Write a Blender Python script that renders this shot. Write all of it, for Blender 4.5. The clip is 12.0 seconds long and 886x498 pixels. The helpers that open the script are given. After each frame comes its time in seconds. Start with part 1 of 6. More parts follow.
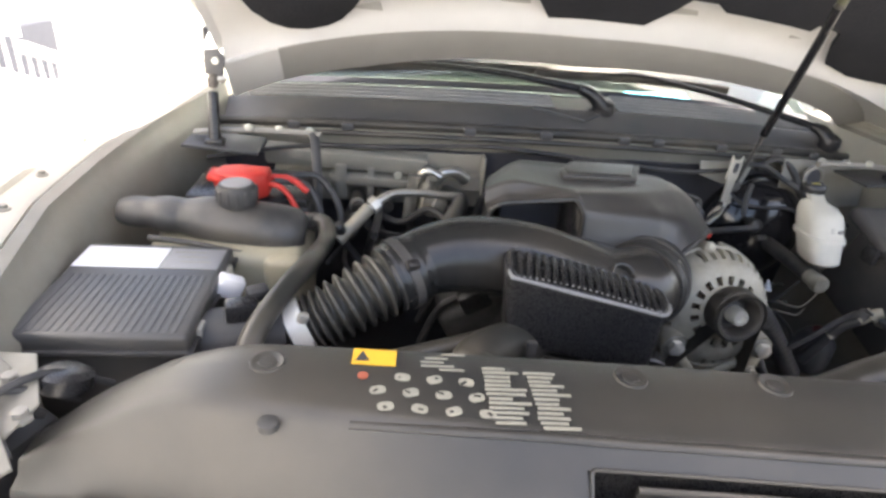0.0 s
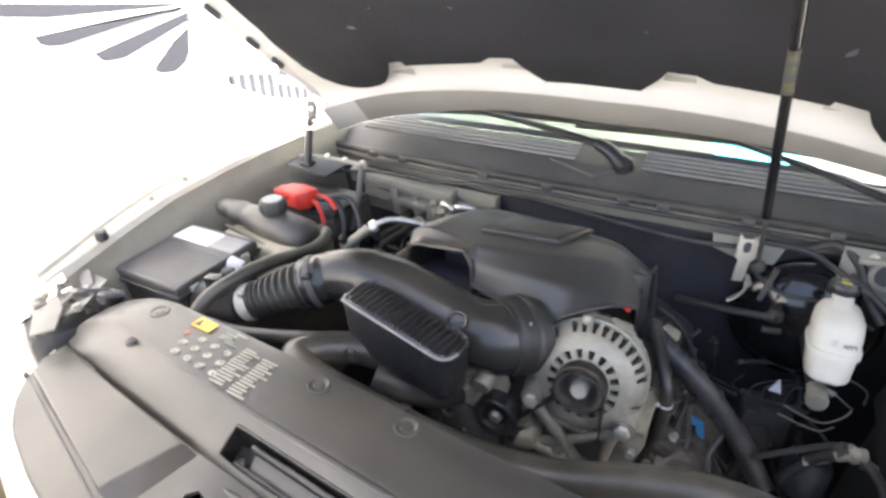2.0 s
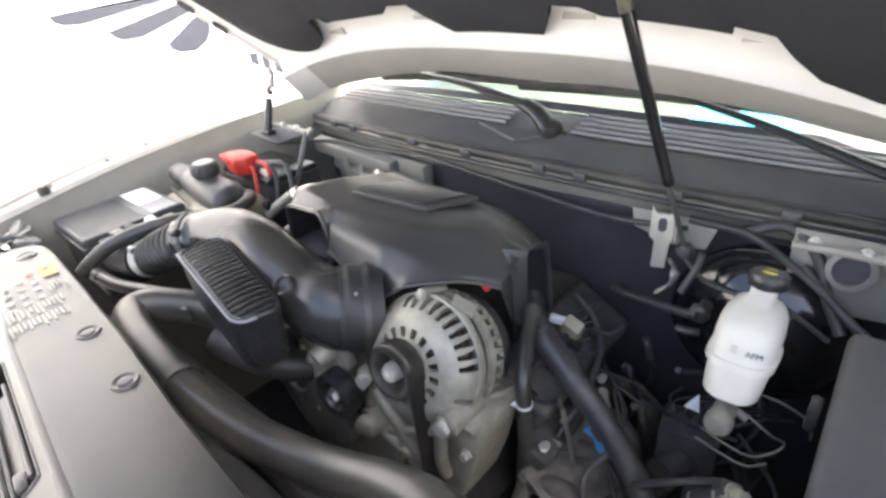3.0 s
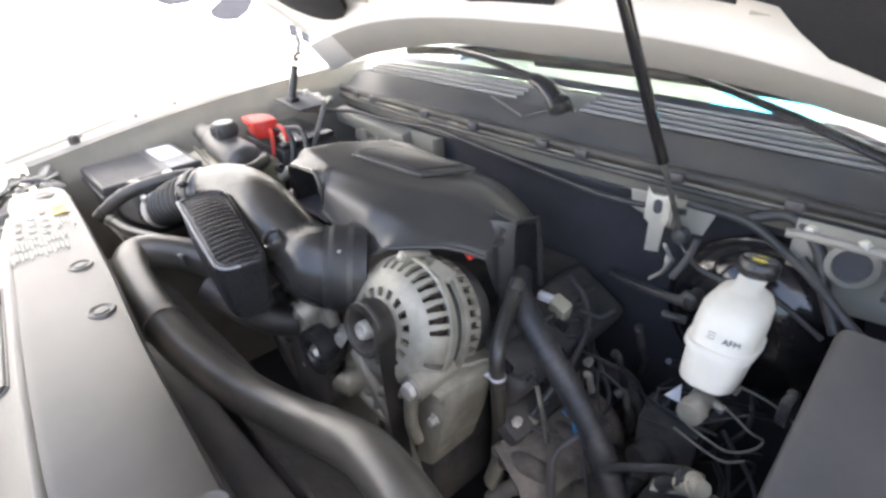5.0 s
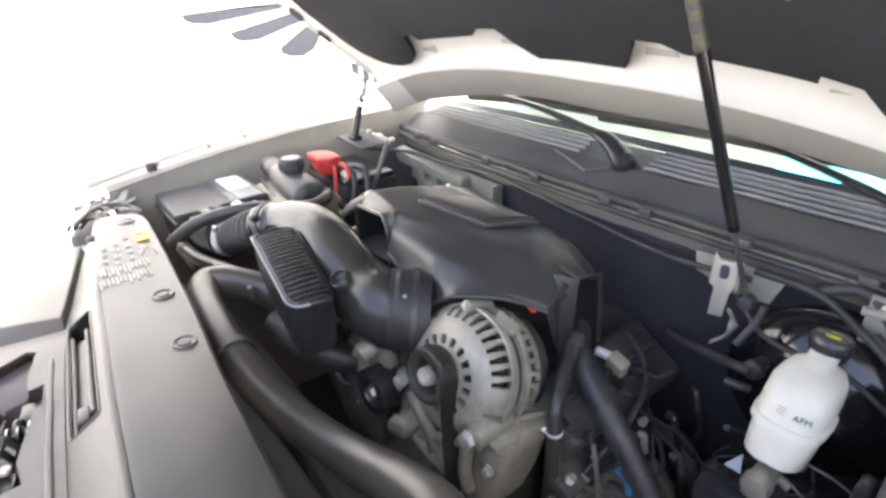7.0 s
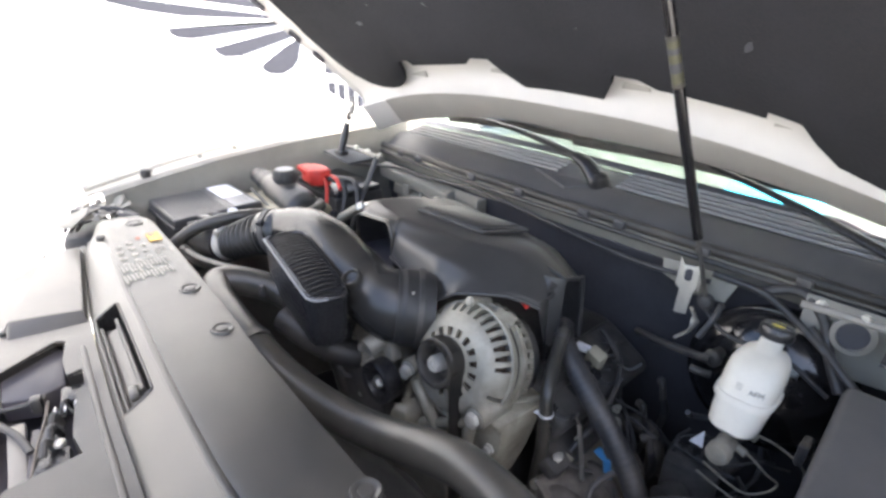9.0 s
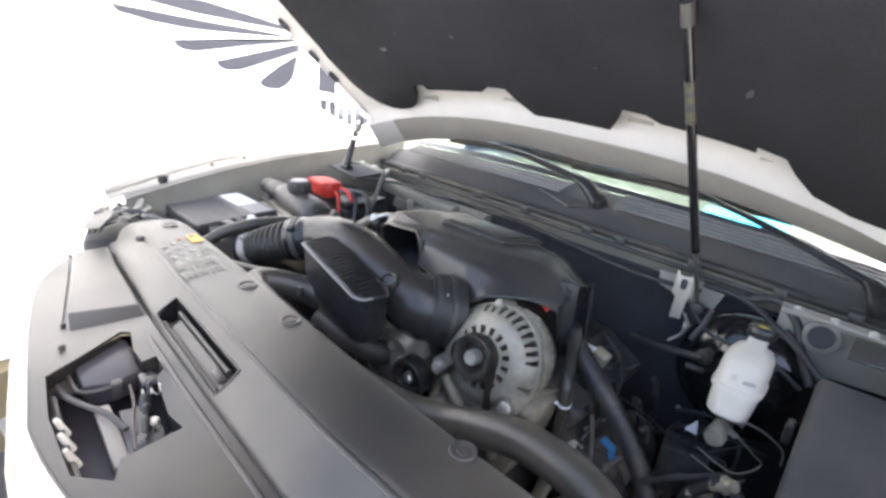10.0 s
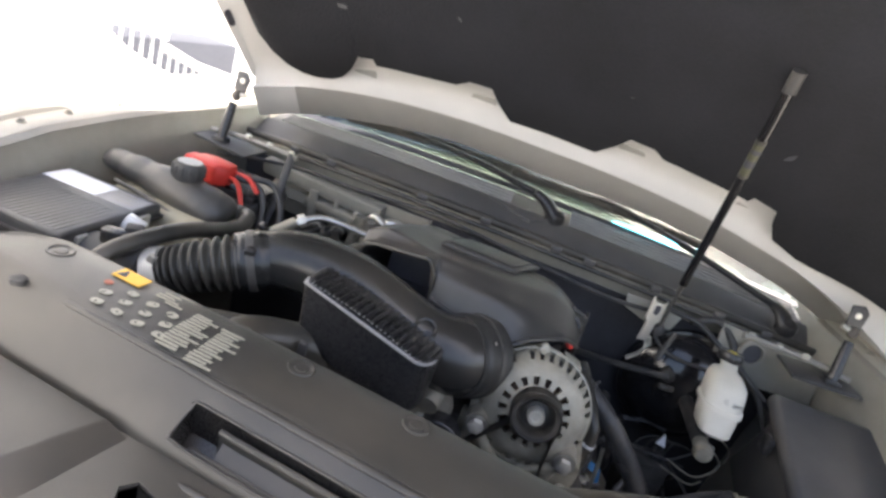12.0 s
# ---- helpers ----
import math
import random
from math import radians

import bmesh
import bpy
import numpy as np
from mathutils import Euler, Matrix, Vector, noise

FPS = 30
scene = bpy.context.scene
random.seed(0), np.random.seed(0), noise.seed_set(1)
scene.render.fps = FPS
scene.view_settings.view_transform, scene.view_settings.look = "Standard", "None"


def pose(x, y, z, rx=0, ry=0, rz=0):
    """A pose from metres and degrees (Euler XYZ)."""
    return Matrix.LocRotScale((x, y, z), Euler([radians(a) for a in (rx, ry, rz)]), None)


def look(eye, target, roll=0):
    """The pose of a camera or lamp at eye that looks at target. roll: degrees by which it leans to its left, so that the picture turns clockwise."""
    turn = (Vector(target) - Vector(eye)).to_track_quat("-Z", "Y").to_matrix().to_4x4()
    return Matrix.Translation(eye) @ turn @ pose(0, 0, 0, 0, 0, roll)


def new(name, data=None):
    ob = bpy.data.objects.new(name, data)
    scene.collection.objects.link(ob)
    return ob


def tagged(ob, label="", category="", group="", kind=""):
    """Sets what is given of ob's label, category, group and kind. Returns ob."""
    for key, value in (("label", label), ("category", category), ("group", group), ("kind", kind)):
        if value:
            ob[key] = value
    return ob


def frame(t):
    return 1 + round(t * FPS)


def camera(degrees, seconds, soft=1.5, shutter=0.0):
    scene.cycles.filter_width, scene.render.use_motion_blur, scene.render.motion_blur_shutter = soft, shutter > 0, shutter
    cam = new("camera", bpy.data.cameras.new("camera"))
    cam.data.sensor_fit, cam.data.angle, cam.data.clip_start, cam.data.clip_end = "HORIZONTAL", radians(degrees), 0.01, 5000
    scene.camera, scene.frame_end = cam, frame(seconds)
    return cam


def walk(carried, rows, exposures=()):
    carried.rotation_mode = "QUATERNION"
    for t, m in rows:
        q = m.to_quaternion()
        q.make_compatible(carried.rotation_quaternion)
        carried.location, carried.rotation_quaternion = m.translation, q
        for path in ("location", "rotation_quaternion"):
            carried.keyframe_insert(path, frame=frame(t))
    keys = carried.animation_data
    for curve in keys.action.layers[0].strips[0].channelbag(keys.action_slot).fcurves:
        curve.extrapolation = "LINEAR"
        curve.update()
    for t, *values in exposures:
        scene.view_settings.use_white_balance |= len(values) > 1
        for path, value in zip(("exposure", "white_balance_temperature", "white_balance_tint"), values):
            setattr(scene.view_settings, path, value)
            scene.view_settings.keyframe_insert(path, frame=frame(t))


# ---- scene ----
cam = camera(77.0, 12.0, soft=2.9, shutter=0.0)
PATH = [
    (0, (-0.368, -0.353, 1.341), (-0.242, 0.527, 0.883), 5.7),
    (0.5, (-0.112, -0.277, 1.437), (-0.181, 0.605, 0.971), 4.1),
    (1, (0.101, -0.264, 1.486), (-0.150, 0.566, 0.988), 1.2),
    (1.5, (0.149, -0.374, 1.507), (-0.196, 0.434, 1.030), -0.3),
    (2, (0.232, -0.376, 1.517), (-0.174, 0.392, 1.021), -0.9),
    (2.5, (0.459, -0.196, 1.439), (-0.075, 0.475, 0.925), -3.0),
    (3, (0.547, -0.098, 1.408), (-0.057, 0.534, 0.922), -5.6),
    (3.2, (0.558, -0.083, 1.409), (-0.045, 0.543, 0.916), -7.3),
    (4.8, (0.605, -0.054, 1.374), (-0.056, 0.521, 0.891), -4.3),
    (5, (0.611, -0.056, 1.371), (-0.044, 0.516, 0.878), -3.7),
    (5.5, (0.620, -0.053, 1.362), (-0.048, 0.517, 0.884), -4.3),
    (6, (0.618, -0.053, 1.361), (-0.056, 0.522, 0.897), -4.4),
    (6.5, (0.611, -0.068, 1.358), (-0.067, 0.504, 0.897), -4.0),
    (7, (0.585, -0.091, 1.405), (-0.125, 0.456, 0.961), -1.8),
    (7.2, (0.570, -0.112, 1.395), (-0.166, 0.434, 0.995), -4.1),
    (8.8, (0.617, -0.165, 1.432), (-0.100, 0.408, 1.034), -2.2),
    (9, (0.601, -0.217, 1.418), (-0.059, 0.414, 1.010), 1.8),
    (9.5, (0.606, -0.356, 1.442), (-0.033, 0.319, 1.072), 3.1),
    (10, (0.568, -0.384, 1.426), (-0.035, 0.324, 1.058), 5.6),
    (10.5, (0.403, -0.381, 1.410), (-0.045, 0.432, 1.039), 13.0),
    (11, (0.139, -0.420, 1.399), (-0.136, 0.455, 1.000), 14.6),
    (11.5, (0.039, -0.377, 1.379), (-0.148, 0.498, 0.933), 18.3),
    (12, (0.009, -0.457, 1.383), (-0.105, 0.475, 1.039), 19.5),
]
walk(cam, [(t, look(eye, target, roll)) for t, eye, target, roll in PATH], [(t, e + 0.15, k, 12) for t, e, k in ((0, 2.27, 7150), (0.5, 2.47, 7130), (1, 2.45, 7100), (2, 2.55, 7000), (3, 2.65, 6850), (5, 2.75, 6750), (7, 2.6, 6800), (9, 2.45, 6600), (10, 2.25, 6500), (11, 2.1, 6950), (11.5, 2.22, 6950), (12, 2.0, 6950))])

# ---- light ----
SUN = Vector((0.42, 0.12, 0.9)).normalized()
world = bpy.data.worlds.new("sky")
scene.world = world
world.use_nodes = True
wn = world.node_tree
sky = wn.nodes.new("ShaderNodeTexSky")
sky.sky_type = "NISHITA"
sky.sun_disc = False
sky.dust_density, sky.ozone_density = 4.0, 0.6
sky.sun_elevation = math.asin(SUN.z)
sky.sun_rotation = math.atan2(SUN.x, SUN.y)
bg = wn.nodes["Background"]
wn.links.new(sky.outputs[0], bg.inputs[0])
bg.inputs[1].default_value = 0.13
sun_data = bpy.data.lights.new("sun", "SUN")
sun_data.energy, sun_data.angle, sun_data.color = 4.5, radians(0.6), (1.0, 0.98, 0.95)
sun = new("sun", sun_data)
sun.matrix_world = look(SUN * 20, (0, 0, 0))


# ---- materials ----
def material(name, color, rough=0.5, metal=0.0, vary=0.15, scale=30.0, bump=0.0, fine=300.0, rough_vary=0.1, coat=0.0, dust=None, dust_amount=0.0):
    """A surface with stains at one scale and grain at a finer one; dust settles in cloudy patches."""
    m = bpy.data.materials.new(name)
    m.use_nodes = True
    n, l = m.node_tree.nodes, m.node_tree.links
    b = n["Principled BSDF"]
    co = n.new("ShaderNodeTexCoord")
    big = n.new("ShaderNodeTexNoise")
    big.inputs["Scale"].default_value, big.inputs["Detail"].default_value, big.inputs["Roughness"].default_value = scale, 5.0, 0.65
    small = n.new("ShaderNodeTexNoise")
    small.inputs["Scale"].default_value, small.inputs["Detail"].default_value = fine, 3.0
    for tex in (big, small):
        l.new(co.outputs["Object"], tex.inputs["Vector"])
    ramp = n.new("ShaderNodeValToRGB")
    e = ramp.color_ramp.elements
    e[0].position, e[1].position = 0.3, 0.72
    e[0].color = (*[c * (1 - vary) for c in color], 1)
    e[1].color = (*[min(1, c * (1 + vary)) for c in color], 1)
    l.new(big.outputs["Fac"], ramp.inputs[0])
    last = ramp.outputs[0]
    if dust:
        cloud = n.new("ShaderNodeTexNoise")
        cloud.inputs["Scale"].default_value, cloud.inputs["Detail"].default_value = scale * 0.45, 6.0
        l.new(co.outputs["Object"], cloud.inputs["Vector"])
        cr = n.new("ShaderNodeMapRange")
        cr.inputs[1].default_value, cr.inputs[2].default_value, cr.inputs[4].default_value = 0.42, 0.75, dust_amount
        l.new(cloud.outputs["Fac"], cr.inputs[0])
        mix = n.new("ShaderNodeMix")
        mix.data_type = "RGBA"
        mix.inputs[7].default_value = (*dust, 1)
        l.new(cr.outputs[0], mix.inputs[0])
        l.new(last, mix.inputs[6])
        last = mix.outputs[2]
    l.new(last, b.inputs["Base Color"])
    rr = n.new("ShaderNodeMapRange")
    rr.inputs[3].default_value, rr.inputs[4].default_value = max(0.02, rough - rough_vary), min(1, rough + rough_vary)
    l.new(small.outputs["Fac"], rr.inputs[0])
    l.new(rr.outputs[0], b.inputs["Roughness"])
    b.inputs["Metallic"].default_value = metal
    b.inputs["Coat Weight"].default_value = coat
    if bump:
        bp = n.new("ShaderNodeBump")
        bp.inputs["Strength"].default_value, bp.inputs["Distance"].default_value = bump, 0.002
        l.new(small.outputs["Fac"], bp.inputs["Height"])
        l.new(bp.outputs[0], b.inputs["Normal"])
    return m


DUST = (0.26, 0.22, 0.17)
M = {
    "paint": material("white_car_paint", (0.78, 0.75, 0.69), 0.28, vary=0.04, scale=6, coat=0.5, rough_vary=0.04),
    "paint_in": material("dull_inner_paint", (0.64, 0.63, 0.61), 0.4, vary=0.05, scale=9, bump=0.04, dust=(0.45, 0.43, 0.39), dust_amount=0.2),
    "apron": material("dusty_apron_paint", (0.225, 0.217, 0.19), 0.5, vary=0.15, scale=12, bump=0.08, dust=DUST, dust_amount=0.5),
    "cream": material("shade_toned_cream_paint", (0.42, 0.4, 0.34), 0.45, vary=0.1, scale=14, bump=0.06, dust=DUST, dust_amount=0.25),
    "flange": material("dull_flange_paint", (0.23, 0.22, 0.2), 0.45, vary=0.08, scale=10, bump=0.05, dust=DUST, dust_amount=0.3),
    "cover": material("grained_grey_plastic", (0.035, 0.0345, 0.033), 0.34, vary=0.14, scale=8, bump=0.12, fine=900, dust=DUST, dust_amount=0.22),
    "plastic": material("black_plastic", (0.02, 0.02, 0.022), 0.28, vary=0.2, scale=14, bump=0.07, fine=700, dust=DUST, dust_amount=0.06),
    "pocket": material("purplish_grey_plastic", (0.05, 0.047, 0.055), 0.45, vary=0.12, scale=20, bump=0.06, dust=DUST, dust_amount=0.1),
    "plastic_dull": material("dull_black_plastic", (0.04, 0.04, 0.042), 0.55, vary=0.2, scale=14, bump=0.12, fine=600, dust=DUST, dust_amount=0.2),
    "lid": material("satin_grey_plastic", (0.06, 0.06, 0.061), 0.38, vary=0.12, scale=12, bump=0.06, fine=700, dust=DUST, dust_amount=0.3),
    "label_grey": material("greyed_paper_label", (0.22, 0.22, 0.23), 0.4, vary=0.08, scale=40),
    "clamp": material("bright_band_steel", (0.75, 0.73, 0.68), 0.35, metal=0.25, vary=0.1, scale=50),
    "tank_shell": material("dusty_tank_shell", (0.045, 0.044, 0.043), 0.4, vary=0.3, scale=18, bump=0.15, fine=300, dust=DUST, dust_amount=0.45),
    "cowl": material("weathered_cowl_plastic", (0.062, 0.062, 0.065), 0.5, vary=0.15, scale=10, bump=0.1, fine=700, dust=DUST, dust_amount=0.2),
    "rubber": material("black_rubber", (0.026, 0.025, 0.024), 0.5, vary=0.25, scale=25, bump=0.1, dust=DUST, dust_amount=0.25),
    "hose": material("satin_hose_rubber", (0.034, 0.033, 0.029), 0.34, vary=0.2, scale=20, bump=0.05, dust=DUST, dust_amount=0.25),
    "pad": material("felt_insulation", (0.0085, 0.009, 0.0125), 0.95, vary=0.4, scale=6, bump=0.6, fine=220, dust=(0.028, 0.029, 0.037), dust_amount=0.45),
    "insul": material("dark_insulation_mat", (0.031, 0.031, 0.038), 0.9, vary=0.3, scale=9, bump=0.4, fine=200, dust=(0.06, 0.058, 0.06), dust_amount=0.4),
    # pale base carries the sky sheen of the grille ribs and resonator rim
    "rib": material("sky_sheen_rib_plastic", (0.2, 0.2, 0.205), 0.3, vary=0.15, scale=25, bump=0.05, dust=(0.3, 0.29, 0.27), dust_amount=0.4),
    "scuff": material("pale_felt_scuff", (0.09, 0.09, 0.095), 0.9, vary=0.4, scale=120, bump=0.4),
    # own grey of the pad tabs; on the rear lip it paints shade
    "hem": material("shade_grey_hem_and_tab", (0.35, 0.34, 0.315), 0.5, vary=0.06, scale=10, bump=0.04),
    "gloss": material("glossy_black_enamel", (0.012, 0.012, 0.014), 0.16, vary=0.2, scale=20, bump=0.02, rough_vary=0.05, coat=0.3, dust=DUST, dust_amount=0.05),
    "alloy": material("cast_aluminium", (0.32, 0.3, 0.25), 0.5, metal=0.3, vary=0.22, scale=45, bump=0.3, fine=500, dust=(0.22, 0.195, 0.14), dust_amount=0.55),
    "cast": material("oily_cast_bracket", (0.33, 0.31, 0.25), 0.5, metal=0.25, vary=0.25, scale=35, bump=0.35, fine=400, dust=(0.12, 0.1, 0.06), dust_amount=0.6),
    "steel": material("bright_steel", (0.55, 0.54, 0.5), 0.32, metal=0.9, vary=0.15, scale=60),
    "zinc": material("zinc_plate", (0.6, 0.58, 0.52), 0.38, metal=0.55, vary=0.12, scale=40),
    "rust": material("stained_iron", (0.13, 0.115, 0.1), 0.7, metal=0.3, vary=0.4, scale=40, bump=0.3),
    "shield": material("stained_heat_shield", (0.2, 0.18, 0.155), 0.55, metal=0.3, vary=0.45, scale=35, bump=0.35, dust=(0.07, 0.06, 0.05), dust_amount=0.6),
    "copper": material("alternator_winding", (0.07, 0.045, 0.03), 0.6, metal=0.3, vary=0.4, scale=120, bump=0.5),
    "dark": material("dark_engine_metal", (0.062, 0.06, 0.058), 0.6, metal=0.2, vary=0.4, scale=30, bump=0.2, dust=DUST, dust_amount=0.25),
    "red": material("red_plastic", (0.55, 0.035, 0.025), 0.45, vary=0.15, scale=40, bump=0.05),
    "dark_red": material("dull_red_plastic", (0.1, 0.012, 0.014), 0.5, vary=0.2, scale=40),
    "res": material("translucent_reservoir_plastic", (0.6, 0.575, 0.5), 0.4, vary=0.06, scale=22, bump=0.04),
    "tank": material("aged_tank_plastic", (0.36, 0.33, 0.24), 0.5, vary=0.15, scale=18, bump=0.05, dust=DUST, dust_amount=0.4),
    "worn_yellow": material("worn_olive_print", (0.075, 0.075, 0.045), 0.5, vary=0.3, scale=90),
    "duct": material("dusty_moulded_plastic", (0.022, 0.022, 0.022), 0.24, vary=0.25, scale=9, bump=0.05, fine=700, rough_vary=0.06, dust=DUST, dust_amount=0.15),
    "shell": material("satin_engine_cover", (0.036, 0.036, 0.037), 0.36, vary=0.2, scale=7, bump=0.1, fine=900, rough_vary=0.06, dust=DUST, dust_amount=0.16),
    "yellow": material("yellow_print", (0.75, 0.6, 0.06), 0.5, vary=0.08, scale=60),
    "orange": material("orange_print", (0.8, 0.46, 0.05), 0.45, vary=0.06, scale=60),
    "print": material("pale_print", (0.31, 0.3, 0.25), 0.5, vary=0.1, scale=80),
    "print_red": material("red_print", (0.36, 0.1, 0.06), 0.5, vary=0.1, scale=80),
    "label": material("white_paper_label", (0.72, 0.72, 0.74), 0.45, vary=0.05, scale=50),
    "blue": material("blue_tag_plastic", (0.08, 0.36, 0.75), 0.45, vary=0.1, scale=50),
    "cyan": material("light_blue_reflection", (0.06, 0.45, 0.66), 0.4, vary=0.1, scale=30),
    "cable": material("cable_sheath", (0.036, 0.036, 0.038), 0.45, vary=0.2, scale=50, dust=DUST, dust_amount=0.15),
    # print and trim black; also painted as shade into holes and hollows
    "ink": material("dark_ink_and_hole_shade", (0.05, 0.05, 0.06), 0.5, vary=0.1, scale=50),
    "concrete": material("pale_concrete_paving", (0.42, 0.4, 0.36), 0.85, vary=0.12, scale=0.8, bump=0.3, fine=60),
    "sand": material("sandy_plaster", (0.13, 0.115, 0.07), 0.85, vary=0.12, scale=4, bump=0.3, fine=80),
    "gate": material("white_gate_enamel", (0.8, 0.8, 0.79), 0.4, vary=0.04, scale=3),
    # both wall greys are darkened to hold the shade behind gate and fence
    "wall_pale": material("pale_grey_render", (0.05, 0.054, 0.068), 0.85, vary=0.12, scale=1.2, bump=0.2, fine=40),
    "wall_far": material("shade_dark_grey_render", (0.028, 0.03, 0.04), 0.85, vary=0.1, scale=1.2, bump=0.2, fine=40),
}


def glass_material(name, tint, rough=0.03, ior=1.5):
    m = bpy.data.materials.new(name)
    m.use_nodes = True
    b = m.node_tree.nodes["Principled BSDF"]
    b.inputs["Base Color"].default_value = (*tint, 1)
    b.inputs["Roughness"].default_value = rough
    b.inputs["Transmission Weight"].default_value = 1.0
    b.inputs["IOR"].default_value = ior
    return m


M["dash"] = material("beige_dashboard", (0.06, 0.058, 0.045), 0.6, vary=0.1, scale=10, bump=0.1)
M["glass"] = glass_material("tinted_glass", (0.64, 0.78, 0.76), 0.03, 1.34)
M["lens"] = glass_material("clear_lens", (0.95, 0.97, 0.97), 0.06)


# ---- mesh helpers ----
def thing(name, label, category, at=(0, 0, 0), group="", kind=""):
    ob = new(name)
    ob.location = at
    ob.empty_display_size = 0.02
    return tagged(ob, label, category, group, kind)


def part(name, bm, mat, parent=None, label="", smooth=40):
    """Links a bmesh as one mesh object under a thing or a part."""
    me = bpy.data.meshes.new(name)
    bmesh.ops.recalc_face_normals(bm, faces=bm.faces)
    bm.to_mesh(me)
    bm.free()
    me.materials.append(M[mat] if isinstance(mat, str) else mat)
    if smooth:
        me.shade_smooth()
        me.set_sharp_from_angle(angle=radians(smooth))
    ob = new(name, me)
    if parent is not None:
        ob.parent = parent
        if parent.type == "EMPTY":
            ob.matrix_parent_inverse = Matrix.Translation(-parent.location)
    return tagged(ob, label)


def solo(name, bm, mat, label, category, group="", kind="", smooth=40):
    return tagged(part(name, bm, mat, None, label, smooth), label, category, group, kind)


def join(*parts):
    out = bmesh.new()
    for b in parts:
        me = bpy.data.meshes.new("tmp")
        b.to_mesh(me)
        b.free()
        out.from_mesh(me)
        bpy.data.meshes.remove(me)
    return out


def moved(bm, m):
    bmesh.ops.transform(bm, matrix=m, verts=bm.verts)
    return bm


def box(cx, cy, cz, sx, sy, sz, bev=0.003, turn=(0, 0, 0), seg=2, taper=1.0):
    bm = bmesh.new()
    bmesh.ops.create_cube(bm, size=1.0)
    for v in bm.verts:
        k = taper if v.co.z > 0 else 1.0
        v.co = Vector((v.co.x * sx * k, v.co.y * sy * k, v.co.z * sz))
    if bev:
        bmesh.ops.bevel(bm, geom=bm.edges[:], offset=bev, segments=seg, affect="EDGES", profile=0.5)
    return moved(bm, pose(cx, cy, cz, *turn))


def smooth_line(points, per=6):
    """A smooth line through the points."""
    p = [Vector(q) for q in points]
    if len(p) < 3:
        return p
    p = [p[0] * 2 - p[1]] + p + [p[-1] * 2 - p[-2]]
    out = []
    for i in range(1, len(p) - 2):
        for k in range(per):
            t = k / per
            a, b, c, d = p[i - 1], p[i], p[i + 1], p[i + 2]
            out.append(0.5 * ((2 * b) + (c - a) * t + (2 * a - 5 * b + 4 * c - d) * t * t + (3 * b - a - 3 * c + d) * t ** 3))
    return out + [p[-2]]


def tube(points, r, n=12, per=6, wave=None, flat=1.0, caps=True):
    """A pipe along a smooth line; wave(i, s) scales the radius, s runs from 0 to 1."""
    line = smooth_line(points, per)
    bm = bmesh.new()
    rings, up = [], Vector((0, 0, 1))
    for i, c in enumerate(line):
        d = (line[min(i + 1, len(line) - 1)] - line[max(i - 1, 0)]).normalized()
        side = d.cross(up)
        if side.length < 1e-3:
            side = d.cross(Vector((0, 1, 0)))
        side.normalize()
        top = side.cross(d).normalized()
        s = i / (len(line) - 1)
        rad = r * (wave(i, s) if wave else 1.0)
        rings.append([bm.verts.new(c + side * math.cos(a) * rad + top * math.sin(a) * rad * flat) for a in (2 * math.pi * k / n for k in range(n))])
    for a, b in zip(rings, rings[1:]):
        for k in range(n):
            bm.faces.new((a[k], a[(k + 1) % n], b[(k + 1) % n], b[k]))
    if caps:
        bm.faces.new(rings[0][::-1])
        bm.faces.new(rings[-1])
    return bm


def rod(a, b, r, n=12, r2=None):
    return tube([a, b], r, n, wave=(lambda i, s: 1 + (r2 / r - 1) * s) if r2 else None)


def lathe(profile, n=24, m=None):
    """Turns (radius, height) pairs round z."""
    bm = bmesh.new()
    rings = [[bm.verts.new((r * math.cos(2 * math.pi * k / n), r * math.sin(2 * math.pi * k / n), z)) for k in range(n)] for r, z in profile]
    for a, b in zip(rings, rings[1:]):
        for k in range(n):
            bm.faces.new((a[k], a[(k + 1) % n], b[(k + 1) % n], b[k]))
    if profile[0][0] > 1e-5:
        bm.faces.new(rings[0][::-1])
    if profile[-1][0] > 1e-5:
        bm.faces.new(rings[-1])
    bmesh.ops.remove_doubles(bm, verts=bm.verts, dist=1e-6)
    return moved(bm, m) if m else bm


def axis(at, along):
    """The pose at a place whose z looks along a direction."""
    return Matrix.Translation(at) @ Vector(along).to_track_quat("Z", "Y").to_matrix().to_4x4()


def prism(poly, depth, m=None, bev=0.0, seg=2):
    """A flat outline with thickness, from z = 0 up."""
    bm = bmesh.new()
    f = bm.faces.new([bm.verts.new((x, y, 0)) for x, y in poly])
    top = bmesh.ops.extrude_face_region(bm, geom=[f])
    bmesh.ops.translate(bm, vec=(0, 0, depth), verts=[v for v in top["geom"] if isinstance(v, bmesh.types.BMVert)])
    if bev:
        bmesh.ops.bevel(bm, geom=bm.edges[:], offset=bev, segments=seg, affect="EDGES", profile=0.5)
    return moved(bm, m) if m else bm


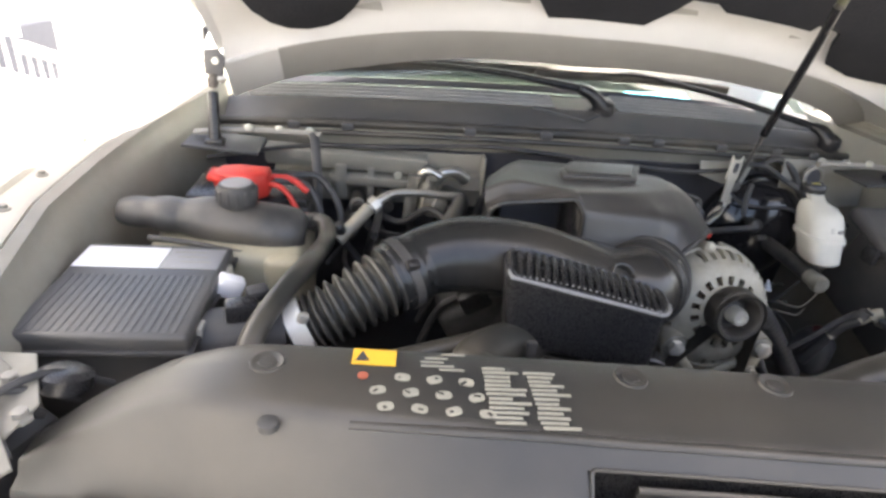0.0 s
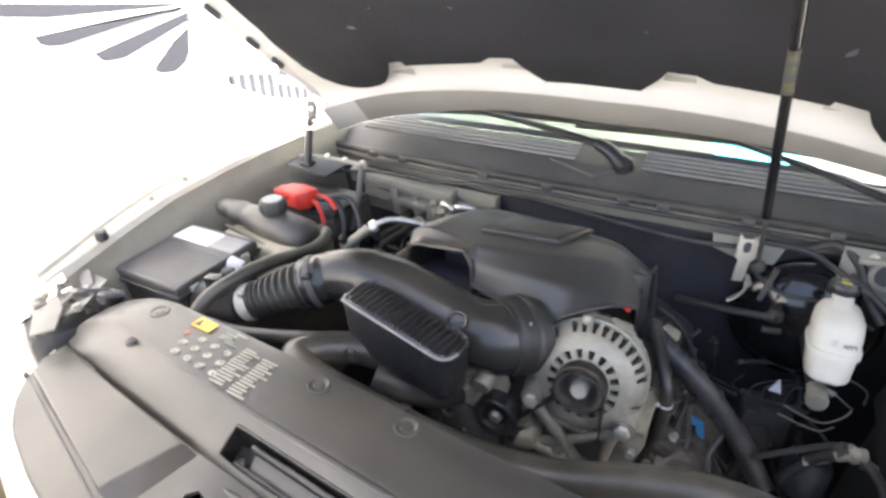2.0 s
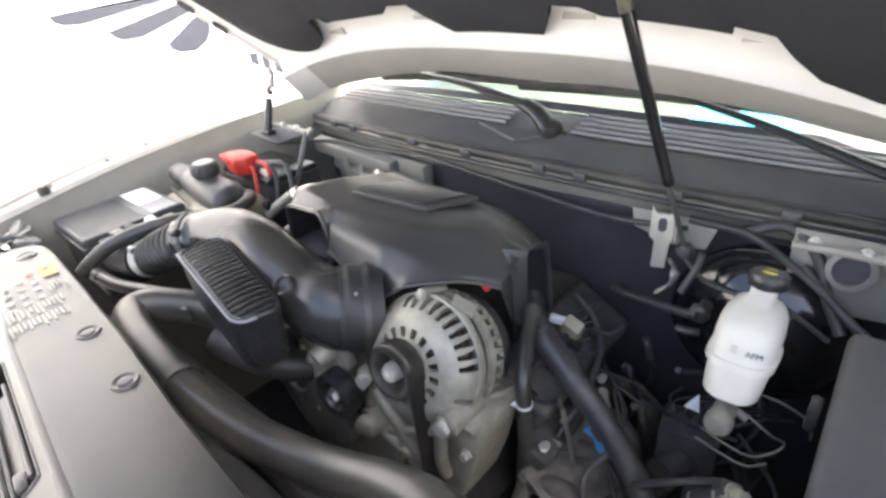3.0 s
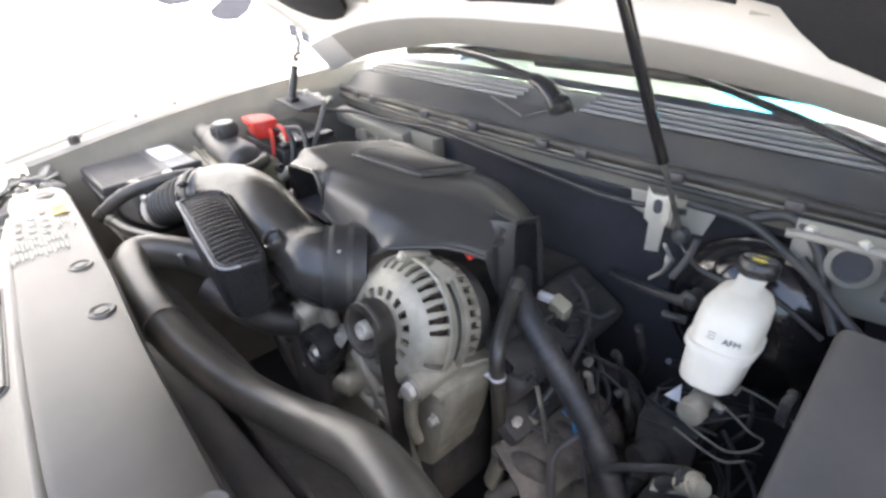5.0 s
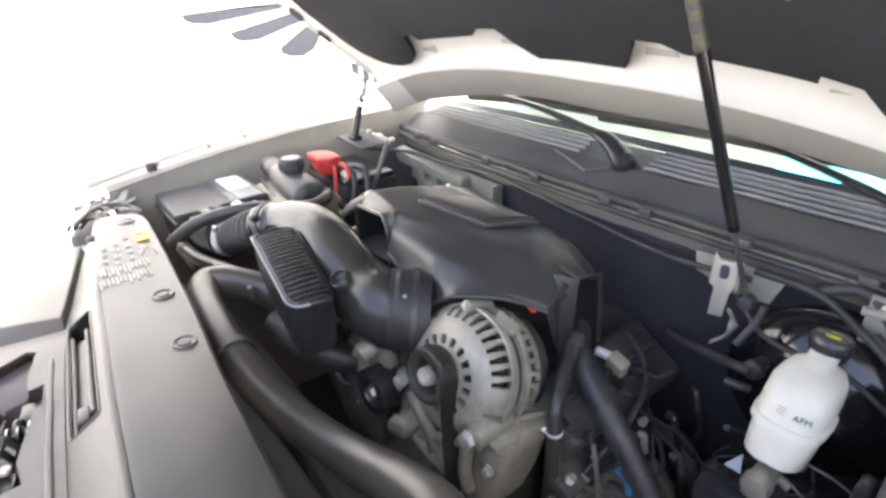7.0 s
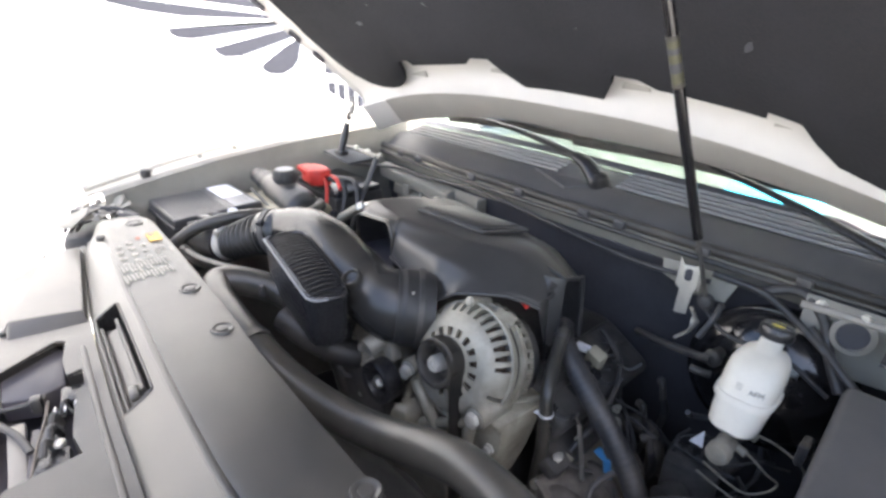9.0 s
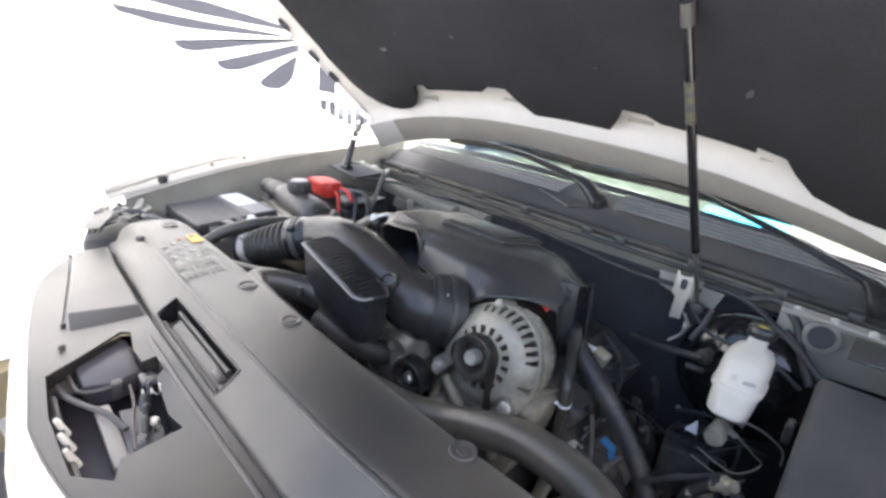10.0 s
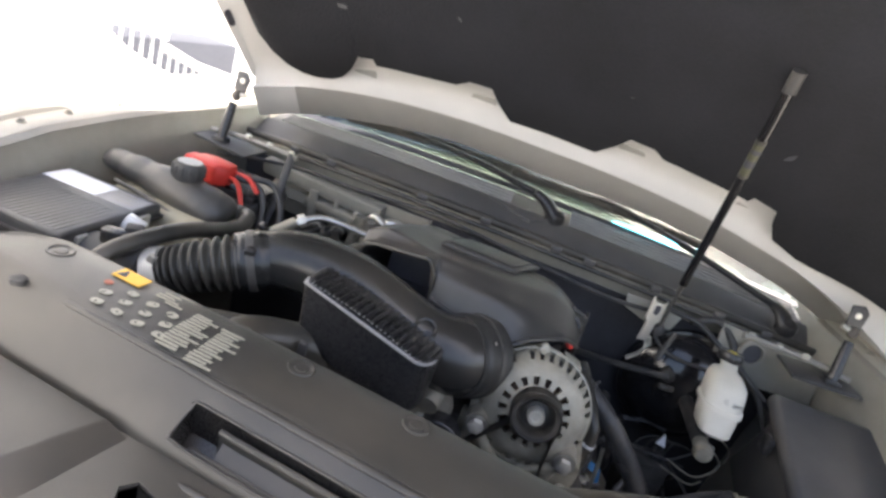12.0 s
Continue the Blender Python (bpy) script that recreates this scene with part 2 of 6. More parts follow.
def sheet(f, us, vs, thick=0.0, skip=None):
    """A surface f(u, v) over two rows of values, made solid downwards by thick; skip(u, v) leaves cells open."""
    bm = bmesh.new()
    rows = [[bm.verts.new(f(u, v)) for v in vs] for u in us]
    for i in range(len(us) - 1):
        for j in range(len(vs) - 1):
            if skip and skip((us[i] + us[i + 1]) / 2, (vs[j] + vs[j + 1]) / 2):
                continue
            bm.faces.new((rows[i][j], rows[i + 1][j], rows[i + 1][j + 1], rows[i][j + 1]))
    loose = [v for v in bm.verts if not v.link_faces]
    bmesh.ops.delete(bm, geom=loose, context="VERTS")
    if thick:
        bmesh.ops.recalc_face_normals(bm, faces=bm.faces)
        bmesh.ops.solidify(bm, geom=bm.faces[:], thickness=thick)
    return bm


def span(a, b, n):
    return [a + (b - a) * i / n for i in range(n + 1)]


def lerp_at(table, x):
    """The value at x of a table of (x, value) pairs, in order."""
    if x <= table[0][0]:
        return table[0][1]
    for (a, p), (b, q) in zip(table, table[1:]):
        if x <= b:
            return p + (q - p) * (x - a) / (b - a)
    return table[-1][1]


def rounded(w, h, r, n=5):
    """The outline of a rounded rectangle about the origin."""
    out = []
    for cx, cy, a0 in ((w / 2 - r, h / 2 - r, 0), (-w / 2 + r, h / 2 - r, 90), (-w / 2 + r, -h / 2 + r, 180), (w / 2 - r, -h / 2 + r, 270)):
        out += [(cx + r * math.cos(radians(a0 + 90 * k / n)), cy + r * math.sin(radians(a0 + 90 * k / n))) for k in range(n + 1)]
    return out


def rounded_corners(corners, n=6):
    """Outline of a polygon given as (x, y, radius), counted anticlockwise, with its corners rounded."""
    out = []
    for i, (x, y, r) in enumerate(corners):
        p = Vector((x, y))
        a = (Vector(corners[i - 1][:2]) - p).normalized()
        b = (Vector(corners[(i + 1) % len(corners)][:2]) - p).normalized()
        for k in range(n):
            s = k / (n - 1)
            q = (p + a * r) * (1 - s) ** 2 + p * 2 * s * (1 - s) + (p + b * r) * s ** 2
            out.append((q.x, q.y))
    return out


def plate(outline, holes, z, thick):
    """A flat plate in plan with clean cut-outs, its height given by z(x, y)."""
    bm = bmesh.new()
    edges = []
    for loop in [outline] + holes:
        vs = [bm.verts.new((x, y, 0)) for x, y in loop]
        edges += [bm.edges.new((a, b)) for a, b in zip(vs, vs[1:] + vs[:1])]
    bmesh.ops.triangle_fill(bm, use_beauty=True, use_dissolve=False, edges=edges, normal=(0, 0, 1))
    for v in bm.verts:
        v.co.z = z(v.co.x, v.co.y)
    bmesh.ops.recalc_face_normals(bm, faces=bm.faces)
    if bm.faces[:] and bm.faces[0].normal.z < 0:
        bmesh.ops.reverse_faces(bm, faces=bm.faces[:])
    bmesh.ops.solidify(bm, geom=bm.faces[:], thickness=thick)
    return bm


# ---- setting ----
solo("ground", sheet(lambda u, v: (u, v, 0), span(-120, 120, 24), span(-120, 120, 24), 0.0), "concrete", "pale beige concrete paving under the car", "ground", kind="structure", smooth=0)


def white_gate():
    """Enamelled gate wall along the drive: a solid panel pierced by a sunburst of windows, then a run of pickets."""
    X = -1.22
    to = Matrix(((0, 0, 1, X), (1, 0, 0, 0), (0, 1, 0, 0), (0, 0, 0, 1)))
    g = thing("gate", "white enamelled metal gate with sunburst windows over solid panels", "gate", (X, 0.3, 0))
    rays = [[(0.12, 1.475), (0.16, 1.448), (0.46, 1.397), (0.81, 1.362), (0.82, 1.374), (0.5, 1.436)],
            [(0.222, 1.408), (0.24, 1.386), (0.33, 1.366), (0.449, 1.351), (0.821, 1.341), (0.804, 1.35), (0.5, 1.378)],
            [(0.385, 1.32), (0.393, 1.302), (0.416, 1.291), (0.463, 1.287), (0.622, 1.309), (0.832, 1.335), (0.765, 1.345)],
            [(0.512, 1.262), (0.525, 1.243), (0.555, 1.23), (0.613, 1.231), (0.839, 1.298), (0.846, 1.321), (0.816, 1.325)],
            [(0.655, 1.21), (0.672, 1.186), (0.702, 1.17), (0.76, 1.166), (0.801, 1.186), (0.82, 1.211), (0.84, 1.3)]]
    part("panel", moved(plate([(-3.4, 0.43), (0.862, 0.43), (0.862, 2.0), (-3.4, 2.0)], rays, lambda x, y: 0, 0.03), to), "gate", g)
    part("post", box(X + 0.01, 0.872, 1.0, 0.05, 0.028, 2.0, 0.006), "gate", g)
    for y in (-3.2, -1.4):
        part("post", box(X - 0.05, y, 1.0, 0.04, 0.05, 2.0, 0.006), "gate", g)
    solo("wall_plinth", box(X + 0.0, -1.27, 0.214, 0.12, 4.26, 0.428, 0.01), "sand", "low sandy plastered wall under the gate", "wall", kind="structure")
    f = thing("fence", "white painted picket fence above a solid low panel", "fence", (X, 1.3, 0))
    low = lambda y: lerp_at([(0.888, 1.112), (0.93, 1.088), (0.963, 1.068), (1.057, 1.027), (1.141, 0.998), (1.239, 0.972), (1.34, 0.956), (1.7, 0.9), (2.6, 0.8)], y)
    top = lambda y: 1.144 - 0.19 * (y - 0.887) if y < 1.125 else 1.063 - 0.33 * (y - 1.126) if y < 1.3 else 1.008 - 0.2 * (y - 1.3)
    part("panel", prism([(0.889, 0.02), (2.6, 0.02), (2.6, low(2.6))] + [(y, low(y)) for y in span(2.5, 1.4, 6) + span(1.34, 0.889, 14)], 0.02, to), "gate", f)
    for i in range(25):
        y = 0.905 + i * 0.042
        part("picket", prism([(y, low(y) - 0.02), (y + 0.009, low(y) - 0.02), (y + 0.009, top(y)), (y, top(y))], 0.005, to), "gate", f)
    for a, b in ((0.889, 1.124), (1.126, 1.299), (1.301, 2.6)):
        part("rail", prism([(a, top(a) - 0.004), (b, top(b) - 0.004), (b, top(b) + 0.024), (a, top(a) + 0.024)], 0.02, to), "gate", f)


white_gate()
solo("wall_neighbour", box(-1.94, -3.53, 0.83, 0.2, 10.0, 1.66, 0.01), "wall_far", "grey rendered garden wall, its shade put into the colour", "wall", kind="structure")
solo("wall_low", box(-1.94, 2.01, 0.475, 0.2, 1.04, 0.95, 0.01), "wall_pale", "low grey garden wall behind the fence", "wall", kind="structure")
# added wall: plain white stand-in for the overexposed view past the fence
solo("wall_white", box(-3.7, 4.0, 1.6, 0.2, 16.0, 3.2, 0.01), "gate", "added white wall for the blown-out brightness beyond the fence", "wall", kind="structure")

# ---- bodywork ----
FL = [(-0.08, -0.66, 1.012), (-0.02, -0.70, 1.02), (0.146, -0.742, 1.033), (0.3, -0.768, 1.046), (0.45, -0.762, 1.06), (0.6, -0.742, 1.073), (0.8, -0.69, 1.09), (1.1, -0.69, 1.1)]
flange_x = lambda y: lerp_at([(a, b) for a, b, c in FL], y)
flange_z = lambda y: lerp_at([(a, c) for a, b, c in FL], y)


def fender(side, label):
    s = 1 if side > 0 else -1
    t = thing("fender", label, "car fender", (s * 0.95, 0.4, 0.4))
    ys = span(0.0, 1.1, 26)
    prof = [(0.0, 0.0), (0.006, 0.004), (0.034, 0.006), (0.038, 0.012), (0.05, 0.014), (0.056, 0.022), (0.14, 0.022), (0.2, 0.0), (0.235, -0.05), (0.25, -0.15), (0.25, -0.72)]
    us = list(range(len(prof)))
    skin_at = lambda u, y: (s * (-flange_x(y) + prof[u][0] * min(1, 0.35 + 0.65 * max(0, (y + 0.08) / 0.3))), y, flange_z(y) + prof[u][1])
    # flange coloured darker than the skin to hold the shade under the hood
    part("flange", sheet(skin_at, us[:5], ys, 0.002), "cream", t, "bolted flange, its shade put into a darker cream")
    part("skin", sheet(skin_at, us[4:8], ys, 0.002), "paint", t)
    part("side_skin", sheet(skin_at, us[7:], [y for y in ys if y > 0.12], 0.002), "paint", t)
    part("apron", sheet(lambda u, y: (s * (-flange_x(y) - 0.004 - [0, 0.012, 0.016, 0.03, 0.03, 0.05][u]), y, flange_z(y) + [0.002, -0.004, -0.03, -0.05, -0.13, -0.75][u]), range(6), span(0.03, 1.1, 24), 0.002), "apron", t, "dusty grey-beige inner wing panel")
    for y in (0.146, 0.27, 0.36, 0.47, 0.6, 0.7):
        b = lathe([(0.0075, 0), (0.0075, 0.002), (0.0045, 0.003), (0.0045, 0.006), (0.0035, 0.007), (0, 0.007)], 12, Matrix.Translation((s * (-flange_x(y) + 0.02), y, flange_z(y) + 0.004)))
        part("bolt", b, "apron", t)
    part("rubber_stop", lathe([(0.011, 0), (0.011, 0.012), (0.008, 0.018), (0, 0.019)], 14, Matrix.Translation((s * (-flange_x(0.13) + 0.005), 0.13, flange_z(0.13)))), "rubber", t)
    part("wheel_housing", box(s * 0.9, 0.5, 0.165, 0.16, 0.6, 0.33, 0.06, seg=3), "rubber", t, "black tyre below the wing")
    return t


fender(-1, "sunlit white fender with a dusty bolted inner flange")
fender(1, "white fender beside the brake reservoir and fuse box")

# ---- hood ----
def hood_z(x, y):
    d = 0.64 - y
    return 1.29 - 0.18 * x * x - 0.2 * x ** 4 + 0.8 * d + 0.3 * max(0.0, d - 0.06) * max(0.0, 1 - (x / 0.62) ** 2)


def hood():
    t = thing("hood", "raised white hood with a dark felt pad underneath", "car hood", (0, 0.66, 1.2))
    W, Y0 = 0.625, -0.16
    # right half runs wider than the left, unseen, to shade the fuse box
    xs, ys = span(-W, W + 0.225, 50), span(Y0, 0.64, 30)
    # rear rows of the skin are added, unseen, to keep the cowl shaded
    part("outer_skin", sheet(lambda x, y: (x * 1.04, y - 0.035, hood_z(x, y) + 0.045) if y < 0.63 else (x * 1.04, y, hood_z(x, 0.63) + 0.045 - 0.35 * (y - 0.6)), xs, ys + [0.69, 0.74, 0.8, 0.85], 0.003), "paint", t)
    # inner frame: a plate that turns down along the rear into a tall bright wall and a lip
    def frame_at(x, v):
        if v <= 0:
            y = 0.645 + v
            return (x, y, hood_z(x, y) + 0.012)
        sweep = max(0.0, (abs(x) - 0.42) / 0.2) ** 2
        e = 0.06 * sweep if x > 0 else -0.012 * sweep
        z0 = hood_z(x, 0.645) + 0.012
        k = [(0, 0), (0.006, -0.024), (0.012, -0.05), (0.0145, -0.054), (0.066, -0.108), (0.072, -0.111), (0.09, -0.08)]
        i = min(int(v), 6)
        return (x, 0.645 + k[i][0] + e * (i > 2), z0 + k[i][1] * (1 - 0.25 * abs(x) / 0.66) - (0.013 * min(1.0, max(0.0, (-0.2 - x) / 0.2)) + 0.008 * sweep * (x < 0)) * (i > 3))
    vs = span(Y0 - 0.645, 0, 26) + [1, 2, 3]
    part("inner_frame", sheet(frame_at, xs, vs, 0.002), "paint_in", t, "white painted inner hood frame")
    # lip greyed against the frame so its downward face reads as shaded
    part("rear_lip", sheet(frame_at, [x for x in xs if x > -0.54], [3, 4, 5, 6], 0.002), "hem", t, "rear hem with shade painted grey")
    # corner keeps the frame's own paint, without the painted shade
    part("corner_lip", sheet(frame_at, [x for x in xs if x < -0.53], [3, 4, 5], 0.002), "paint_in", t)
    for s in (-1, 1):
        R = W if s < 0 else W + 0.225
        part("side_rail", sheet(lambda u, y: (s * (R - 0.002 + [0, 0.012, 0.012, 0.0][u]), y, hood_z(R, y) + [0.01, 0.0, 0.03, 0.046][u]), range(4), span(Y0, 0.66, 20), 0.002), "paint_in", t)
        across, along = Vector((s * 0.77, 0, -0.64)), Vector((0, 0.78, -0.62))
        out = across.cross(along).normalized() * -s
        for y in (0.1, 0.25, 0.384, 0.466, 0.526):
            c = Vector((s * (R + 0.001), y, hood_z(R, y) + 0.0065)) + out * 0.0025
            m = Matrix.Translation(c) @ Matrix((across, along, out)).transposed().to_4x4()
            # dark plate on the rail stands in for the shaded hole
            part("slot_hole", prism(rounded(0.0135, 0.038, 0.0065), 0.0025, m), "ink", t)
    # felt pad with scalloped rear edge
    edge = [(-0.575, 0.50), (-0.572, 0.54), (-0.56, 0.576), (-0.54, 0.603), (-0.515, 0.622), (-0.485, 0.632), (-0.455, 0.633), (-0.432, 0.625), (-0.412, 0.605), (-0.4, 0.586), (-0.392, 0.572), (-0.36, 0.572), (-0.355, 0.585), (-0.20, 0.588), (-0.175, 0.575), (-0.13, 0.575), (-0.115, 0.60), (-0.085, 0.637), (0.085, 0.637), (0.115, 0.60), (0.13, 0.575), (0.175, 0.575), (0.2, 0.588), (0.355, 0.585), (0.36, 0.572), (0.405, 0.572), (0.42, 0.60), (0.445, 0.63), (0.50, 0.634), (0.68, 0.6), (0.8, 0.52)]
    pad_edge = lambda x: lerp_at(edge, x) + 0.012
    px = sorted(set(span(-0.575, 0.8, 68) + [e[0] for e in edge]))
    def pad_at(x, v):
        y = (Y0 + 0.1) + (pad_edge(x) - Y0 - 0.1) * v
        rise = -0.004 * (1 - min(1, (1 - v) * 14)) - 0.003 * (1 - min(1, (0.575 - abs(x)) * 25))
        return (x, y, hood_z(x, y) - 0.004 - rise + 0.0025 * noise.noise((x * 9, y * 9, 0)))
    part("felt_pad", sheet(pad_at, px, span(0, 1, 36), 0.012), "pad", t, "charcoal felt sound-deadening pad", 60)
    for x, y, z in ((-0.39, 0.641, 1.268), (-0.146, 0.637, 1.299), (0.146, 0.631, 1.304), (0.38, 0.635, 1.282)):
        part("pad_tab", prism([(-0.026, -0.008), (0.026, -0.008), (0.02, 0.011), (-0.02, 0.011)], 0.003, Matrix.Translation((x, y, z)) @ pose(0, 0, 0, 106, 0, 0), 0.001), "hem", t, "grey pad retainer tab")
    under = Vector((0, -0.66, -0.75)).normalized()
    # ink discs stand in for dents in the felt and their shade
    for x, y, r in ((0.363, 0.498, 0.021), (-0.04, 0.532, 0.017), (-0.3, 0.38, 0.016), (0.02, 0.36, 0.016), (0.3, 0.25, 0.018), (-0.45, 0.25, 0.016)):
        part("dent_disc", lathe([(r, -0.004), (r * 0.95, 0.001), (r * 0.4, 0.002), (0, 0.002)], 16, axis((x, y, hood_z(x, y) - 0.0175), under)), "ink", t)
    for x, y, w, h in ((-0.41, 0.492, 0.03, 0.009), (-0.205, 0.489, 0.007, 0.012), (0.099, 0.519, 0.009, 0.007), (0.2, 0.44, 0.006, 0.006), (-0.35, 0.47, 0.008, 0.005)):
        part("scuff", prism(rounded(w, h, min(w, h) * 0.45, 3), 0.003, axis((x, y, hood_z(x, y) - 0.0165), under) @ Matrix.Rotation(0.5 + x, 4, "Z")), "scuff", t)
    return t


hood()


def hood_hinge(s):
    t = thing("hinge_mechanism", "grey pressed-steel hood hinge with dark pivot arm", "hinge", (s * 0.63, 0.6, 1.04))
    part("arm", tube([(s * 0.632, 0.578, 1.04), (s * 0.633, 0.583, 1.056), (s * 0.634, 0.596, 1.095), (s * 0.635, 0.604, 1.118)], 0.0095, 12, wave=lambda i, k: 1.1 - 0.2 * k), "plastic", t)
    joint = part("ball_joint", lathe([(0, -0.012), (0.007, -0.009), (0.0095, 0.0), (0.007, 0.009), (0, 0.012)], 14, axis((s * 0.635, 0.611, 1.134), (0.1, 0.3, 1))), "rust", t, "worn steel ball joint")
    part("joint_stud", rod((s * 0.635, 0.611, 1.134), (s * 0.615, 0.616, 1.14), 0.005, 10), "zinc", joint)
    part("knuckle", prism([(-0.016, -0.018), (0.014, -0.02), (0.018, 0.012), (0.006, 0.024), (-0.018, 0.02)], 0.005, Matrix.Translation((s * 0.632, 0.622, 1.16)) @ pose(0, 0, 0, 80, 0, s * 12), 0.0015), "cowl", t, "grey hinge bracket")
    part("knuckle_bolt", lathe([(0.006, 0), (0.006, 0.004), (0, 0.005)], 6, axis((s * 0.63, 0.618, 1.165), (0, -1, 0.1))), "zinc", t)
    part("damper_foot", box(s * 0.632, 0.58, 1.042, 0.03, 0.026, 0.014, 0.004), "plastic", t)
    part("base_plate", box(s * 0.62, 0.60, 1.036, 0.12, 0.09, 0.006, 0.002, (0, s * -4, 0)), "plastic_dull", t)
    part("link_bar", tube([(s * 0.67, 0.60, 1.05), (s * 0.60, 0.60, 1.058), (s * 0.50, 0.585, 1.064), (s * 0.46, 0.577, 1.064)], 0.0055, 8), "flange", t)
    for x in (0.58, 0.53, 0.48):
        part("bolt", lathe([(0.007, 0), (0.007, 0.006), (0.004, 0.009), (0, 0.009)], 6, Matrix.Translation((s * x, 0.592, 1.062))), "zinc", t)


hood_hinge(-1)
hood_hinge(1)


def gas_strut():
    a, d = Vector((0.332, 0.613, 1.0)), Vector((-0.114, -0.408, 0.906)).normalized()
    at = lambda k: a + d * k
    t = thing("gas_strut", "black gas strut propping the hood, worn olive label", "gas strut", a)
    part("piston_rod", rod(at(0), at(0.16), 0.0035), "dark", t, "thin dark piston rod")
    part("cylinder", tube([at(0.14), at(0.15), at(0.4), at(0.505)], 0.0070, 16, wave=lambda i, s: 0.7 if i == 0 else 1), "gloss", t)
    part("label_sleeve", tube([at(0.366), at(0.43)], 0.0073, 16), "worn_yellow", t, "scuffed olive caution label", 60)
    for k, h, m in ((0.366, 0.006, "cover"), (0.424, 0.006, "cover"), (0.385, 0.012, "ink"), (0.408, 0.007, "ink")):
        part("label_bar", tube([at(k), at(k + h)], 0.0076, 16), m, t)
    part("end_socket", rod(at(0.505), at(0.535), 0.0095), "plastic_dull", t)
    part("ball_joint", lathe([(0, -0.012), (0.01, -0.008), (0.013, 0), (0.01, 0.008), (0, 0.012)], 14, axis(at(0.0), (0, -1, 0))), "plastic_dull", t)
    part("upper_bracket", box(0.277, 0.392, hood_z(0.277, 0.392) - 0.008, 0.03, 0.034, 0.016, 0.004, (-42, 0, 0)), "pad", t)
    b = thing("strut_bracket", "pale zinc-plated strut bracket with a slotted hole", "bracket", (0.3, 0.6, 0.98))
    outline = [(-0.015, 0.058), (-0.016, 0.012), (-0.009, 0.006), (-0.01, -0.036), (0.008, -0.036), (0.011, 0.002), (0.015, 0.012), (0.015, 0.054), (0.008, 0.046), (-0.008, 0.046)]
    to = Matrix.Translation((0.305, 0.592, 1.012)) @ pose(0, 0, 0, 90, 0, 18)
    part("plate", prism(outline, 0.004, to, 0.001), "zinc", b)
    # slot drawn as a dark plate, its shade in the colour
    part("slot", prism(rounded(0.011, 0.02, 0.005), 0.002, to @ Matrix.Translation((0, 0.032, 0.0035))), "ink", b)
    part("side_flange", box(0.3185, 0.606, 1.035, 0.003, 0.02, 0.036, 0.001, (0, 0, 18)), "zinc", b)
    part("stay_arm", tube([(0.318, 0.6, 0.985), (0.325, 0.607, 0.965), (0.318, 0.61, 0.94), (0.3, 0.61, 0.92)], 0.007, 8, flat=0.4), "zinc", b)


gas_strut()

# ---- firewall, cowl, windshield, wipers ----
seal_y = lambda x: 0.625 + 0.27 * x * x
seal_z = lambda x: 1.074 - 0.10 * x * x


def cowl():
    t = thing("cowl", "weathered black plastic cowl panel with grille ridges", "cowl panel", (0, 0.8, 1.06))
    prof = [(0.012, 0.0), (0.016, 0.008), (0.03, 0.018), (0.056, 0.035), (0.061, 0.0365), (0.065, 0.035), (0.068, 0.03), (0.14, 0.044), (0.15, 0.042), (0.17, 0.03)]
    part("panel", sheet(lambda u, x: (x, seal_y(x) + prof[u][0], seal_z(x) + prof[u][1]), range(len(prof)), span(-0.66, 0.66, 48), 0.003), "cowl", t, "", 25)
    for i in range(5):
        for x0, x1 in ((-0.62, -0.03), (0.1, 0.64)):
            if i == 4 and x0 < 0:
                continue
            # ribs paler than the panel: reflected sky put into their colour
            line = [(x, seal_y(x) + 0.074 + 0.015 * i, seal_z(x) + 0.0385 + 0.0032 * i) for x in span(x0, x1, 14)]
            part("grille_rib", tube(line, 0.0024, 8, 2, flat=1.3), "rib", t, "grille rib with sky sheen painted pale")
    # moulded valley that leads up to the wiper pivot
    for x0, y0, z0, x1, y1, z1 in ((-0.075, 0.058, 0.037, 0.02, 0.03, 0.024), (0.02, 0.03, 0.024, 0.07, 0.06, 0.037)):
        part("valley_edge", tube([(x0, seal_y(x0) + y0, seal_z(x0) + z0), (x1, seal_y(x1) + y1, seal_z(x1) + z1)], 0.003, 8), "cowl", t)
    part("pivot_boot", lathe([(0.03, -0.02), (0.028, -0.004), (0.024, 0.004), (0, 0.006)], 20, axis((0.066, 0.694, 1.104), (0, -0.3, 1))), "plastic_dull", t)
    s = thing("cowl_seal", "black rubber seal strip clipped along the firewall flange", "rubber seal", (0, 0.63, 1.05))
    part("bead", tube([(x, seal_y(x) + 0.002, seal_z(x) + 0.004) for x in span(-0.68, 0.68, 16)], 0.0085, 10, 3), "rubber", s)
    part("lower_lip", tube([(x, seal_y(x) - 0.008, seal_z(x) - 0.012) for x in span(-0.66, 0.66, 16)], 0.005, 8, 3), "rubber", s)
    for x in (-0.52, -0.42, -0.2, -0.06, 0.09, 0.16, 0.3, 0.44, 0.55):
        part("clip", box(x, seal_y(x) - 0.006, seal_z(x) + 0.001, 0.022, 0.012, 0.014, 0.003), "cowl", s)


cowl()


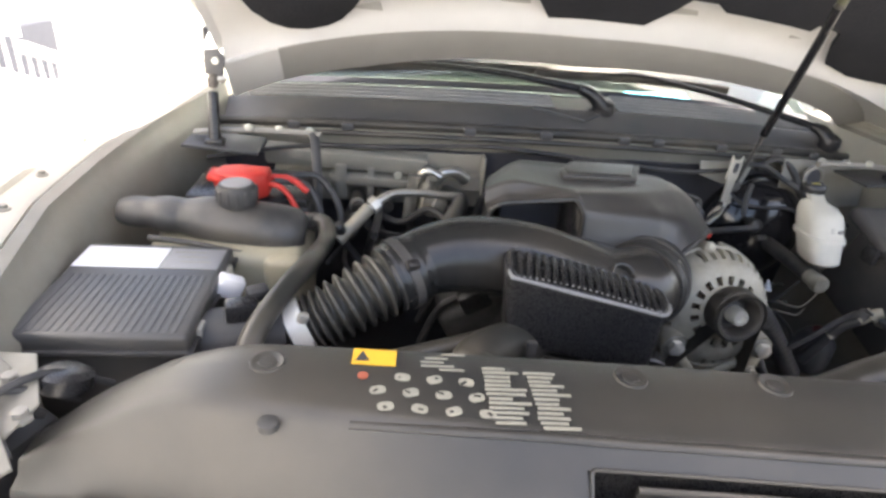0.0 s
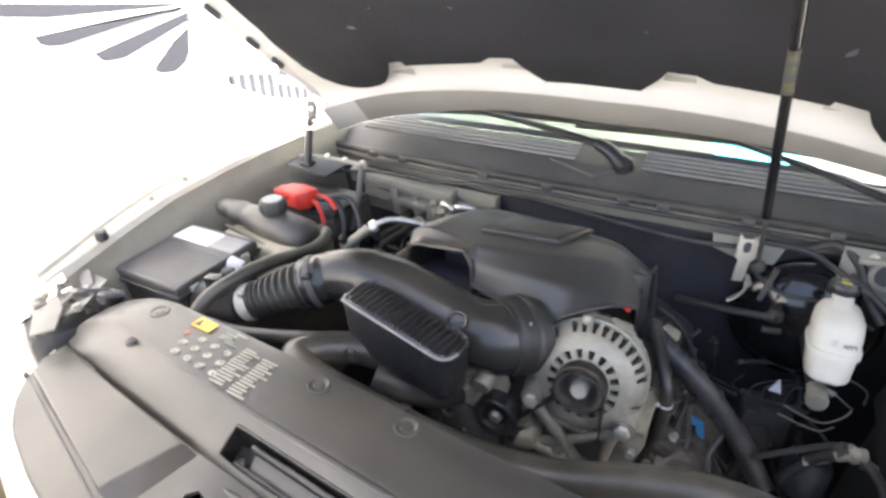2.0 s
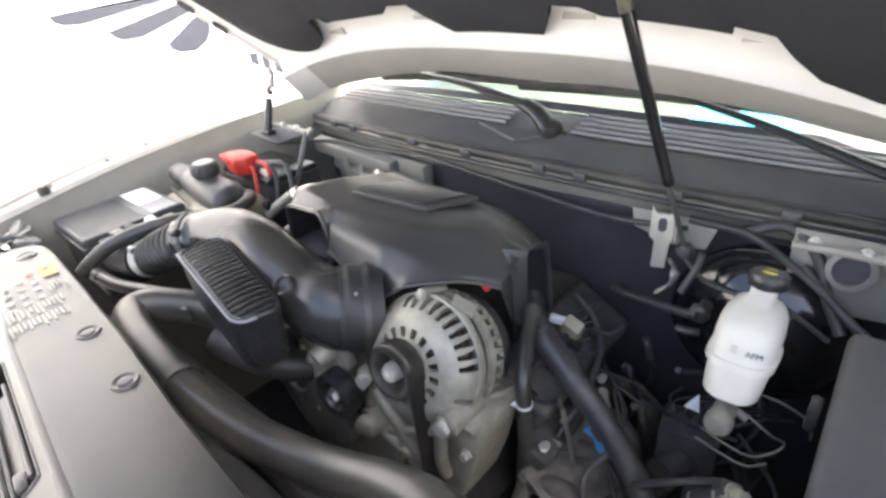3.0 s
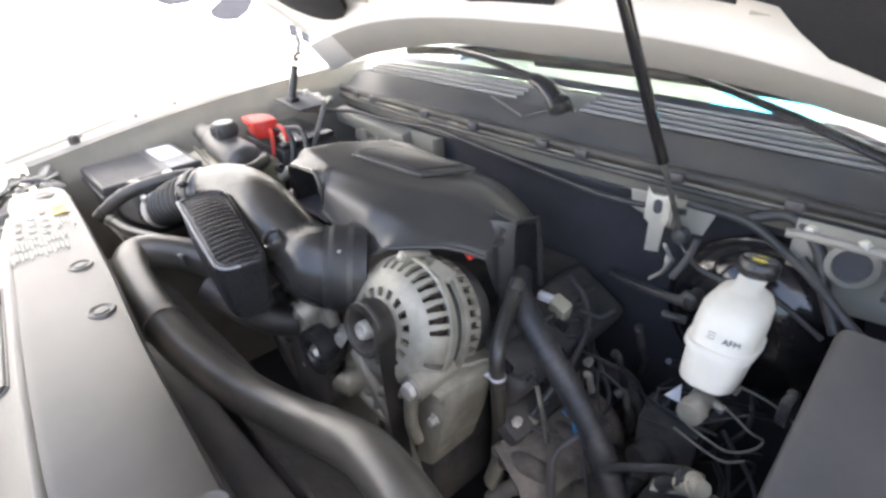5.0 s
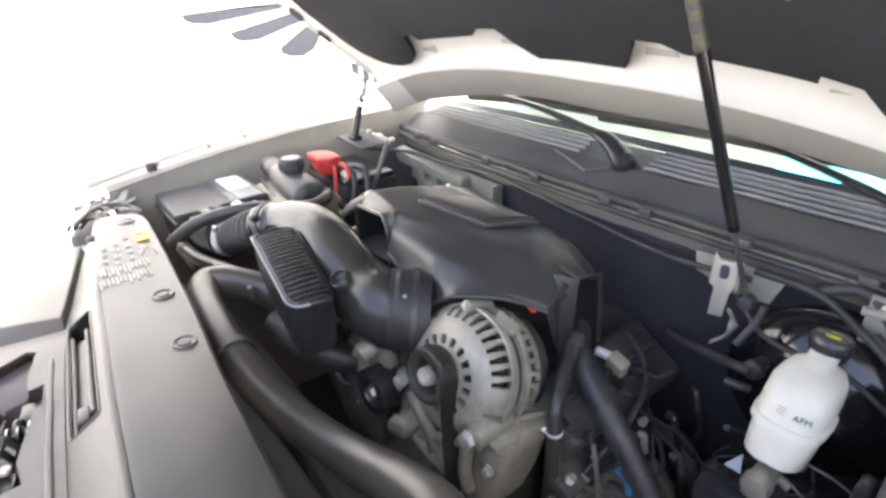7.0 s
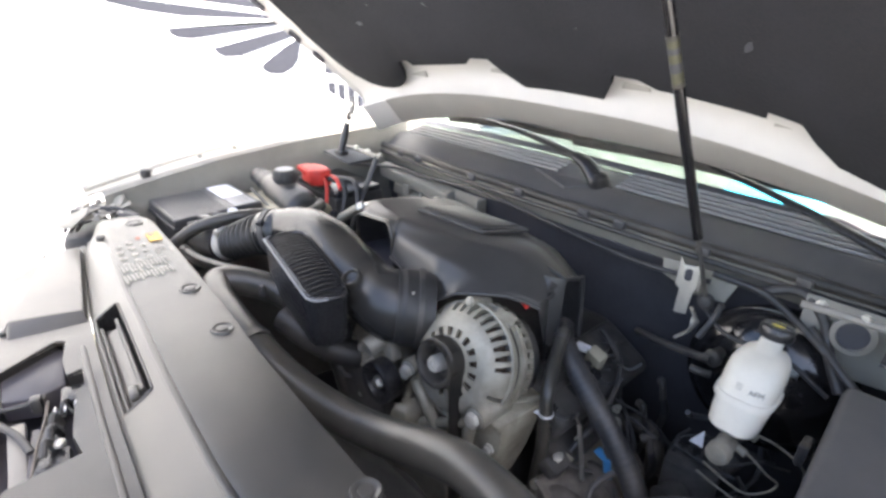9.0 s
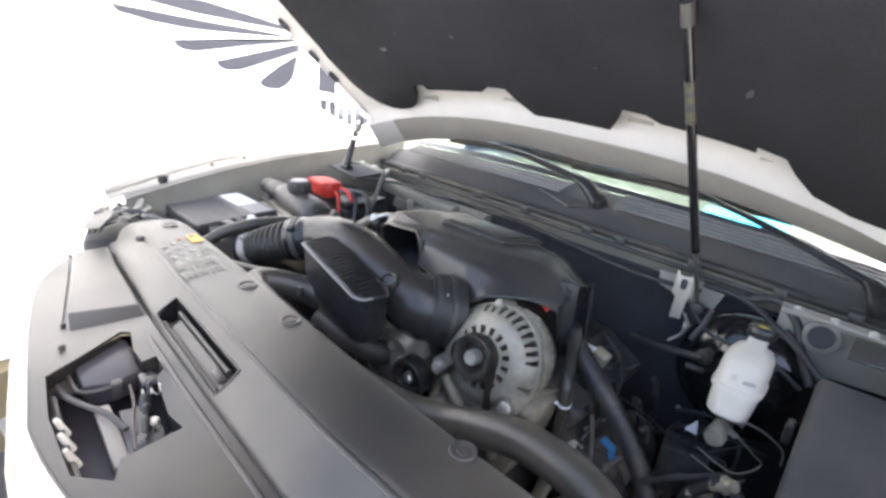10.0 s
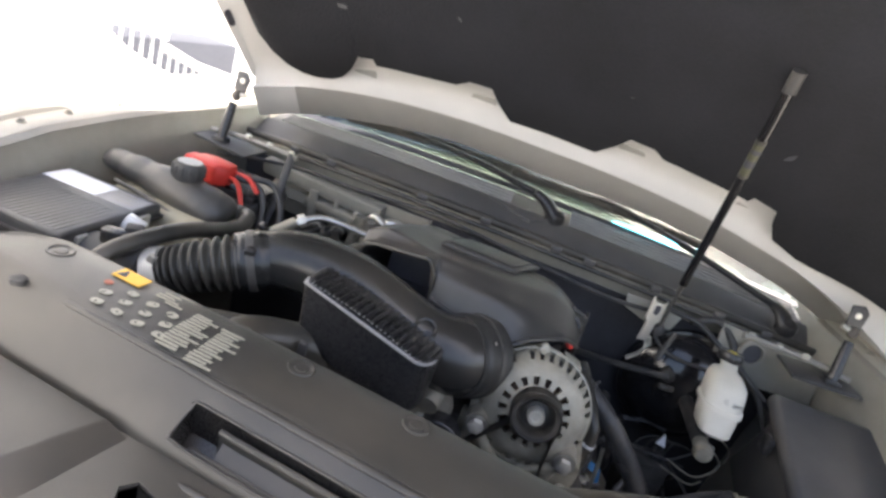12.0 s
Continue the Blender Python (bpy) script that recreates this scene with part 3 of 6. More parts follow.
def firewall():
    t = thing("firewall", "painted upper firewall over dark sound insulation", "firewall", (0, 0.7, 0.5))
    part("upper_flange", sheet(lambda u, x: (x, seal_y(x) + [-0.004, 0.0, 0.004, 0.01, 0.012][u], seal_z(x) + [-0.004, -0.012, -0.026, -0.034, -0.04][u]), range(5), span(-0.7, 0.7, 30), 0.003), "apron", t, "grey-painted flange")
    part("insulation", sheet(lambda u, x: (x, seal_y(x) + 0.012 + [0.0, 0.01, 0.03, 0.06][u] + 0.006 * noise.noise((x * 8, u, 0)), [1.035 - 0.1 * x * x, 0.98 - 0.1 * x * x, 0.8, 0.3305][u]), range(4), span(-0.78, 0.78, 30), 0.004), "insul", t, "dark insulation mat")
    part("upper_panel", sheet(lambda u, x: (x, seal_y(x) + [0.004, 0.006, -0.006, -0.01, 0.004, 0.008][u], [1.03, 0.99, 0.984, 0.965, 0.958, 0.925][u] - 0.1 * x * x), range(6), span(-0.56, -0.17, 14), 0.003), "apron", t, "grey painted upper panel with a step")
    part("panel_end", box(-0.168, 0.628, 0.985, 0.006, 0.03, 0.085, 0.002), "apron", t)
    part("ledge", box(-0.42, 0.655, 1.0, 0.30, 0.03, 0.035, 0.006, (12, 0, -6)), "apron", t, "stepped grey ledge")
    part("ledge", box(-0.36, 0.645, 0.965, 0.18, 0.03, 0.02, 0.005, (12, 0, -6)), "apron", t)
    part("side_panel", prism([(-0.11, -0.06), (0.12, -0.06), (0.12, 0.03), (-0.11, 0.045)], 0.004, pose(0.56, 0.668, 1.005, 80, 0, 10), 0.001), "apron", t, "pale painted side panel")
    part("grommet_ring", lathe([(0.027, 0), (0.027, 0.006), (0.02, 0.008), (0.019, 0.0)], 24, axis((0.518, 0.645, 1.014), (0.15, -1, 0.15))), "flange", t)
    # dark disc paints the depth of the hole
    part("grommet_hole", lathe([(0.0195, 0), (0.0195, 0.004), (0, 0.004)], 24, axis((0.518, 0.646, 1.014), (0.15, -1, 0.15))), "ink", t)
    part("strut_mount", prism([(-0.06, 0.015), (-0.055, -0.012), (0.0, -0.03), (0.045, -0.028), (0.06, 0.015)], 0.004, pose(0.31, 0.625, 1.03, 85, 0, 6), 0.001), "apron", t)


firewall()


def windshield():
    f = lambda u, v: (u * (1 - 0.12 * v), 0.775 + 0.27 * u * u + 0.62 * v, 1.118 - 0.10 * u * u + 0.42 * v)
    w = thing("windshield", "tinted windshield with a black lower border, reflecting bright sky", "windshield", (0, 0.78, 1.12))
    g = part("pane", sheet(f, span(-0.68, 0.68, 30), span(0, 1, 10), 0.005), "glass", w)
    g.visible_shadow = False
    part("lower_border", sheet(lambda u, v: Vector(f(u, v)) + Vector((0, -0.002, 0.004)), span(-0.67, 0.67, 30), [0, 0.012, 0.022], 0.001), "ink", w, "black border band")
    d = solo("dashboard", sheet(lambda u, v: (u, 0.87 + 0.23 * u * u + v * 0.5, 1.062 - 0.06 * u * u - 0.02 * v), span(-0.66, 0.66, 16), span(0, 1, 5), 0.02), "dash", "beige dashboard top behind the windshield", "dashboard")
    # added flat piece whose blue stands in for a reflection in the glass
    solo("blue_reflection_patch", prism(rounded(0.17, 0.06, 0.006), 0.006, pose(0.3, 0.935, 1.088, 16, 0, 10)), "cyan", "light blue piece added for a reflection low in the windshield", "card")
    r = thing("cabin", "white painted car cabin with roof and side pillars", "car cabin", (0, 1.6, 0.4))
    part("roof", box(0, 2.2, 1.86, 1.25, 1.7, 0.05, 0.02), "paint", r)
    for s in (-1, 1):
        part("pillar", tube([(s * 0.72, 0.93, 1.09), (s * 0.68, 1.2, 1.3), (s * 0.62, 1.5, 1.6), (s * 0.6, 1.7, 1.84)], 0.035, 10), "paint", r)
        part("door_panel", box(s * 0.92, 1.75, 0.75, 0.06, 1.3, 0.75, 0.02), "paint", r)
    part("bulkhead", box(0, 1.35, 0.7, 1.7, 0.05, 0.85, 0.01), "plastic_dull", r)


windshield()


def wiper(pivot, elbow, tip, blade_a, blade_b, label):
    t = thing("windshield_wiper", label, "wiper", pivot)
    part("pivot_cap", lathe([(0.02, -0.012), (0.022, 0.0), (0.018, 0.012), (0.008, 0.018), (0, 0.018)], 18, axis(pivot, (0, -0.3, 1))), "plastic", t)
    part("arm_head", tube([pivot, [(a + b) / 2 + (0.006 if i == 2 else 0) for i, (a, b) in enumerate(zip(pivot, elbow))], elbow], 0.019, 14, flat=0.7, wave=lambda i, s: 1.15 - 0.35 * s), "plastic", t)
    part("arm", tube([elbow, [(a + b) / 2 + (0.006 if i == 2 else 0) for i, (a, b) in enumerate(zip(elbow, tip))], tip], 0.0115, 10, flat=0.7, wave=lambda i, s: 1 - 0.45 * s), "plastic", t)
    part("blade", tube([blade_a, [(a + b) / 2 + (0.006 if i == 2 else 0) for i, (a, b) in enumerate(zip(blade_a, blade_b))], blade_b], 0.0055, 8, flat=1.6), "rubber", t)
    part("blade_frame", tube([[a * 0.8 + b * 0.2 for a, b in zip(blade_a, blade_b)], [(a + b) / 2 + (0.014 if i == 2 else 0) for i, (a, b) in enumerate(zip(blade_a, blade_b))], [a * 0.2 + b * 0.8 for a, b in zip(blade_a, blade_b)]], 0.005, 8), "plastic", t)


wiper((0.067, 0.692, 1.115), (0.012, 0.697, 1.15), (-0.30, 0.775, 1.16), (-0.46, 0.81, 1.135), (-0.02, 0.80, 1.16), "black windshield wiper arm with an elbowed head")
wiper((0.575, 0.70, 1.075), (0.55, 0.73, 1.10), (0.16, 0.83, 1.165), (-0.055, 0.78, 1.157), (0.4, 0.835, 1.142), "black windshield wiper lying across the cowl")

# ---- radiator cover, front end ----
cover_rear = lambda x: lerp_at([(-0.62, 0.03), (-0.52, 0.05), (-0.46, 0.056), (-0.3, 0.046), (-0.1, 0.03), (0.07, 0.012), (0.3, -0.004), (0.5, -0.01), (0.62, -0.02)], x)
front_y = lambda x: lerp_at([(0.0, -0.302), (0.06, -0.3), (0.14, -0.281), (0.3, -0.244), (0.42, -0.212), (0.52, -0.178), (0.58, -0.145), (0.63, -0.1), (0.66, -0.04)], abs(x))
ridge_y = lambda x: lerp_at([(-0.64, -0.03), (-0.51, -0.06), (-0.26, -0.105), (-0.18, -0.117), (0.0, -0.138), (0.2, -0.157), (0.64, -0.16)], x)
shelf_z = lambda x: 0.988 - 0.1 * max(0.0, abs(x) - 0.18)


def radiator_cover():
    t = thing("radiator_cover", "grained dark grey plastic radiator cover with push pins", "radiator cover", (0, -0.05, 0.95))
    prof = [(0.0, -0.06), (0.003, -0.01), (0.03, -0.001), (0.1, 0.003), (0.3, 0.005), (0.42, 0.005), (0.52, 0.0049), (0.6, 0.0046), (0.64, 0.0038), (0.67, 0.0018), (0.7, -0.0022), (0.765, -0.0145), (0.97, -0.036), (0.985, -0.04), (1.0, -0.0438), (1.004, -0.06)]
    drop = lambda x: 0.06 * max(0, (abs(x) - 0.46) / 0.16) ** 2
    def rear(u, x):
        k, dz = prof[u]
        z = 1.032 + dz - drop(x)
        z += (shelf_z(x) + 0.002 - (0.988 - drop(x))) * max(0.0, (k - 0.56) / 0.44) ** 1.5
        return (x, cover_rear(x) + (ridge_y(x) - cover_rear(x)) * k, z)
    part("rear_panel", sheet(rear, range(len(prof)), sorted(set(span(-0.64, 0.62, 60) + [-0.205, 0.026])), 0.003, skip=lambda u, x: 11 < u < 12 and -0.205 < x < 0.026), "cover", t)
    xs = span(-0.645, 0.645, 40)
    outline = [(x, ridge_y(x) - 0.0015) for x in xs] + [(x, front_y(x)) for x in xs[::-1]]
    hole = [(-0.208, -0.158), (-0.198, -0.148), (-0.154, -0.161), (-0.118, -0.164), (-0.114, -0.147), (-0.079, -0.152), (-0.073, -0.163), (0.005, -0.183), (0.039, -0.181), (0.045, -0.248), (0.072, -0.263), (0.037, -0.291), (-0.071, -0.281), (-0.156, -0.262), (-0.176, -0.22)]
    part("front_panel", plate(outline, [hole], lambda x, y: shelf_z(x) - 0.004 * (y < -0.16), 0.004), "cover", t, "", 20)
    rim = [(x, y, shelf_z(x) - 0.007) for x, y in hole]
    bm = bmesh.new()
    a, b = [bm.verts.new(p) for p in rim], [bm.verts.new((p[0], p[1], p[2] - 0.018)) for p in rim]
    for i in range(len(rim)):
        bm.faces.new((a[i - 1], a[i], b[i], b[i - 1]))
    bmesh.ops.solidify(bm, geom=bm.faces[:], thickness=0.002)
    part("opening_rim", bm, "cover", t, "", 0)
    for s in (-1, 1):
        plan = [(-0.613, -0.1), (-0.59, -0.05), (-0.262, -0.112), (-0.298, -0.198)]
        low = [(-0.617, -0.103), (-0.59, -0.046), (-0.228, -0.112), (-0.258, -0.208)]
        fy = lambda x, y: y if s < 0 else y + ridge_y(-x) - ridge_y(x)
        bm = bmesh.new()
        tp = [bm.verts.new((-s * x, fy(x, y), shelf_z(x) + 0.013)) for x, y in plan]
        bt = [bm.verts.new((-s * x, fy(x, y), shelf_z(x) - 0.006)) for x, y in low]
        bm.faces.new(tp)
        for i in range(4):
            bm.faces.new((tp[i - 1], tp[i], bt[i], bt[i - 1]))
        bmesh.ops.bevel(bm, geom=bm.edges[:], offset=0.003, segments=2, affect="EDGES", profile=0.5)
        part("raised_panel", bm, "cover", t, "", 20)
        p, q = Vector((s * 0.617, fy(-0.617, -0.107), shelf_z(0.617) - 0.0005)), Vector((s * 0.3, fy(-0.3, -0.205), shelf_z(0.3) - 0.0005))
        part("groove", tube([p, q], 0.0012, 6), "ink", t)
        for x, y, w in ((0.628, -0.105, 0.018), (0.288, -0.207, 0.009), (0.215, -0.228, 0.014)):
            part("clip_notch", box(s * x, fy(-x, y), shelf_z(x) + 0.0, w * 0.7, 0.008, 0.007, 0.0025, (0, 0, s * 20)), "cover", t)
    for x, y in ((-0.45, 0.02), (-0.143, 0.003), (-0.013, -0.006), (0.31, -0.02), (0.46, -0.02)):
        at = Matrix.Translation((x, y, 1.0375 - drop(x)))
        p = part("push_pin", lathe([(0.0148, -0.0015), (0.0138, 0.0006), (0.0128, 0.0009), (0.0115, 0.0004), (0.0098, -0.0008), (0.0, -0.001)], 28, at), "cover", t, "dark recessed push pin")
        part("pin_head", lathe([(0.0075, -0.001), (0.007, 0.0003), (0.005, 0.0006), (0.0, 0.0004)], 16, at), "cover", p)
    for x, y in ((-0.44, -0.038), (0.42, -0.06)):
        part("screw", lathe([(0.008, -0.003), (0.008, 0.003), (0.005, 0.004), (0, 0.004)], 12, Matrix.Translation((x, y, 1.026 - drop(x)))), "dark", t)
    # slot: a smooth recessed strip between two moulded rails, a deep pocket at each end
    def slot(x, k, z=0.0):
        return Vector((x, ridge_y(x) * k + cover_rear(x) * (1 - k), 1.0175 - (k - 0.765) * 0.105 + z))
    loop = [(-0.202, 0.775), (-0.198, 0.765)] + [(x, 0.762) for x in span(-0.18, 0.01, 6)] + [(0.022, 0.766), (0.026, 0.78), (0.026, 0.95), (0.02, 0.968)] + [(x, 0.972) for x in span(0.0, -0.18, 6)] + [(-0.2, 0.965), (-0.206, 0.945)]
    bm = bmesh.new()
    a = [bm.verts.new(slot(x, k)) for x, k in loop]
    b = [bm.verts.new(slot(x, k, -0.034)) for x, k in loop]
    for i in range(len(loop)):
        bm.faces.new((a[i - 1], a[i], b[i], b[i - 1]))
    bm.faces.new(b)
    bmesh.ops.solidify(bm, geom=bm.faces[:], thickness=0.002)
    part("slot_pocket", bm, "plastic", t, "deep dark slot", 30)
    part("slot_lip", tube([slot(x, k, 0.0012) for x, k in loop + loop[:1]], 0.0016, 8, 2), "cover", t, "rounded slot lip")
    part("crease_bead", tube([slot(x, 0.672, 0.0066 - 0.04 * max(0.0, abs(x - 0.02) - 0.24)) for x in span(-0.38, 0.42, 16)], 0.0046, 12, 3, flat=0.7), "cover", t, "rounded moulded crease")
    part("front_bead", tube([(x, ridge_y(x) - 0.016, shelf_z(x) - 0.0025 - 0.004 * (abs(x - 0.11) > 0.3)) for x in span(-0.2, 0.42, 12)], 0.0042, 10, 3), "cover", t, "rounded moulded bead")
    strip = lambda u, x: slot(x, u, -0.009 - 0.25 * (u - 0.87) ** 2)
    part("slot_strip", sheet(strip, (0.825, 0.84, 0.87, 0.9, 0.915), span(-0.162, 0.022, 8), 0.004), "cover", t, "smooth recessed strip")
    for k, z, size, x0, x1 in ((0.808, -0.004, 0.0031, -0.168, 0.008), (0.935, -0.005, 0.0023, -0.182, 0.018)):
        part("slot_rail", tube([slot(x, k, z) for x in span(x0, x1, 5)], size, 8, 3), "cover", t, "moulded rail")
        part("rail_web", sheet(lambda u, x: slot(x, k, z - u), (0.0, 0.028), span(x0, x1, 5), 0.0025), "cover", t)
    part("slot_catch", box(*slot(-0.0, 0.87, -0.004), 0.026, 0.012, 0.008, 0.003, (0, 0, -7)), "cover", t)
    part("slot_knob", lathe([(0.006, 0), (0.006, 0.006), (0.004, 0.008), (0, 0.008)], 14, Matrix.Translation(slot(-0.186, 0.88, -0.028))), "plastic_dull", t)


radiator_cover()


def decal():
    t = thing("warning_decal", "printed warning decal with an orange block and pale text", "decal", (-0.32, 0.0, 1.037))
    z = 1.0376
    def slab(cx, cy, w, h, mat, turn=0, name="print_bar"):
        part(name, box(cx, cy, z + 0.0004, w, h, 0.0008, 0, (0, 0, turn)), mat, t, smooth=0)
    slab(-0.363, 0.026, 0.037, 0.02, "orange", -5, "orange_block")
    part("warning_mark", prism([(-0.006, -0.006), (0.006, -0.006), (0, 0.007)], 0.0006, Matrix.Translation((-0.373, 0.027, z + 0.0008))), "ink", t, smooth=0)
    part("red_mark", lathe([(0.0045, 0), (0.0045, 0.0006), (0, 0.0006)], 16, Matrix.Translation((-0.372, 0.003, z))), "print_red", t, smooth=0)
    rnd = random.Random(4)
    for i in range(3):
        for j in range(4):
            if (i, j) in ((0, 0),):
                continue
            x, y = -0.366 + j * 0.026 + i * 0.006, 0.004 - i * 0.018 - j * 0.003
            part("pictogram", prism(rounded(0.013, 0.009, 0.004, 3), 0.0006, Matrix.Translation((x, y, z)) @ pose(0, 0, 0, 0, 0, rnd.uniform(-20, 20))), "print", t, smooth=0)
            slab(x + rnd.uniform(-.003, .003), y + rnd.uniform(-.002, .002), rnd.uniform(0.002, 0.006), rnd.uniform(0.001, 0.003), "cover", rnd.uniform(-60, 60))
    for col in range(2):
        for i in range(13):
            w = rnd.uniform(0.022, 0.036)
            slab(-0.258 + col * 0.036 + w / 2 - 0.016, 0.012 - i * 0.0052 - col * 0.006, w * rnd.uniform(0.8, 1.0), 0.0029, "print", -3)
    for i in range(5):
        slab(-0.315 + rnd.uniform(0, 0.02), 0.03 - i * 0.005, rnd.uniform(0.012, 0.03), 0.002, "print", -3)


decal()


def front_end():
    t = thing("front_fascia", "white front bumper fascia with grey upper trim", "bumper fascia", (0, -0.3, 0.3))
    f = lambda u, x: (x * (1 + [0, 0.0, 0.01, 0.03, 0.05, 0.05][u]), front_y(x) + [0.004, -0.004, -0.014, -0.03, -0.04, -0.045][u], shelf_z(x) + [-0.006, -0.004, -0.014, -0.05, -0.19, -0.64][u])
    part("bumper_skin", sheet(f, [1, 2, 3, 4, 5], span(-0.66, 0.66, 40), 0.003), "paint", t)
    part("trim_lip", sheet(f, [0, 1], span(-0.65, 0.65, 40), 0.002), "cover", t, "grey plastic grille lip")
    l = thing("hood_latch", "dark hood latch assembly in the cover opening", "latch", (-0.05, -0.22, 0.9))
    shell = part("sensor_box", prism([(-0.128, -0.232), (-0.112, -0.2), (-0.12, -0.166), (-0.215, -0.15), (-0.215, -0.222)], 0.03, Matrix.Translation((0, 0, 0.941)), 0.004), "pocket", l, "dark purplish grey sensor box")
    part("box_lip", tube([(-0.19, -0.233, 0.966), (-0.127, -0.238, 0.966), (-0.112, -0.215, 0.967), (-0.112, -0.19, 0.968)], 0.003, 8, 3), "cover", shell)
    part("box_clip", box(-0.106, -0.2, 0.966, 0.014, 0.012, 0.02, 0.003, (0, 0, -14)), "cover", shell)
    part("cross_bar", tube([(-0.165, -0.25, 0.962), (-0.12, -0.249, 0.965), (-0.06, -0.228, 0.968), (-0.02, -0.22, 0.966)], 0.0045, 10, flat=0.6), "plastic_dull", l)
    part("post", box(-0.035, -0.232, 0.952, 0.11, 0.018, 0.012, 0.003, (0, 4, -8)), "flange", l, "pale upright post")
    part("latch_plate", prism([(-0.03, -0.014), (0.06, -0.016), (0.07, 0.006), (0.04, 0.014), (-0.03, 0.016)], 0.005, pose(-0.035, -0.205, 0.955, 0, 0, -12), 0.0015), "pocket", l)
    part("side_box", box(-0.093, -0.163, 0.963, 0.034, 0.028, 0.02, 0.003, (0, 0, -10)), "plastic", l)
    part("side_box", box(0.012, -0.207, 0.96, 0.042, 0.034, 0.016, 0.003, (0, 0, -12)), "plastic", l)
    part("rod", tube([(-0.09, -0.19, 0.974), (-0.05, -0.2, 0.976), (-0.015, -0.214, 0.972), (0.02, -0.226, 0.966)], 0.0018, 8, 4), "rust", l, "thin steel pull rod")
    for i, (x, y) in enumerate(((-0.07, -0.17), (-0.05, -0.185), (-0.03, -0.19), (-0.01, -0.2))):
        part("lever", tube([(x, y, 0.965), (x + 0.008, y - 0.006, 0.985), (x + 0.02, y - 0.012, 0.976)], 0.004, 8), "dark" if i % 2 else "plastic", l)
    part("spring", tube([(-0.055 + 0.006 * math.cos(k), -0.19 + 0.0016 * k, 0.978 + 0.006 * math.sin(k)) for k in span(0, 18, 36)], 0.0014, 6, 2), "steel", l)
    part("pivot", lathe([(0.006, 0), (0.006, 0.004), (0.003, 0.006), (0, 0.006)], 12, Matrix.Translation((-0.005, -0.195, 0.972))), "zinc", l)
    part("tray", box(-0.05, -0.22, 0.90, 0.34, 0.18, 0.01, 0.002), "ink", l)
    g = thing("grille", "chrome grille teeth behind the cover opening", "grille", (-0.08, -0.27, 0.85))
    for i in range(3):
        part("tooth", box(-0.078 + i * 0.03, -0.27 - 0.0035 * i, 0.96, 0.011, 0.01, 0.03, 0.003, (20, 0, 0), taper=0.7), "paint", g)
    part("frame", tube([(-0.14, -0.262, 0.96), (-0.06, -0.274, 0.955), (0.05, -0.286, 0.955)], 0.005, 8), "cover", g)
    for s in (-1, 1):
        h = thing("headlight", "headlight back with metal brackets, bolts and wiring", "headlight", (s * 0.73, 0.0, 0.9))
        part("housing", box(s * 0.72, 0.02, 0.91, 0.12, 0.14, 0.08, 0.02, (0, 0, s * 24)), "plastic_dull", h)
        part("lens", sheet(lambda u, v: (s * (0.70 + 0.1 * u), -0.07 + 0.15 * v * (0.5 + 0.5 * u) + 0.03 * u, 0.985 - 0.03 * u * u), span(0, 1, 8), span(0, 1, 8), 0.004), "lens", h)
        part("mount_plate", prism([(-0.05, -0.05), (0.03, -0.06), (0.05, -0.01), (0.02, 0.05), (-0.03, 0.06)], 0.003, Matrix.Translation((s * 0.675, 0.02, 0.992)) @ pose(0, 0, 0, 8, s * 10, 0), 0.001), "apron", h, "grey steel mounting plate")
        for x, y, z, w, d, turn in ((0.7, -0.02, 1.002, 0.05, 0.02, 25), (0.665, 0.0, 1.006, 0.022, 0.05, -15), (0.64, -0.03, 0.992, 0.04, 0.018, 50), (0.715, 0.04, 1.0, 0.026, 0.04, 5)):
            plate_part = part("strap", box(s * x, y, z, w, d, 0.005, 0.002, (6, s * 8, s * turn)), "cover" if w > 0.03 else "apron", h)
            # dark disc on the strap in place of a shaded hole
            part("hole", lathe([(0.006, 0), (0.006, 0.001), (0, 0.001)], 12, Matrix.Translation((s * x, y, z + 0.0028))), "ink", plate_part)
        part("spring_clip", box(s * 0.69, 0.055, 1.0, 0.04, 0.02, 0.02, 0.004, (10, 20, s * 30)), "apron", h)
        part("bulb_reflector", lathe([(0.004, 0), (0.016, 0.004), (0.022, 0.012), (0.02, 0.012), (0.003, 0.002)], 18, axis((s * 0.72, -0.01, 0.988), (s * 0.2, -0.3, 1))), "alloy", h)
        part("side_plate", prism([(-0.03, -0.02), (0.03, -0.026), (0.04, 0.012), (0.0, 0.024), (-0.034, 0.016)], 0.004, Matrix.Translation((s * 0.655, -0.035, 0.998)) @ pose(0, 0, 0, 14, s * -12, s * 35), 0.001), "apron", h, "grey bracket plate")
        part("bulb_cap", lathe([(0.022, 0), (0.022, 0.012), (0.016, 0.016), (0, 0.016)], 18, axis((s * 0.63, 0.05, 0.985), (s * -0.2, 0.3, 1))), "plastic", h)
        for x, y, z in ((0.635, 0.0, 0.994), (0.66, 0.035, 1.0), (0.69, -0.03, 0.998), (0.71, 0.02, 1.0), (0.645, -0.035, 0.99)):
            part("bolt", lathe([(0.0085, 0), (0.0085, 0.003), (0.006, 0.004), (0.006, 0.01), (0, 0.011)], 6, Matrix.Translation((s * x, y, z))), "flange", h)
        for i in range(3):
            part("wire", tube([(s * (0.6 + 0.02 * i), 0.07 - 0.02 * i, 0.97), (s * (0.64 + 0.015 * i), 0.04 - 0.02 * i, 1.006), (s * (0.68 + 0.01 * i), -0.03 + 0.02 * i, 1.0), (s * 0.66, -0.06 + 0.01 * i, 0.97)], 0.0035, 8), "cable", h)


front_end()

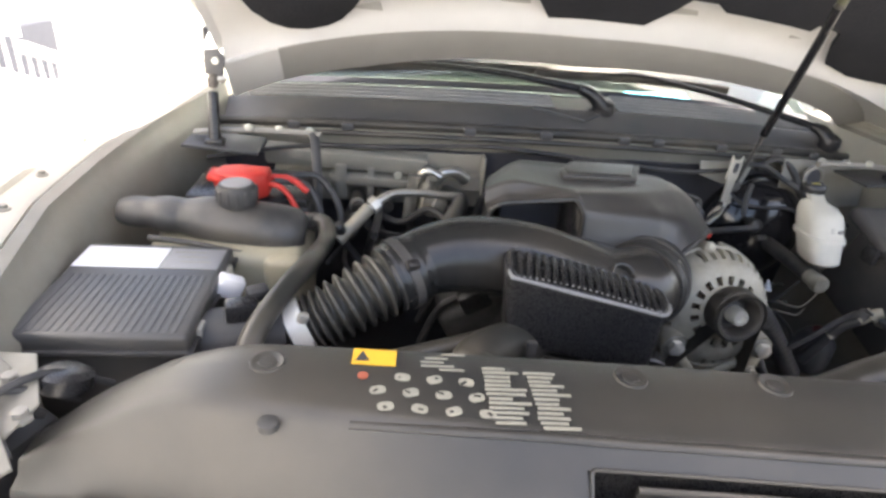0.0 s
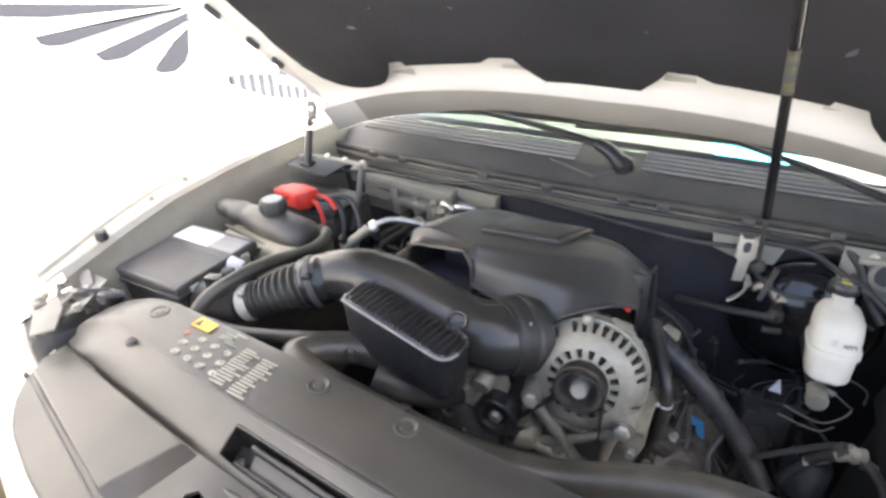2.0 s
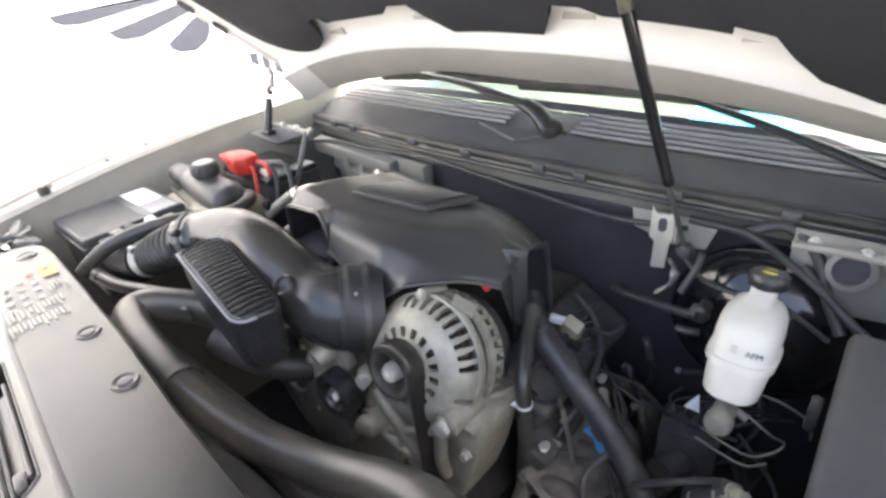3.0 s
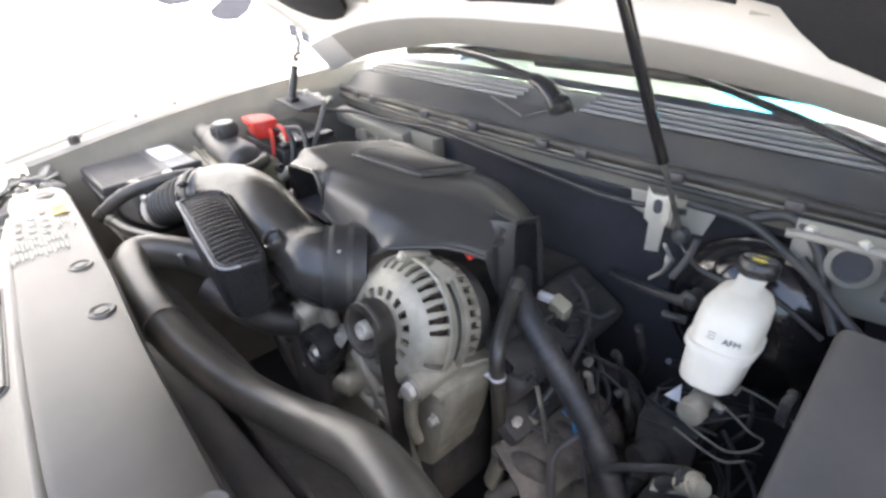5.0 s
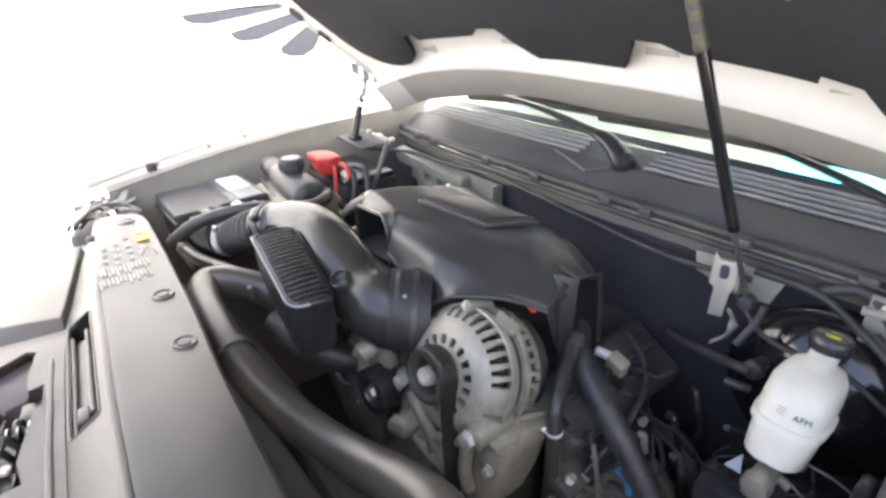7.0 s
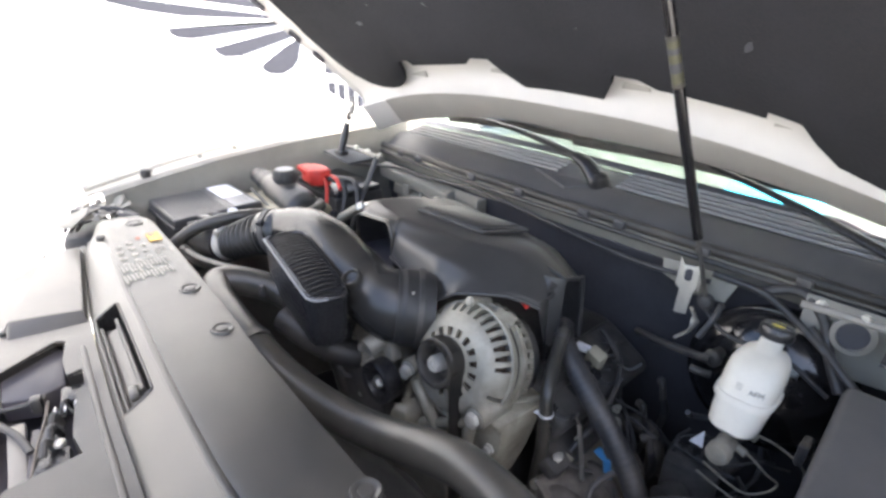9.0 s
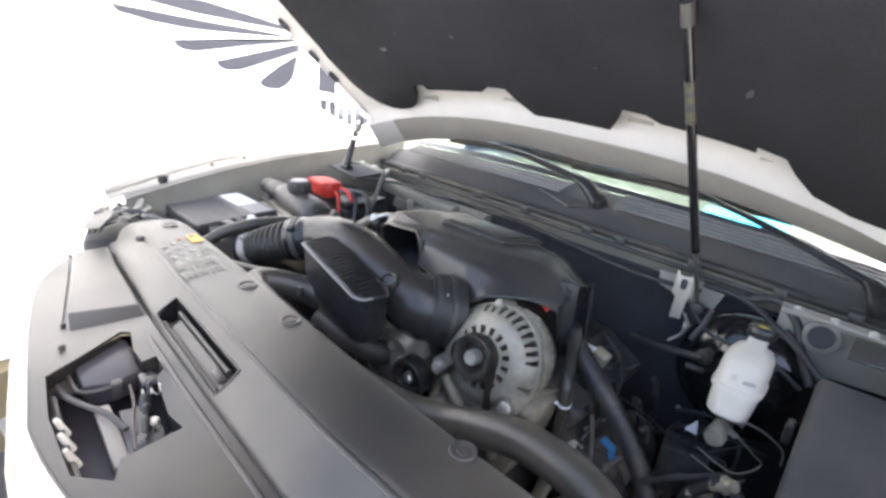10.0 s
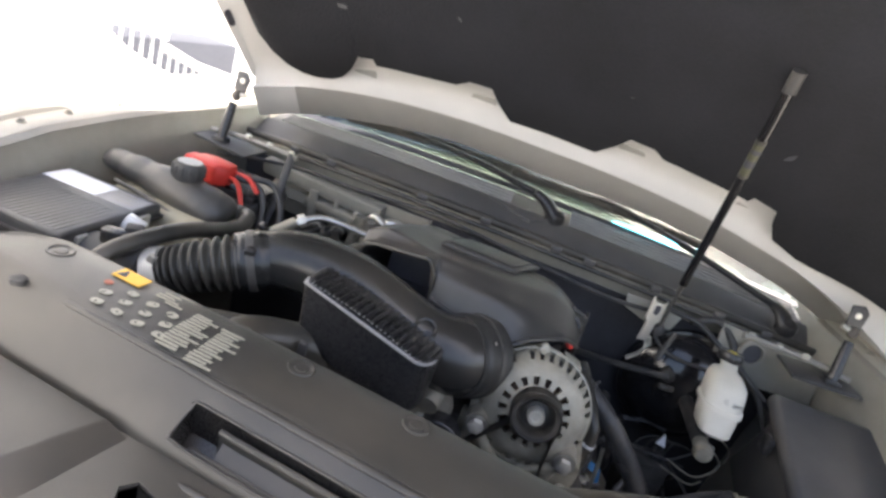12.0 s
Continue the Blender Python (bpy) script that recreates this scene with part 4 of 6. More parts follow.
# ---- air intake ----
def air_box():
    t = thing("air_filter_box", "black ribbed air filter box with a white label", "air filter box", (-0.63, 0.2, 0.85))
    c = Vector((-0.632, 0.212, 0))
    part("base", box(c.x, c.y, 0.915, 0.155, 0.18, 0.115, 0.01, seg=3), "plastic_dull", t)
    lid = part("lid", box(c.x, c.y, 0.979, 0.172, 0.195, 0.022, 0.006, seg=3), "lid", t)
    part("lid_lip", box(c.x, c.y, 0.9695, 0.18, 0.203, 0.006, 0.002), "plastic_dull", lid)
    for i in range(18):
        part("rib", box(c.x - 0.072 + i * 0.0084, c.y - 0.036, 0.9898, 0.0046, 0.11, 0.0022, 0.0007, seg=1), "lid", lid)
    part("label_plate", box(c.x - 0.034, c.y + 0.06, 0.9906, 0.096, 0.05, 0.0012, 0.0003), "label", t, "white paper label")
    part("label_plate", box(c.x + 0.048, c.y + 0.06, 0.9905, 0.066, 0.05, 0.001, 0.0003), "label_grey", t, "greyed half of the label")
    for i in range(3):
        part("label_print", box(c.x + 0.04 + 0.006 * i, c.y + 0.075 - 0.012 * i, 0.9912, 0.035, 0.003, 0.0004, 0), "flange", t, smooth=0)
    part("outlet", tube([(-0.565, 0.165, 0.942), (-0.54, 0.168, 0.944), (-0.5, 0.173, 0.948), (-0.462, 0.18, 0.952)], 0.037, 24, 4), "plastic_dull", t, "short round outlet")
    part("outlet_flange", tube([(-0.556, 0.166, 0.943), (-0.546, 0.167, 0.944)], 0.043, 24), "plastic_dull", t)
    part("sensor", box(-0.505, 0.165, 0.99, 0.034, 0.022, 0.022, 0.004, (0, 0, 14)), "plastic", t)
    part("sensor_plug", box(-0.492, 0.185, 0.999, 0.024, 0.016, 0.016, 0.004, (10, 0, 30)), "plastic_dull", t)
    part("latch", box(-0.535, 0.236, 0.975, 0.03, 0.02, 0.026, 0.004, (0, 25, 20)), "label", t, "pale plastic latch")
    for y in (0.15, 0.27):
        part("clip", box(-0.545, y, 0.965, 0.008, 0.02, 0.03, 0.002), "zinc", t)


air_box()


def intake_duct():
    t = thing("intake_duct", "black moulded intake duct with corrugated bellows", "intake duct", (-0.2, 0.25, 0.9))
    path = [(-0.438, 0.184, 0.957), (-0.408, 0.192, 0.972), (-0.366, 0.209, 0.991), (-0.326, 0.23, 1.005)]
    def fold(i, s):
        return (0.6 + 0.17 * s) * (1.0 + (0.12, 0.12, 0.02, -0.14, -0.14, 0.02)[i % 6])
    part("bellows", tube(path, 0.05, 32, 22, wave=fold), "hose", t, "corrugated rubber bellows", 70)
    part("clamp", tube([(-0.455, 0.18, 0.951), (-0.437, 0.185, 0.959)], 0.0345, 28), "clamp", t, "bright band clamp")
    part("clamp_tail", box(-0.44, 0.158, 0.985, 0.012, 0.01, 0.012, 0.003, (0, 20, 10)), "zinc", t)
    spine = [(-0.332, 0.228, 1.003), (-0.30, 0.246, 1.013), (-0.25, 0.257, 1.017), (-0.185, 0.258, 1.011), (-0.12, 0.254, 0.994), (-0.065, 0.257, 0.976), (-0.018, 0.264, 0.969), (0.012, 0.29, 0.965)]
    swell = [(0.0, 0.8), (0.1, 0.84), (0.3, 0.98), (0.5, 1.06), (0.6, 1.06), (0.71, 1.05), (0.78, 1.1), (0.87, 1.2), (1.0, 1.2)]
    part("duct", tube(spine, 0.0495, 36, 10, wave=lambda i, s: lerp_at(swell, s)), "duct", t)
    cuff = part("cuff", tube([(-0.35, 0.219, 0.997), (-0.34, 0.224, 1.0), (-0.322, 0.234, 1.0065), (-0.312, 0.24, 1.009)], 0.0425, 30, 6, wave=lambda i, s: 1.0 + 0.03 * (0.25 < s < 0.75)), "duct", t, "smooth rubber cuff")
    part("cuff_band", tube([(-0.336, 0.226, 1.002), (-0.327, 0.231, 1.005)], 0.0455, 30), "plastic_dull", cuff)
    part("cuff_lug", box(-0.322, 0.197, 1.031, 0.016, 0.012, 0.018, 0.004, (25, 0, 20)), "plastic", cuff)
    mouth = Vector((0.6, 0.78, -0.12)).normalized()
    at = lambda k: Vector((-0.002, 0.274, 0.968)) + mouth * k
    part("throttle_cuff", tube([at(-0.012), at(-0.004), at(0.012), at(0.03), at(0.046)], 0.061, 36, 4, wave=lambda i, s: 0.97 + 0.05 * (s > 0.3)), "rubber", t, "wide rubber throttle cuff", 50)
    part("throttle_clamp", tube([at(0.02), at(0.028)], 0.0645, 36), "dark", t)
    screw = part("clamp_screw", box(0.032, 0.266, 1.004, 0.012, 0.012, 0.026, 0.003, (10, 14, 10)), "zinc", t, "bright clamp screw")
    part("clamp_tail", box(0.034, 0.262, 0.975, 0.012, 0.008, 0.032, 0.003, (0, 10, 0)), "alloy", screw)
    boss = part("socket", lathe([(0.0165, -0.012), (0.0165, 0.009), (0.0145, 0.0115), (0.0125, 0.0105), (0.0115, 0.001), (0, 0.0)], 24, axis((-0.06, 0.221, 1.011), (0.1, -0.6, 0.85))), "duct", t, "moulded hollow socket")
    # dark floor paints the shade down in the socket
    part("socket_floor", lathe([(0.0112, 0.0012), (0, 0.0022)], 16, axis((-0.06, 0.221, 1.011), (0.1, -0.6, 0.85))), "ink", boss)
    # resonator: a lid tapering to a tip, cross ribs on its wider end, a raised rim along the front
    tip, corner = Vector((-0.221, 0.153, 1.044)), Vector((-0.034, 0.128, 1.008))
    along = (corner - tip).normalized()
    side = Vector((0.05, 0.95, 0.07))
    side = (side - along * side.dot(along)).normalized()
    out = along.cross(side).normalized()
    L = (corner - tip).length
    ring = rounded_corners([(0, 0, 0.012), (L, 0, 0.028), (L + 0.006, 0.064, 0.02), (-0.004, 0.072, 0.034)], 7)
    cu, cv = L * 0.5, 0.035
    def lid(u, v, k, h):
        u, v = cu + (u - cu) * (1 - (1 - k) * 0.5), cv + (v - cv) * k
        crown = 0.007 * (1 - (2 * (u - cu) / L) ** 2) + 0.004 * (1 - ((v - cv) / 0.035) ** 2)
        return tip + along * u + side * v + out * (h + crown)
    bm = bmesh.new()
    rings = []
    for k, h in ((0.8, -0.088), (0.9, -0.078), (0.95, -0.04), (0.98, -0.012), (1.0, -0.006), (1.0, -0.001), (0.97, 0.002), (0.92, 0.003), (0.87, 0.0), (0.83, -0.0035), (0.5, -0.0035), (0.2, -0.003)):
        rings.append([bm.verts.new(lid(u, v, k, h) if h > -0.03 else lid(u, v, k, 0) + Vector((0, 0, h))) for u, v in ring])
    n = len(ring)
    for p, q in zip(rings, rings[1:]):
        for i in range(n):
            bm.faces.new((p[i], p[(i + 1) % n], q[(i + 1) % n], q[i]))
    bm.faces.new(rings[0][::-1])
    bm.faces.new(rings[-1])
    body = part("resonator", bm, "plastic", t, "", 45)
    for i in range(18):
        u = L * 0.06 + i * L * 0.89 / 17
        pts = [lid(u + 0.06 * v, v, 1, -0.0004) for v in (0.0085, 0.02, 0.03, 0.045, 0.06)]
        part("resonator_rib", tube(pts, 0.0029, 6, 2, flat=0.8), "plastic", body, smooth=60)
    front = [p for p in ring if p[1] < 0.028]
    front.sort(key=lambda p: p[0] + (p[1] if p[0] > cu else -p[1]))
    # pale lines and dots paint the highlight along the lid's front edge
    part("rim", tube([lid(u, v, 0.985, 0.0012) for u, v in front], 0.0022, 8, 2), "rib", body, "rim with a painted pale highlight")
    part("inner_rim", tube([lid(u, v, 0.84, -0.0015) for u, v in front], 0.0012, 8, 2), "rib", body, "fine inner rim")
    for k in range(26):
        u = L * 0.05 + k * L * 0.88 / 25
        part("rim_glint", box(*lid(u, 0.0048, 1, 0.0022), 0.0026, 0.0018, 0.0016, 0.0004, (0, 11, -7), 1), "rib", body)
    part("clip", box(-0.19, 0.128, 0.97, 0.012, 0.008, 0.02, 0.002), "plastic_dull", t)


intake_duct()


def engine_cover():
    t = thing("engine_cover", "black moulded engine cover with a raised centre pad", "engine cover", (0.0, 0.45, 0.9))
    edge_y = lambda x: lerp_at([(-0.215, 0.338), (-0.088, 0.322), (-0.08, 0.314), (0.0, 0.304), (0.036, 0.295), (0.05, 0.3), (0.081, 0.31), (0.11, 0.335), (0.134, 0.361), (0.15, 0.384), (0.172, 0.412)], x)
    edge_z = lambda x: lerp_at([(-0.215, 1.046), (-0.19, 1.06), (-0.1, 1.074), (-0.09, 1.066), (-0.085, 1.02), (-0.04, 1.012), (0.0, 0.998), (0.025, 0.984), (0.036, 0.975), (0.05, 0.996), (0.081, 1.018), (0.11, 1.0205), (0.134, 1.018), (0.15, 1.008), (0.172, 0.99)], x)
    ridge_y_at = lambda x: lerp_at([(-0.215, 0.35), (-0.088, 0.334), (-0.08, 0.322), (0.03, 0.323), (0.08, 0.345), (0.134, 0.367), (0.15, 0.39), (0.172, 0.418)], x)
    ridge_z_at = lambda x: lerp_at([(-0.215, 1.05), (-0.19, 1.066), (-0.09, 1.076), (-0.08, 1.052), (0.03, 1.05), (0.08, 1.04), (0.134, 1.022), (0.15, 1.012), (0.172, 0.995)], x)
    crease_y = lambda x: lerp_at([(-0.215, 0.362), (-0.088, 0.348), (-0.08, 0.347), (0.0, 0.376), (0.06, 0.402), (0.104, 0.425), (0.166, 0.455)], x)
    flat_z = lambda x: 1.068 - 0.09 * x - 3.2 * max(0.0, x - 0.08) ** 2 - 0.2 * max(0.0, x - 0.11) - 3.0 * max(0.0, -0.17 - x) ** 1.6
    taper = lambda x, y: x * (1 - 0.26 * min(1.0, max(0.0, (y - 0.36) / 0.15)) ** 1.5) if x < 0 else x
    def section(x):
        """The moulding's line from front edge to rear skirt at one x, with rolled creases."""
        e, r, c = Vector((edge_y(x), edge_z(x))), Vector((ridge_y_at(x), ridge_z_at(x))), Vector((crease_y(x), flat_z(x)))
        sag = 0.012 * max(0.0, -0.02 - x) / 0.2
        top, fall, back = Vector((0.492, flat_z(x) - 0.006 - sag)), Vector((0.522, flat_z(x) - 0.022 - sag)), Vector((0.536, 0.93))
        knots = [e, e.lerp(r, 0.5), r.lerp(e, 0.14), r.lerp(c, 0.12), r.lerp(c, 0.5), c.lerp(r, 0.12), c.lerp(top, 0.1), c.lerp(top, 0.45) + Vector((0, 0.0025)), c.lerp(top, 0.8), top, fall, back.lerp(fall, 0.6), back]
        return [(taper(x, q.y), q.y, q.z) for q in smooth_line([(0, p.x, p.y) for p in knots], 4)]
    xs = sorted(set(span(-0.215, 0.166, 60) + [-0.09, -0.088, -0.085, -0.08, 0.036, 0.095]))
    lines = [section(x) for x in xs]
    part("shell", sheet(lambda u, v: lines[u][v], range(len(xs)), range(len(lines[0])), 0.004), "shell", t, "", 60)
    part("arch_bead", tube([(x, edge_y(x) - 0.002, edge_z(x) - 0.002) for x in span(-0.08, 0.168, 40)], 0.0034, 8, 2), "shell", t)
    for name, k, low, deep in (("raised_pad", 1.0, 1.0665, 0.0085), ("pad_inset", 0.86, 1.0745, 0.0032)):
        outline = [(-0.034 + (x + 0.034) * k, 0.438 + (y - 0.438) * k) for x, y in ((-0.1, 0.388), (0.03, 0.418), (0.068, 0.494), (-0.068, 0.46), (-0.098, 0.41))]
        part(name, prism(outline, deep, Matrix.Translation((0, 0, low)) @ pose(0, 0, 0, 0, 5.1, 0), 0.0028, 3), "shell", t)
    part("right_skirt", sheet(lambda u, y: (0.158 + [0, 0.008, 0.016][u], y, [lerp_at([(0.42, 0.996), (0.455, flat_z(0.158) - 0.006), (0.503, flat_z(0.158) - 0.01), (0.53, flat_z(0.158) - 0.035)], y), 0.95, 0.86][u]), range(3), span(0.43, 0.53, 8), 0.004), "plastic", t)
    inner = [(0.148, 0.437, 1.03), (0.160, 0.437, 1.012), (0.1645, 0.435, 0.975), (0.166, 0.432, 0.915)]
    outer = [(0.171, 0.459, 1.025), (0.1725, 0.457, 1.01), (0.175, 0.452, 0.975), (0.178, 0.446, 0.912)]
    post = part("corner_post", sheet(lambda u, v: Vector(inner[u]).lerp(Vector(outer[u]), v), range(4), span(0, 1, 4), 0.003), "shell", t)
    part("post_ridge", tube([(0.12, 0.458, 1.043), (0.148, 0.455, 1.034)] + outer, 0.0026, 8), "shell", post)
    part("post_ridge", tube(inner, 0.002, 8), "shell", post)
    brow = lines[-1][:21]
    low = [Vector(p) for p in smooth_line(inner[::-1], 6)]
    def corner_at(u, v):
        a, b = Vector(brow[u]), low[min(len(low) - 1, int(u / 20 * (len(low) - 1) + 0.5))]
        return a.lerp(b, v) + Vector((0.003, -0.003, 0)) * math.sin(math.pi * v)
    part("front_corner", sheet(corner_at, range(0, 21, 2), span(0, 1, 5), 0.002), "shell", t)
    part("top_edge", tube([outer[0], (0.176, 0.485, 1.022), (0.177, 0.503, 1.018)], 0.0028, 8), "shell", t)
    part("rear_post", tube([(0.177, 0.503, 1.018), (0.18, 0.503, 0.99), (0.187, 0.5, 0.91)], 0.0035, 8, flat=0.6), "shell", t)
    part("left_skirt", sheet(lambda u, y: (taper(-0.213 - [0, 0.003, 0.003][u], y), y, [lerp_at([(0.34, 1.045), (0.5, 1.05), (0.532, 1.02)], y), 0.96, 0.92][u]), range(3), span(0.34, 0.53, 10), 0.004), "plastic", t)
    # scoop mouth above the duct; dark sheets stand in for the shade inside
    rim = [(-0.212, 0.338, 0.99), (-0.213, 0.338, 1.03)] + [(x, edge_y(x) - 0.002, edge_z(x) - 0.002) for x in span(-0.206, -0.1, 7)] + [(-0.09, 0.32, 1.06), (-0.084, 0.318, 1.045), (-0.082, 0.318, 1.012)]
    part("scoop_rim", tube(rim, 0.0036, 8, 4), "duct", t)
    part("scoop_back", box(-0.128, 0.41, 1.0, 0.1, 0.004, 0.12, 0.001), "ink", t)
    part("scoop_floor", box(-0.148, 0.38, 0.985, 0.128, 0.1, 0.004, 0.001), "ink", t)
    part("scoop_cheek", box(-0.0845, 0.362, 1.022, 0.005, 0.086, 0.07, 0.002), "plastic", t)


engine_cover()

# ---- alternator and drive belt ----
def alternator():
    c = Vector((0.1255, 0.252, 0.9405))
    t = thing("alternator", "cast aluminium alternator with slotted vents, dusty", "alternator", (0.123, 0.31, 0.86))
    way = Vector((-0.03, 1.0, -0.36)).normalized()
    to = axis(c, way)
    round_at = lambda a, r, k: c + Vector((math.cos(radians(a)), 0.36 * math.sin(radians(a)), math.sin(radians(a)))) * r + way * k
    R, N = 0.0865, 34
    def housing(name, profile, rows):
        """A turned casting with vent slots cut through the given rows, solid where a row's cells are kept."""
        cuts = (0, 0.2, 0.27, 0.34, 0.5, 0.66, 0.73, 0.8)
        angles = sorted(set([2 * math.pi * (k + f) / N for k in range(N) for f in cuts] + [2 * math.pi]))
        def skip(u, a):
            k, f = int(a / (2 * math.pi) * N), (a / (2 * math.pi) * N) % 1
            if int(u) not in rows:
                return False
            lo, keep = rows[int(u)]
            if keep == "wide":
                return lo < (k % 2 + f) / 2 < 1 - lo
            return lo < f < 1 - lo and k not in keep
        bm = sheet(lambda u, a: (profile[u][0] * math.cos(a), profile[u][0] * math.sin(a), profile[u][1]), range(len(profile)), angles, 0.0, skip)
        bmesh.ops.remove_doubles(bm, verts=bm.verts, dist=1e-5)
        bmesh.ops.recalc_face_normals(bm, faces=bm.faces)
        bmesh.ops.solidify(bm, geom=bm.faces[:], thickness=0.007)
        return part(name, moved(bm, to), "alloy", t, "", 32)
    KEEP = (5, 16, 17, 27)
    front = [(0.02, -0.002), (0.034, -0.001), (0.037, 0.001), (0.0395, 0.002), (0.044, 0.003), (0.049, 0.0035), (0.052, 0.004), (0.061, 0.0065), (0.067, 0.0095), (0.071, 0.0125), (0.0745, 0.016), (0.0815, 0.024), (0.0855, 0.032), (R - 0.0003, 0.036), (R, 0.039), (R + 0.003, 0.04), (R + 0.003, 0.05), (R - 0.003, 0.052)]
    housing("front_housing", front, {3: (0.25, "wide"), 4: (0.25, "wide"), 5: (0.25, "wide"), 10: (0.27, KEEP), 11: (0.2, KEEP), 12: (0.2, KEEP), 13: (0.2, KEEP)})
    housing("rear_housing", [(R - 0.005, 0.066), (R + 0.003, 0.067), (R + 0.003, 0.075), (R, 0.077), (R, 0.096), (R - 0.004, 0.103), (R - 0.02, 0.109), (R - 0.03, 0.11)], {3: (0.2, ()), 4: (0.2, ())})
    part("core", lathe([(0.03, 0.014), (0.045, 0.016), (0.056, 0.024), (0.064, 0.034), (R - 0.014, 0.044), (R - 0.014, 0.106), (0, 0.107)], 40, to), "copper", t, "dark copper windings")
    part("stator", lathe([(R - 0.009, 0.048), (R - 0.006, 0.05), (R - 0.006, 0.069), (R - 0.009, 0.071)], 48, to), "dark", t, "dark laminated stator ring")
    part("rear_cap", lathe([(R - 0.01, 0.106), (R - 0.01, 0.128), (R - 0.017, 0.138), (0.05, 0.143), (0.0, 0.145)], 36, to), "plastic_dull", t, "black rear cap")
    for i in range(2):
        part("cap_print", box(*(to @ Vector((R - 0.0095, 0.022 - 0.012 * i, 0.118))), 0.0012, 0.004, 0.007, 0, (14, 0, 0)), "print", t, smooth=0)
    for a in (197, 318, 100):
        low, high = round_at(a, R - 0.003, 0.03), round_at(a, R - 0.003, 0.076)
        ear = part("bolt_ear", rod(low, high, 0.0085), "alloy", t)
        part("through_bolt", lathe([(0.006, 0), (0.006, 0.003), (0.004, 0.004), (0, 0.004)], 8, axis(low, -way)), "alloy", ear)
    for a, w in ((-48, 0.04), (66, 0.034)):
        part("web_pad", box(*round_at(a, R - 0.001, 0.059), 0.008, 0.022, w, 0.003, (18, -a, 0)), "alloy", t)
    wheel = axis(c - way * 0.031 + Vector((0, 0.98, -0.196)) * 0.031, (0, 1.0, -0.2))
    pulley = part("pulley", lathe([(0.012, -0.006), (0.0235, -0.006), (0.026, -0.026), (0.0285, -0.030), (0.033, -0.031), (0.0365, -0.027), (0.0365, -0.002), (0.03, 0.0), (0, 0.001)], 40, wheel), "rubber", t, "dark grooved pulley")
    part("hub_disc", lathe([(0.0175, -0.006), (0.0175, -0.01), (0.013, -0.012), (0, -0.012)], 24, wheel), "dark", pulley)
    part("hub_nut", lathe([(0.0125, -0.008), (0.0125, -0.026), (0.0105, -0.031), (0.006, -0.031), (0.0055, -0.027), (0, -0.027)], 16, wheel), "zinc", pulley)
    for x, y, z in ((0.056, 0.24, 0.893), (0.193, 0.245, 0.886)):
        lug = part("mount_lug", tube([(x, y, z), (x, y + 0.004, z), (x, y + 0.05, z), (x, y + 0.06, z)], 0.018, 18, 2), "alloy", t)
        part("bolt_washer", lathe([(0.0155, 0), (0.0155, 0.003), (0.012, 0.004), (0, 0.004)], 18, axis((x, y + 0.001, z), (0, -1, 0))), "steel", lug)
        part("bolt_head", lathe([(0.0115, 0.003), (0.0115, 0.012), (0.009, 0.0135), (0, 0.0135)], 6, axis((x, y + 0.001, z), (0, -1, 0))), "zinc", lug)
    part("web", tube([(0.056, 0.265, 0.893), (0.072, 0.262, 0.868), (0.1, 0.262, 0.852), (0.14, 0.262, 0.85), (0.175, 0.264, 0.866), (0.193, 0.27, 0.886)], 0.012, 10, flat=0.8), "alloy", t)
    part("terminal", box(0.15, 0.39, 1.0, 0.022, 0.01, 0.008, 0.003, (0, 38, 0)), "red", t, "red terminal boot")
    b = thing("alternator_bracket", "cast alternator bracket with ribs, oily and dusty", "bracket", (0.16, 0.3, 0.7))
    outline = [(0.150, 0.876), (0.185, 0.888), (0.224, 0.874), (0.226, 0.845), (0.212, 0.79), (0.188, 0.72), (0.15, 0.70), (0.158, 0.76), (0.168, 0.83)]
    part("block", prism(outline, 0.085, Matrix.Translation((0, 0.352, 0)) @ pose(0, 0, 0, 90, 0, 0), 0.006, 2), "cast", b)
    part("shelf", prism([(0.146, 0.262), (0.222, 0.262), (0.23, 0.365), (0.19, 0.372), (0.156, 0.31)], 0.009, Matrix.Translation((0, 0, 0.868)), 0.003), "cast", b)
    part("shelf_rib", tube([(0.16, 0.27, 0.881), (0.196, 0.31, 0.881), (0.222, 0.358, 0.881)], 0.004, 8, 2), "cast", b)
    part("column", tube([(0.186, 0.254, 0.88), (0.176, 0.252, 0.845), (0.170, 0.254, 0.80), (0.168, 0.262, 0.765)], 0.0095, 12), "cast", b)
    part("web_plate", prism([(0.03, 0.885), (0.075, 0.862), (0.13, 0.848), (0.16, 0.86), (0.165, 0.74), (0.07, 0.72), (0.03, 0.80)], 0.016, Matrix.Translation((0, 0.292, 0)) @ pose(0, 0, 0, 90, 0, 0), 0.004), "cast", b)
    for pts, r in (([(0.056, 0.25, 0.884), (0.082, 0.246, 0.856), (0.11, 0.248, 0.822), (0.135, 0.25, 0.785)], 0.0105), ([(0.19, 0.252, 0.874), (0.135, 0.248, 0.838), (0.075, 0.252, 0.80)], 0.008), ([(0.054, 0.252, 0.882), (0.043, 0.252, 0.84), (0.034, 0.252, 0.79)], 0.010), ([(0.03, 0.252, 0.80), (0.085, 0.25, 0.786), (0.15, 0.252, 0.78)], 0.011), ([(0.108, 0.25, 0.826), (0.1, 0.25, 0.785), (0.085, 0.252, 0.73)], 0.009)):
        part("rib", tube(pts, r, 10), "cast", b)
    part("boss", tube([(0.05, 0.232, 0.812), (0.052, 0.236, 0.812), (0.055, 0.28, 0.812)], 0.02, 14, 2), "cast", b)
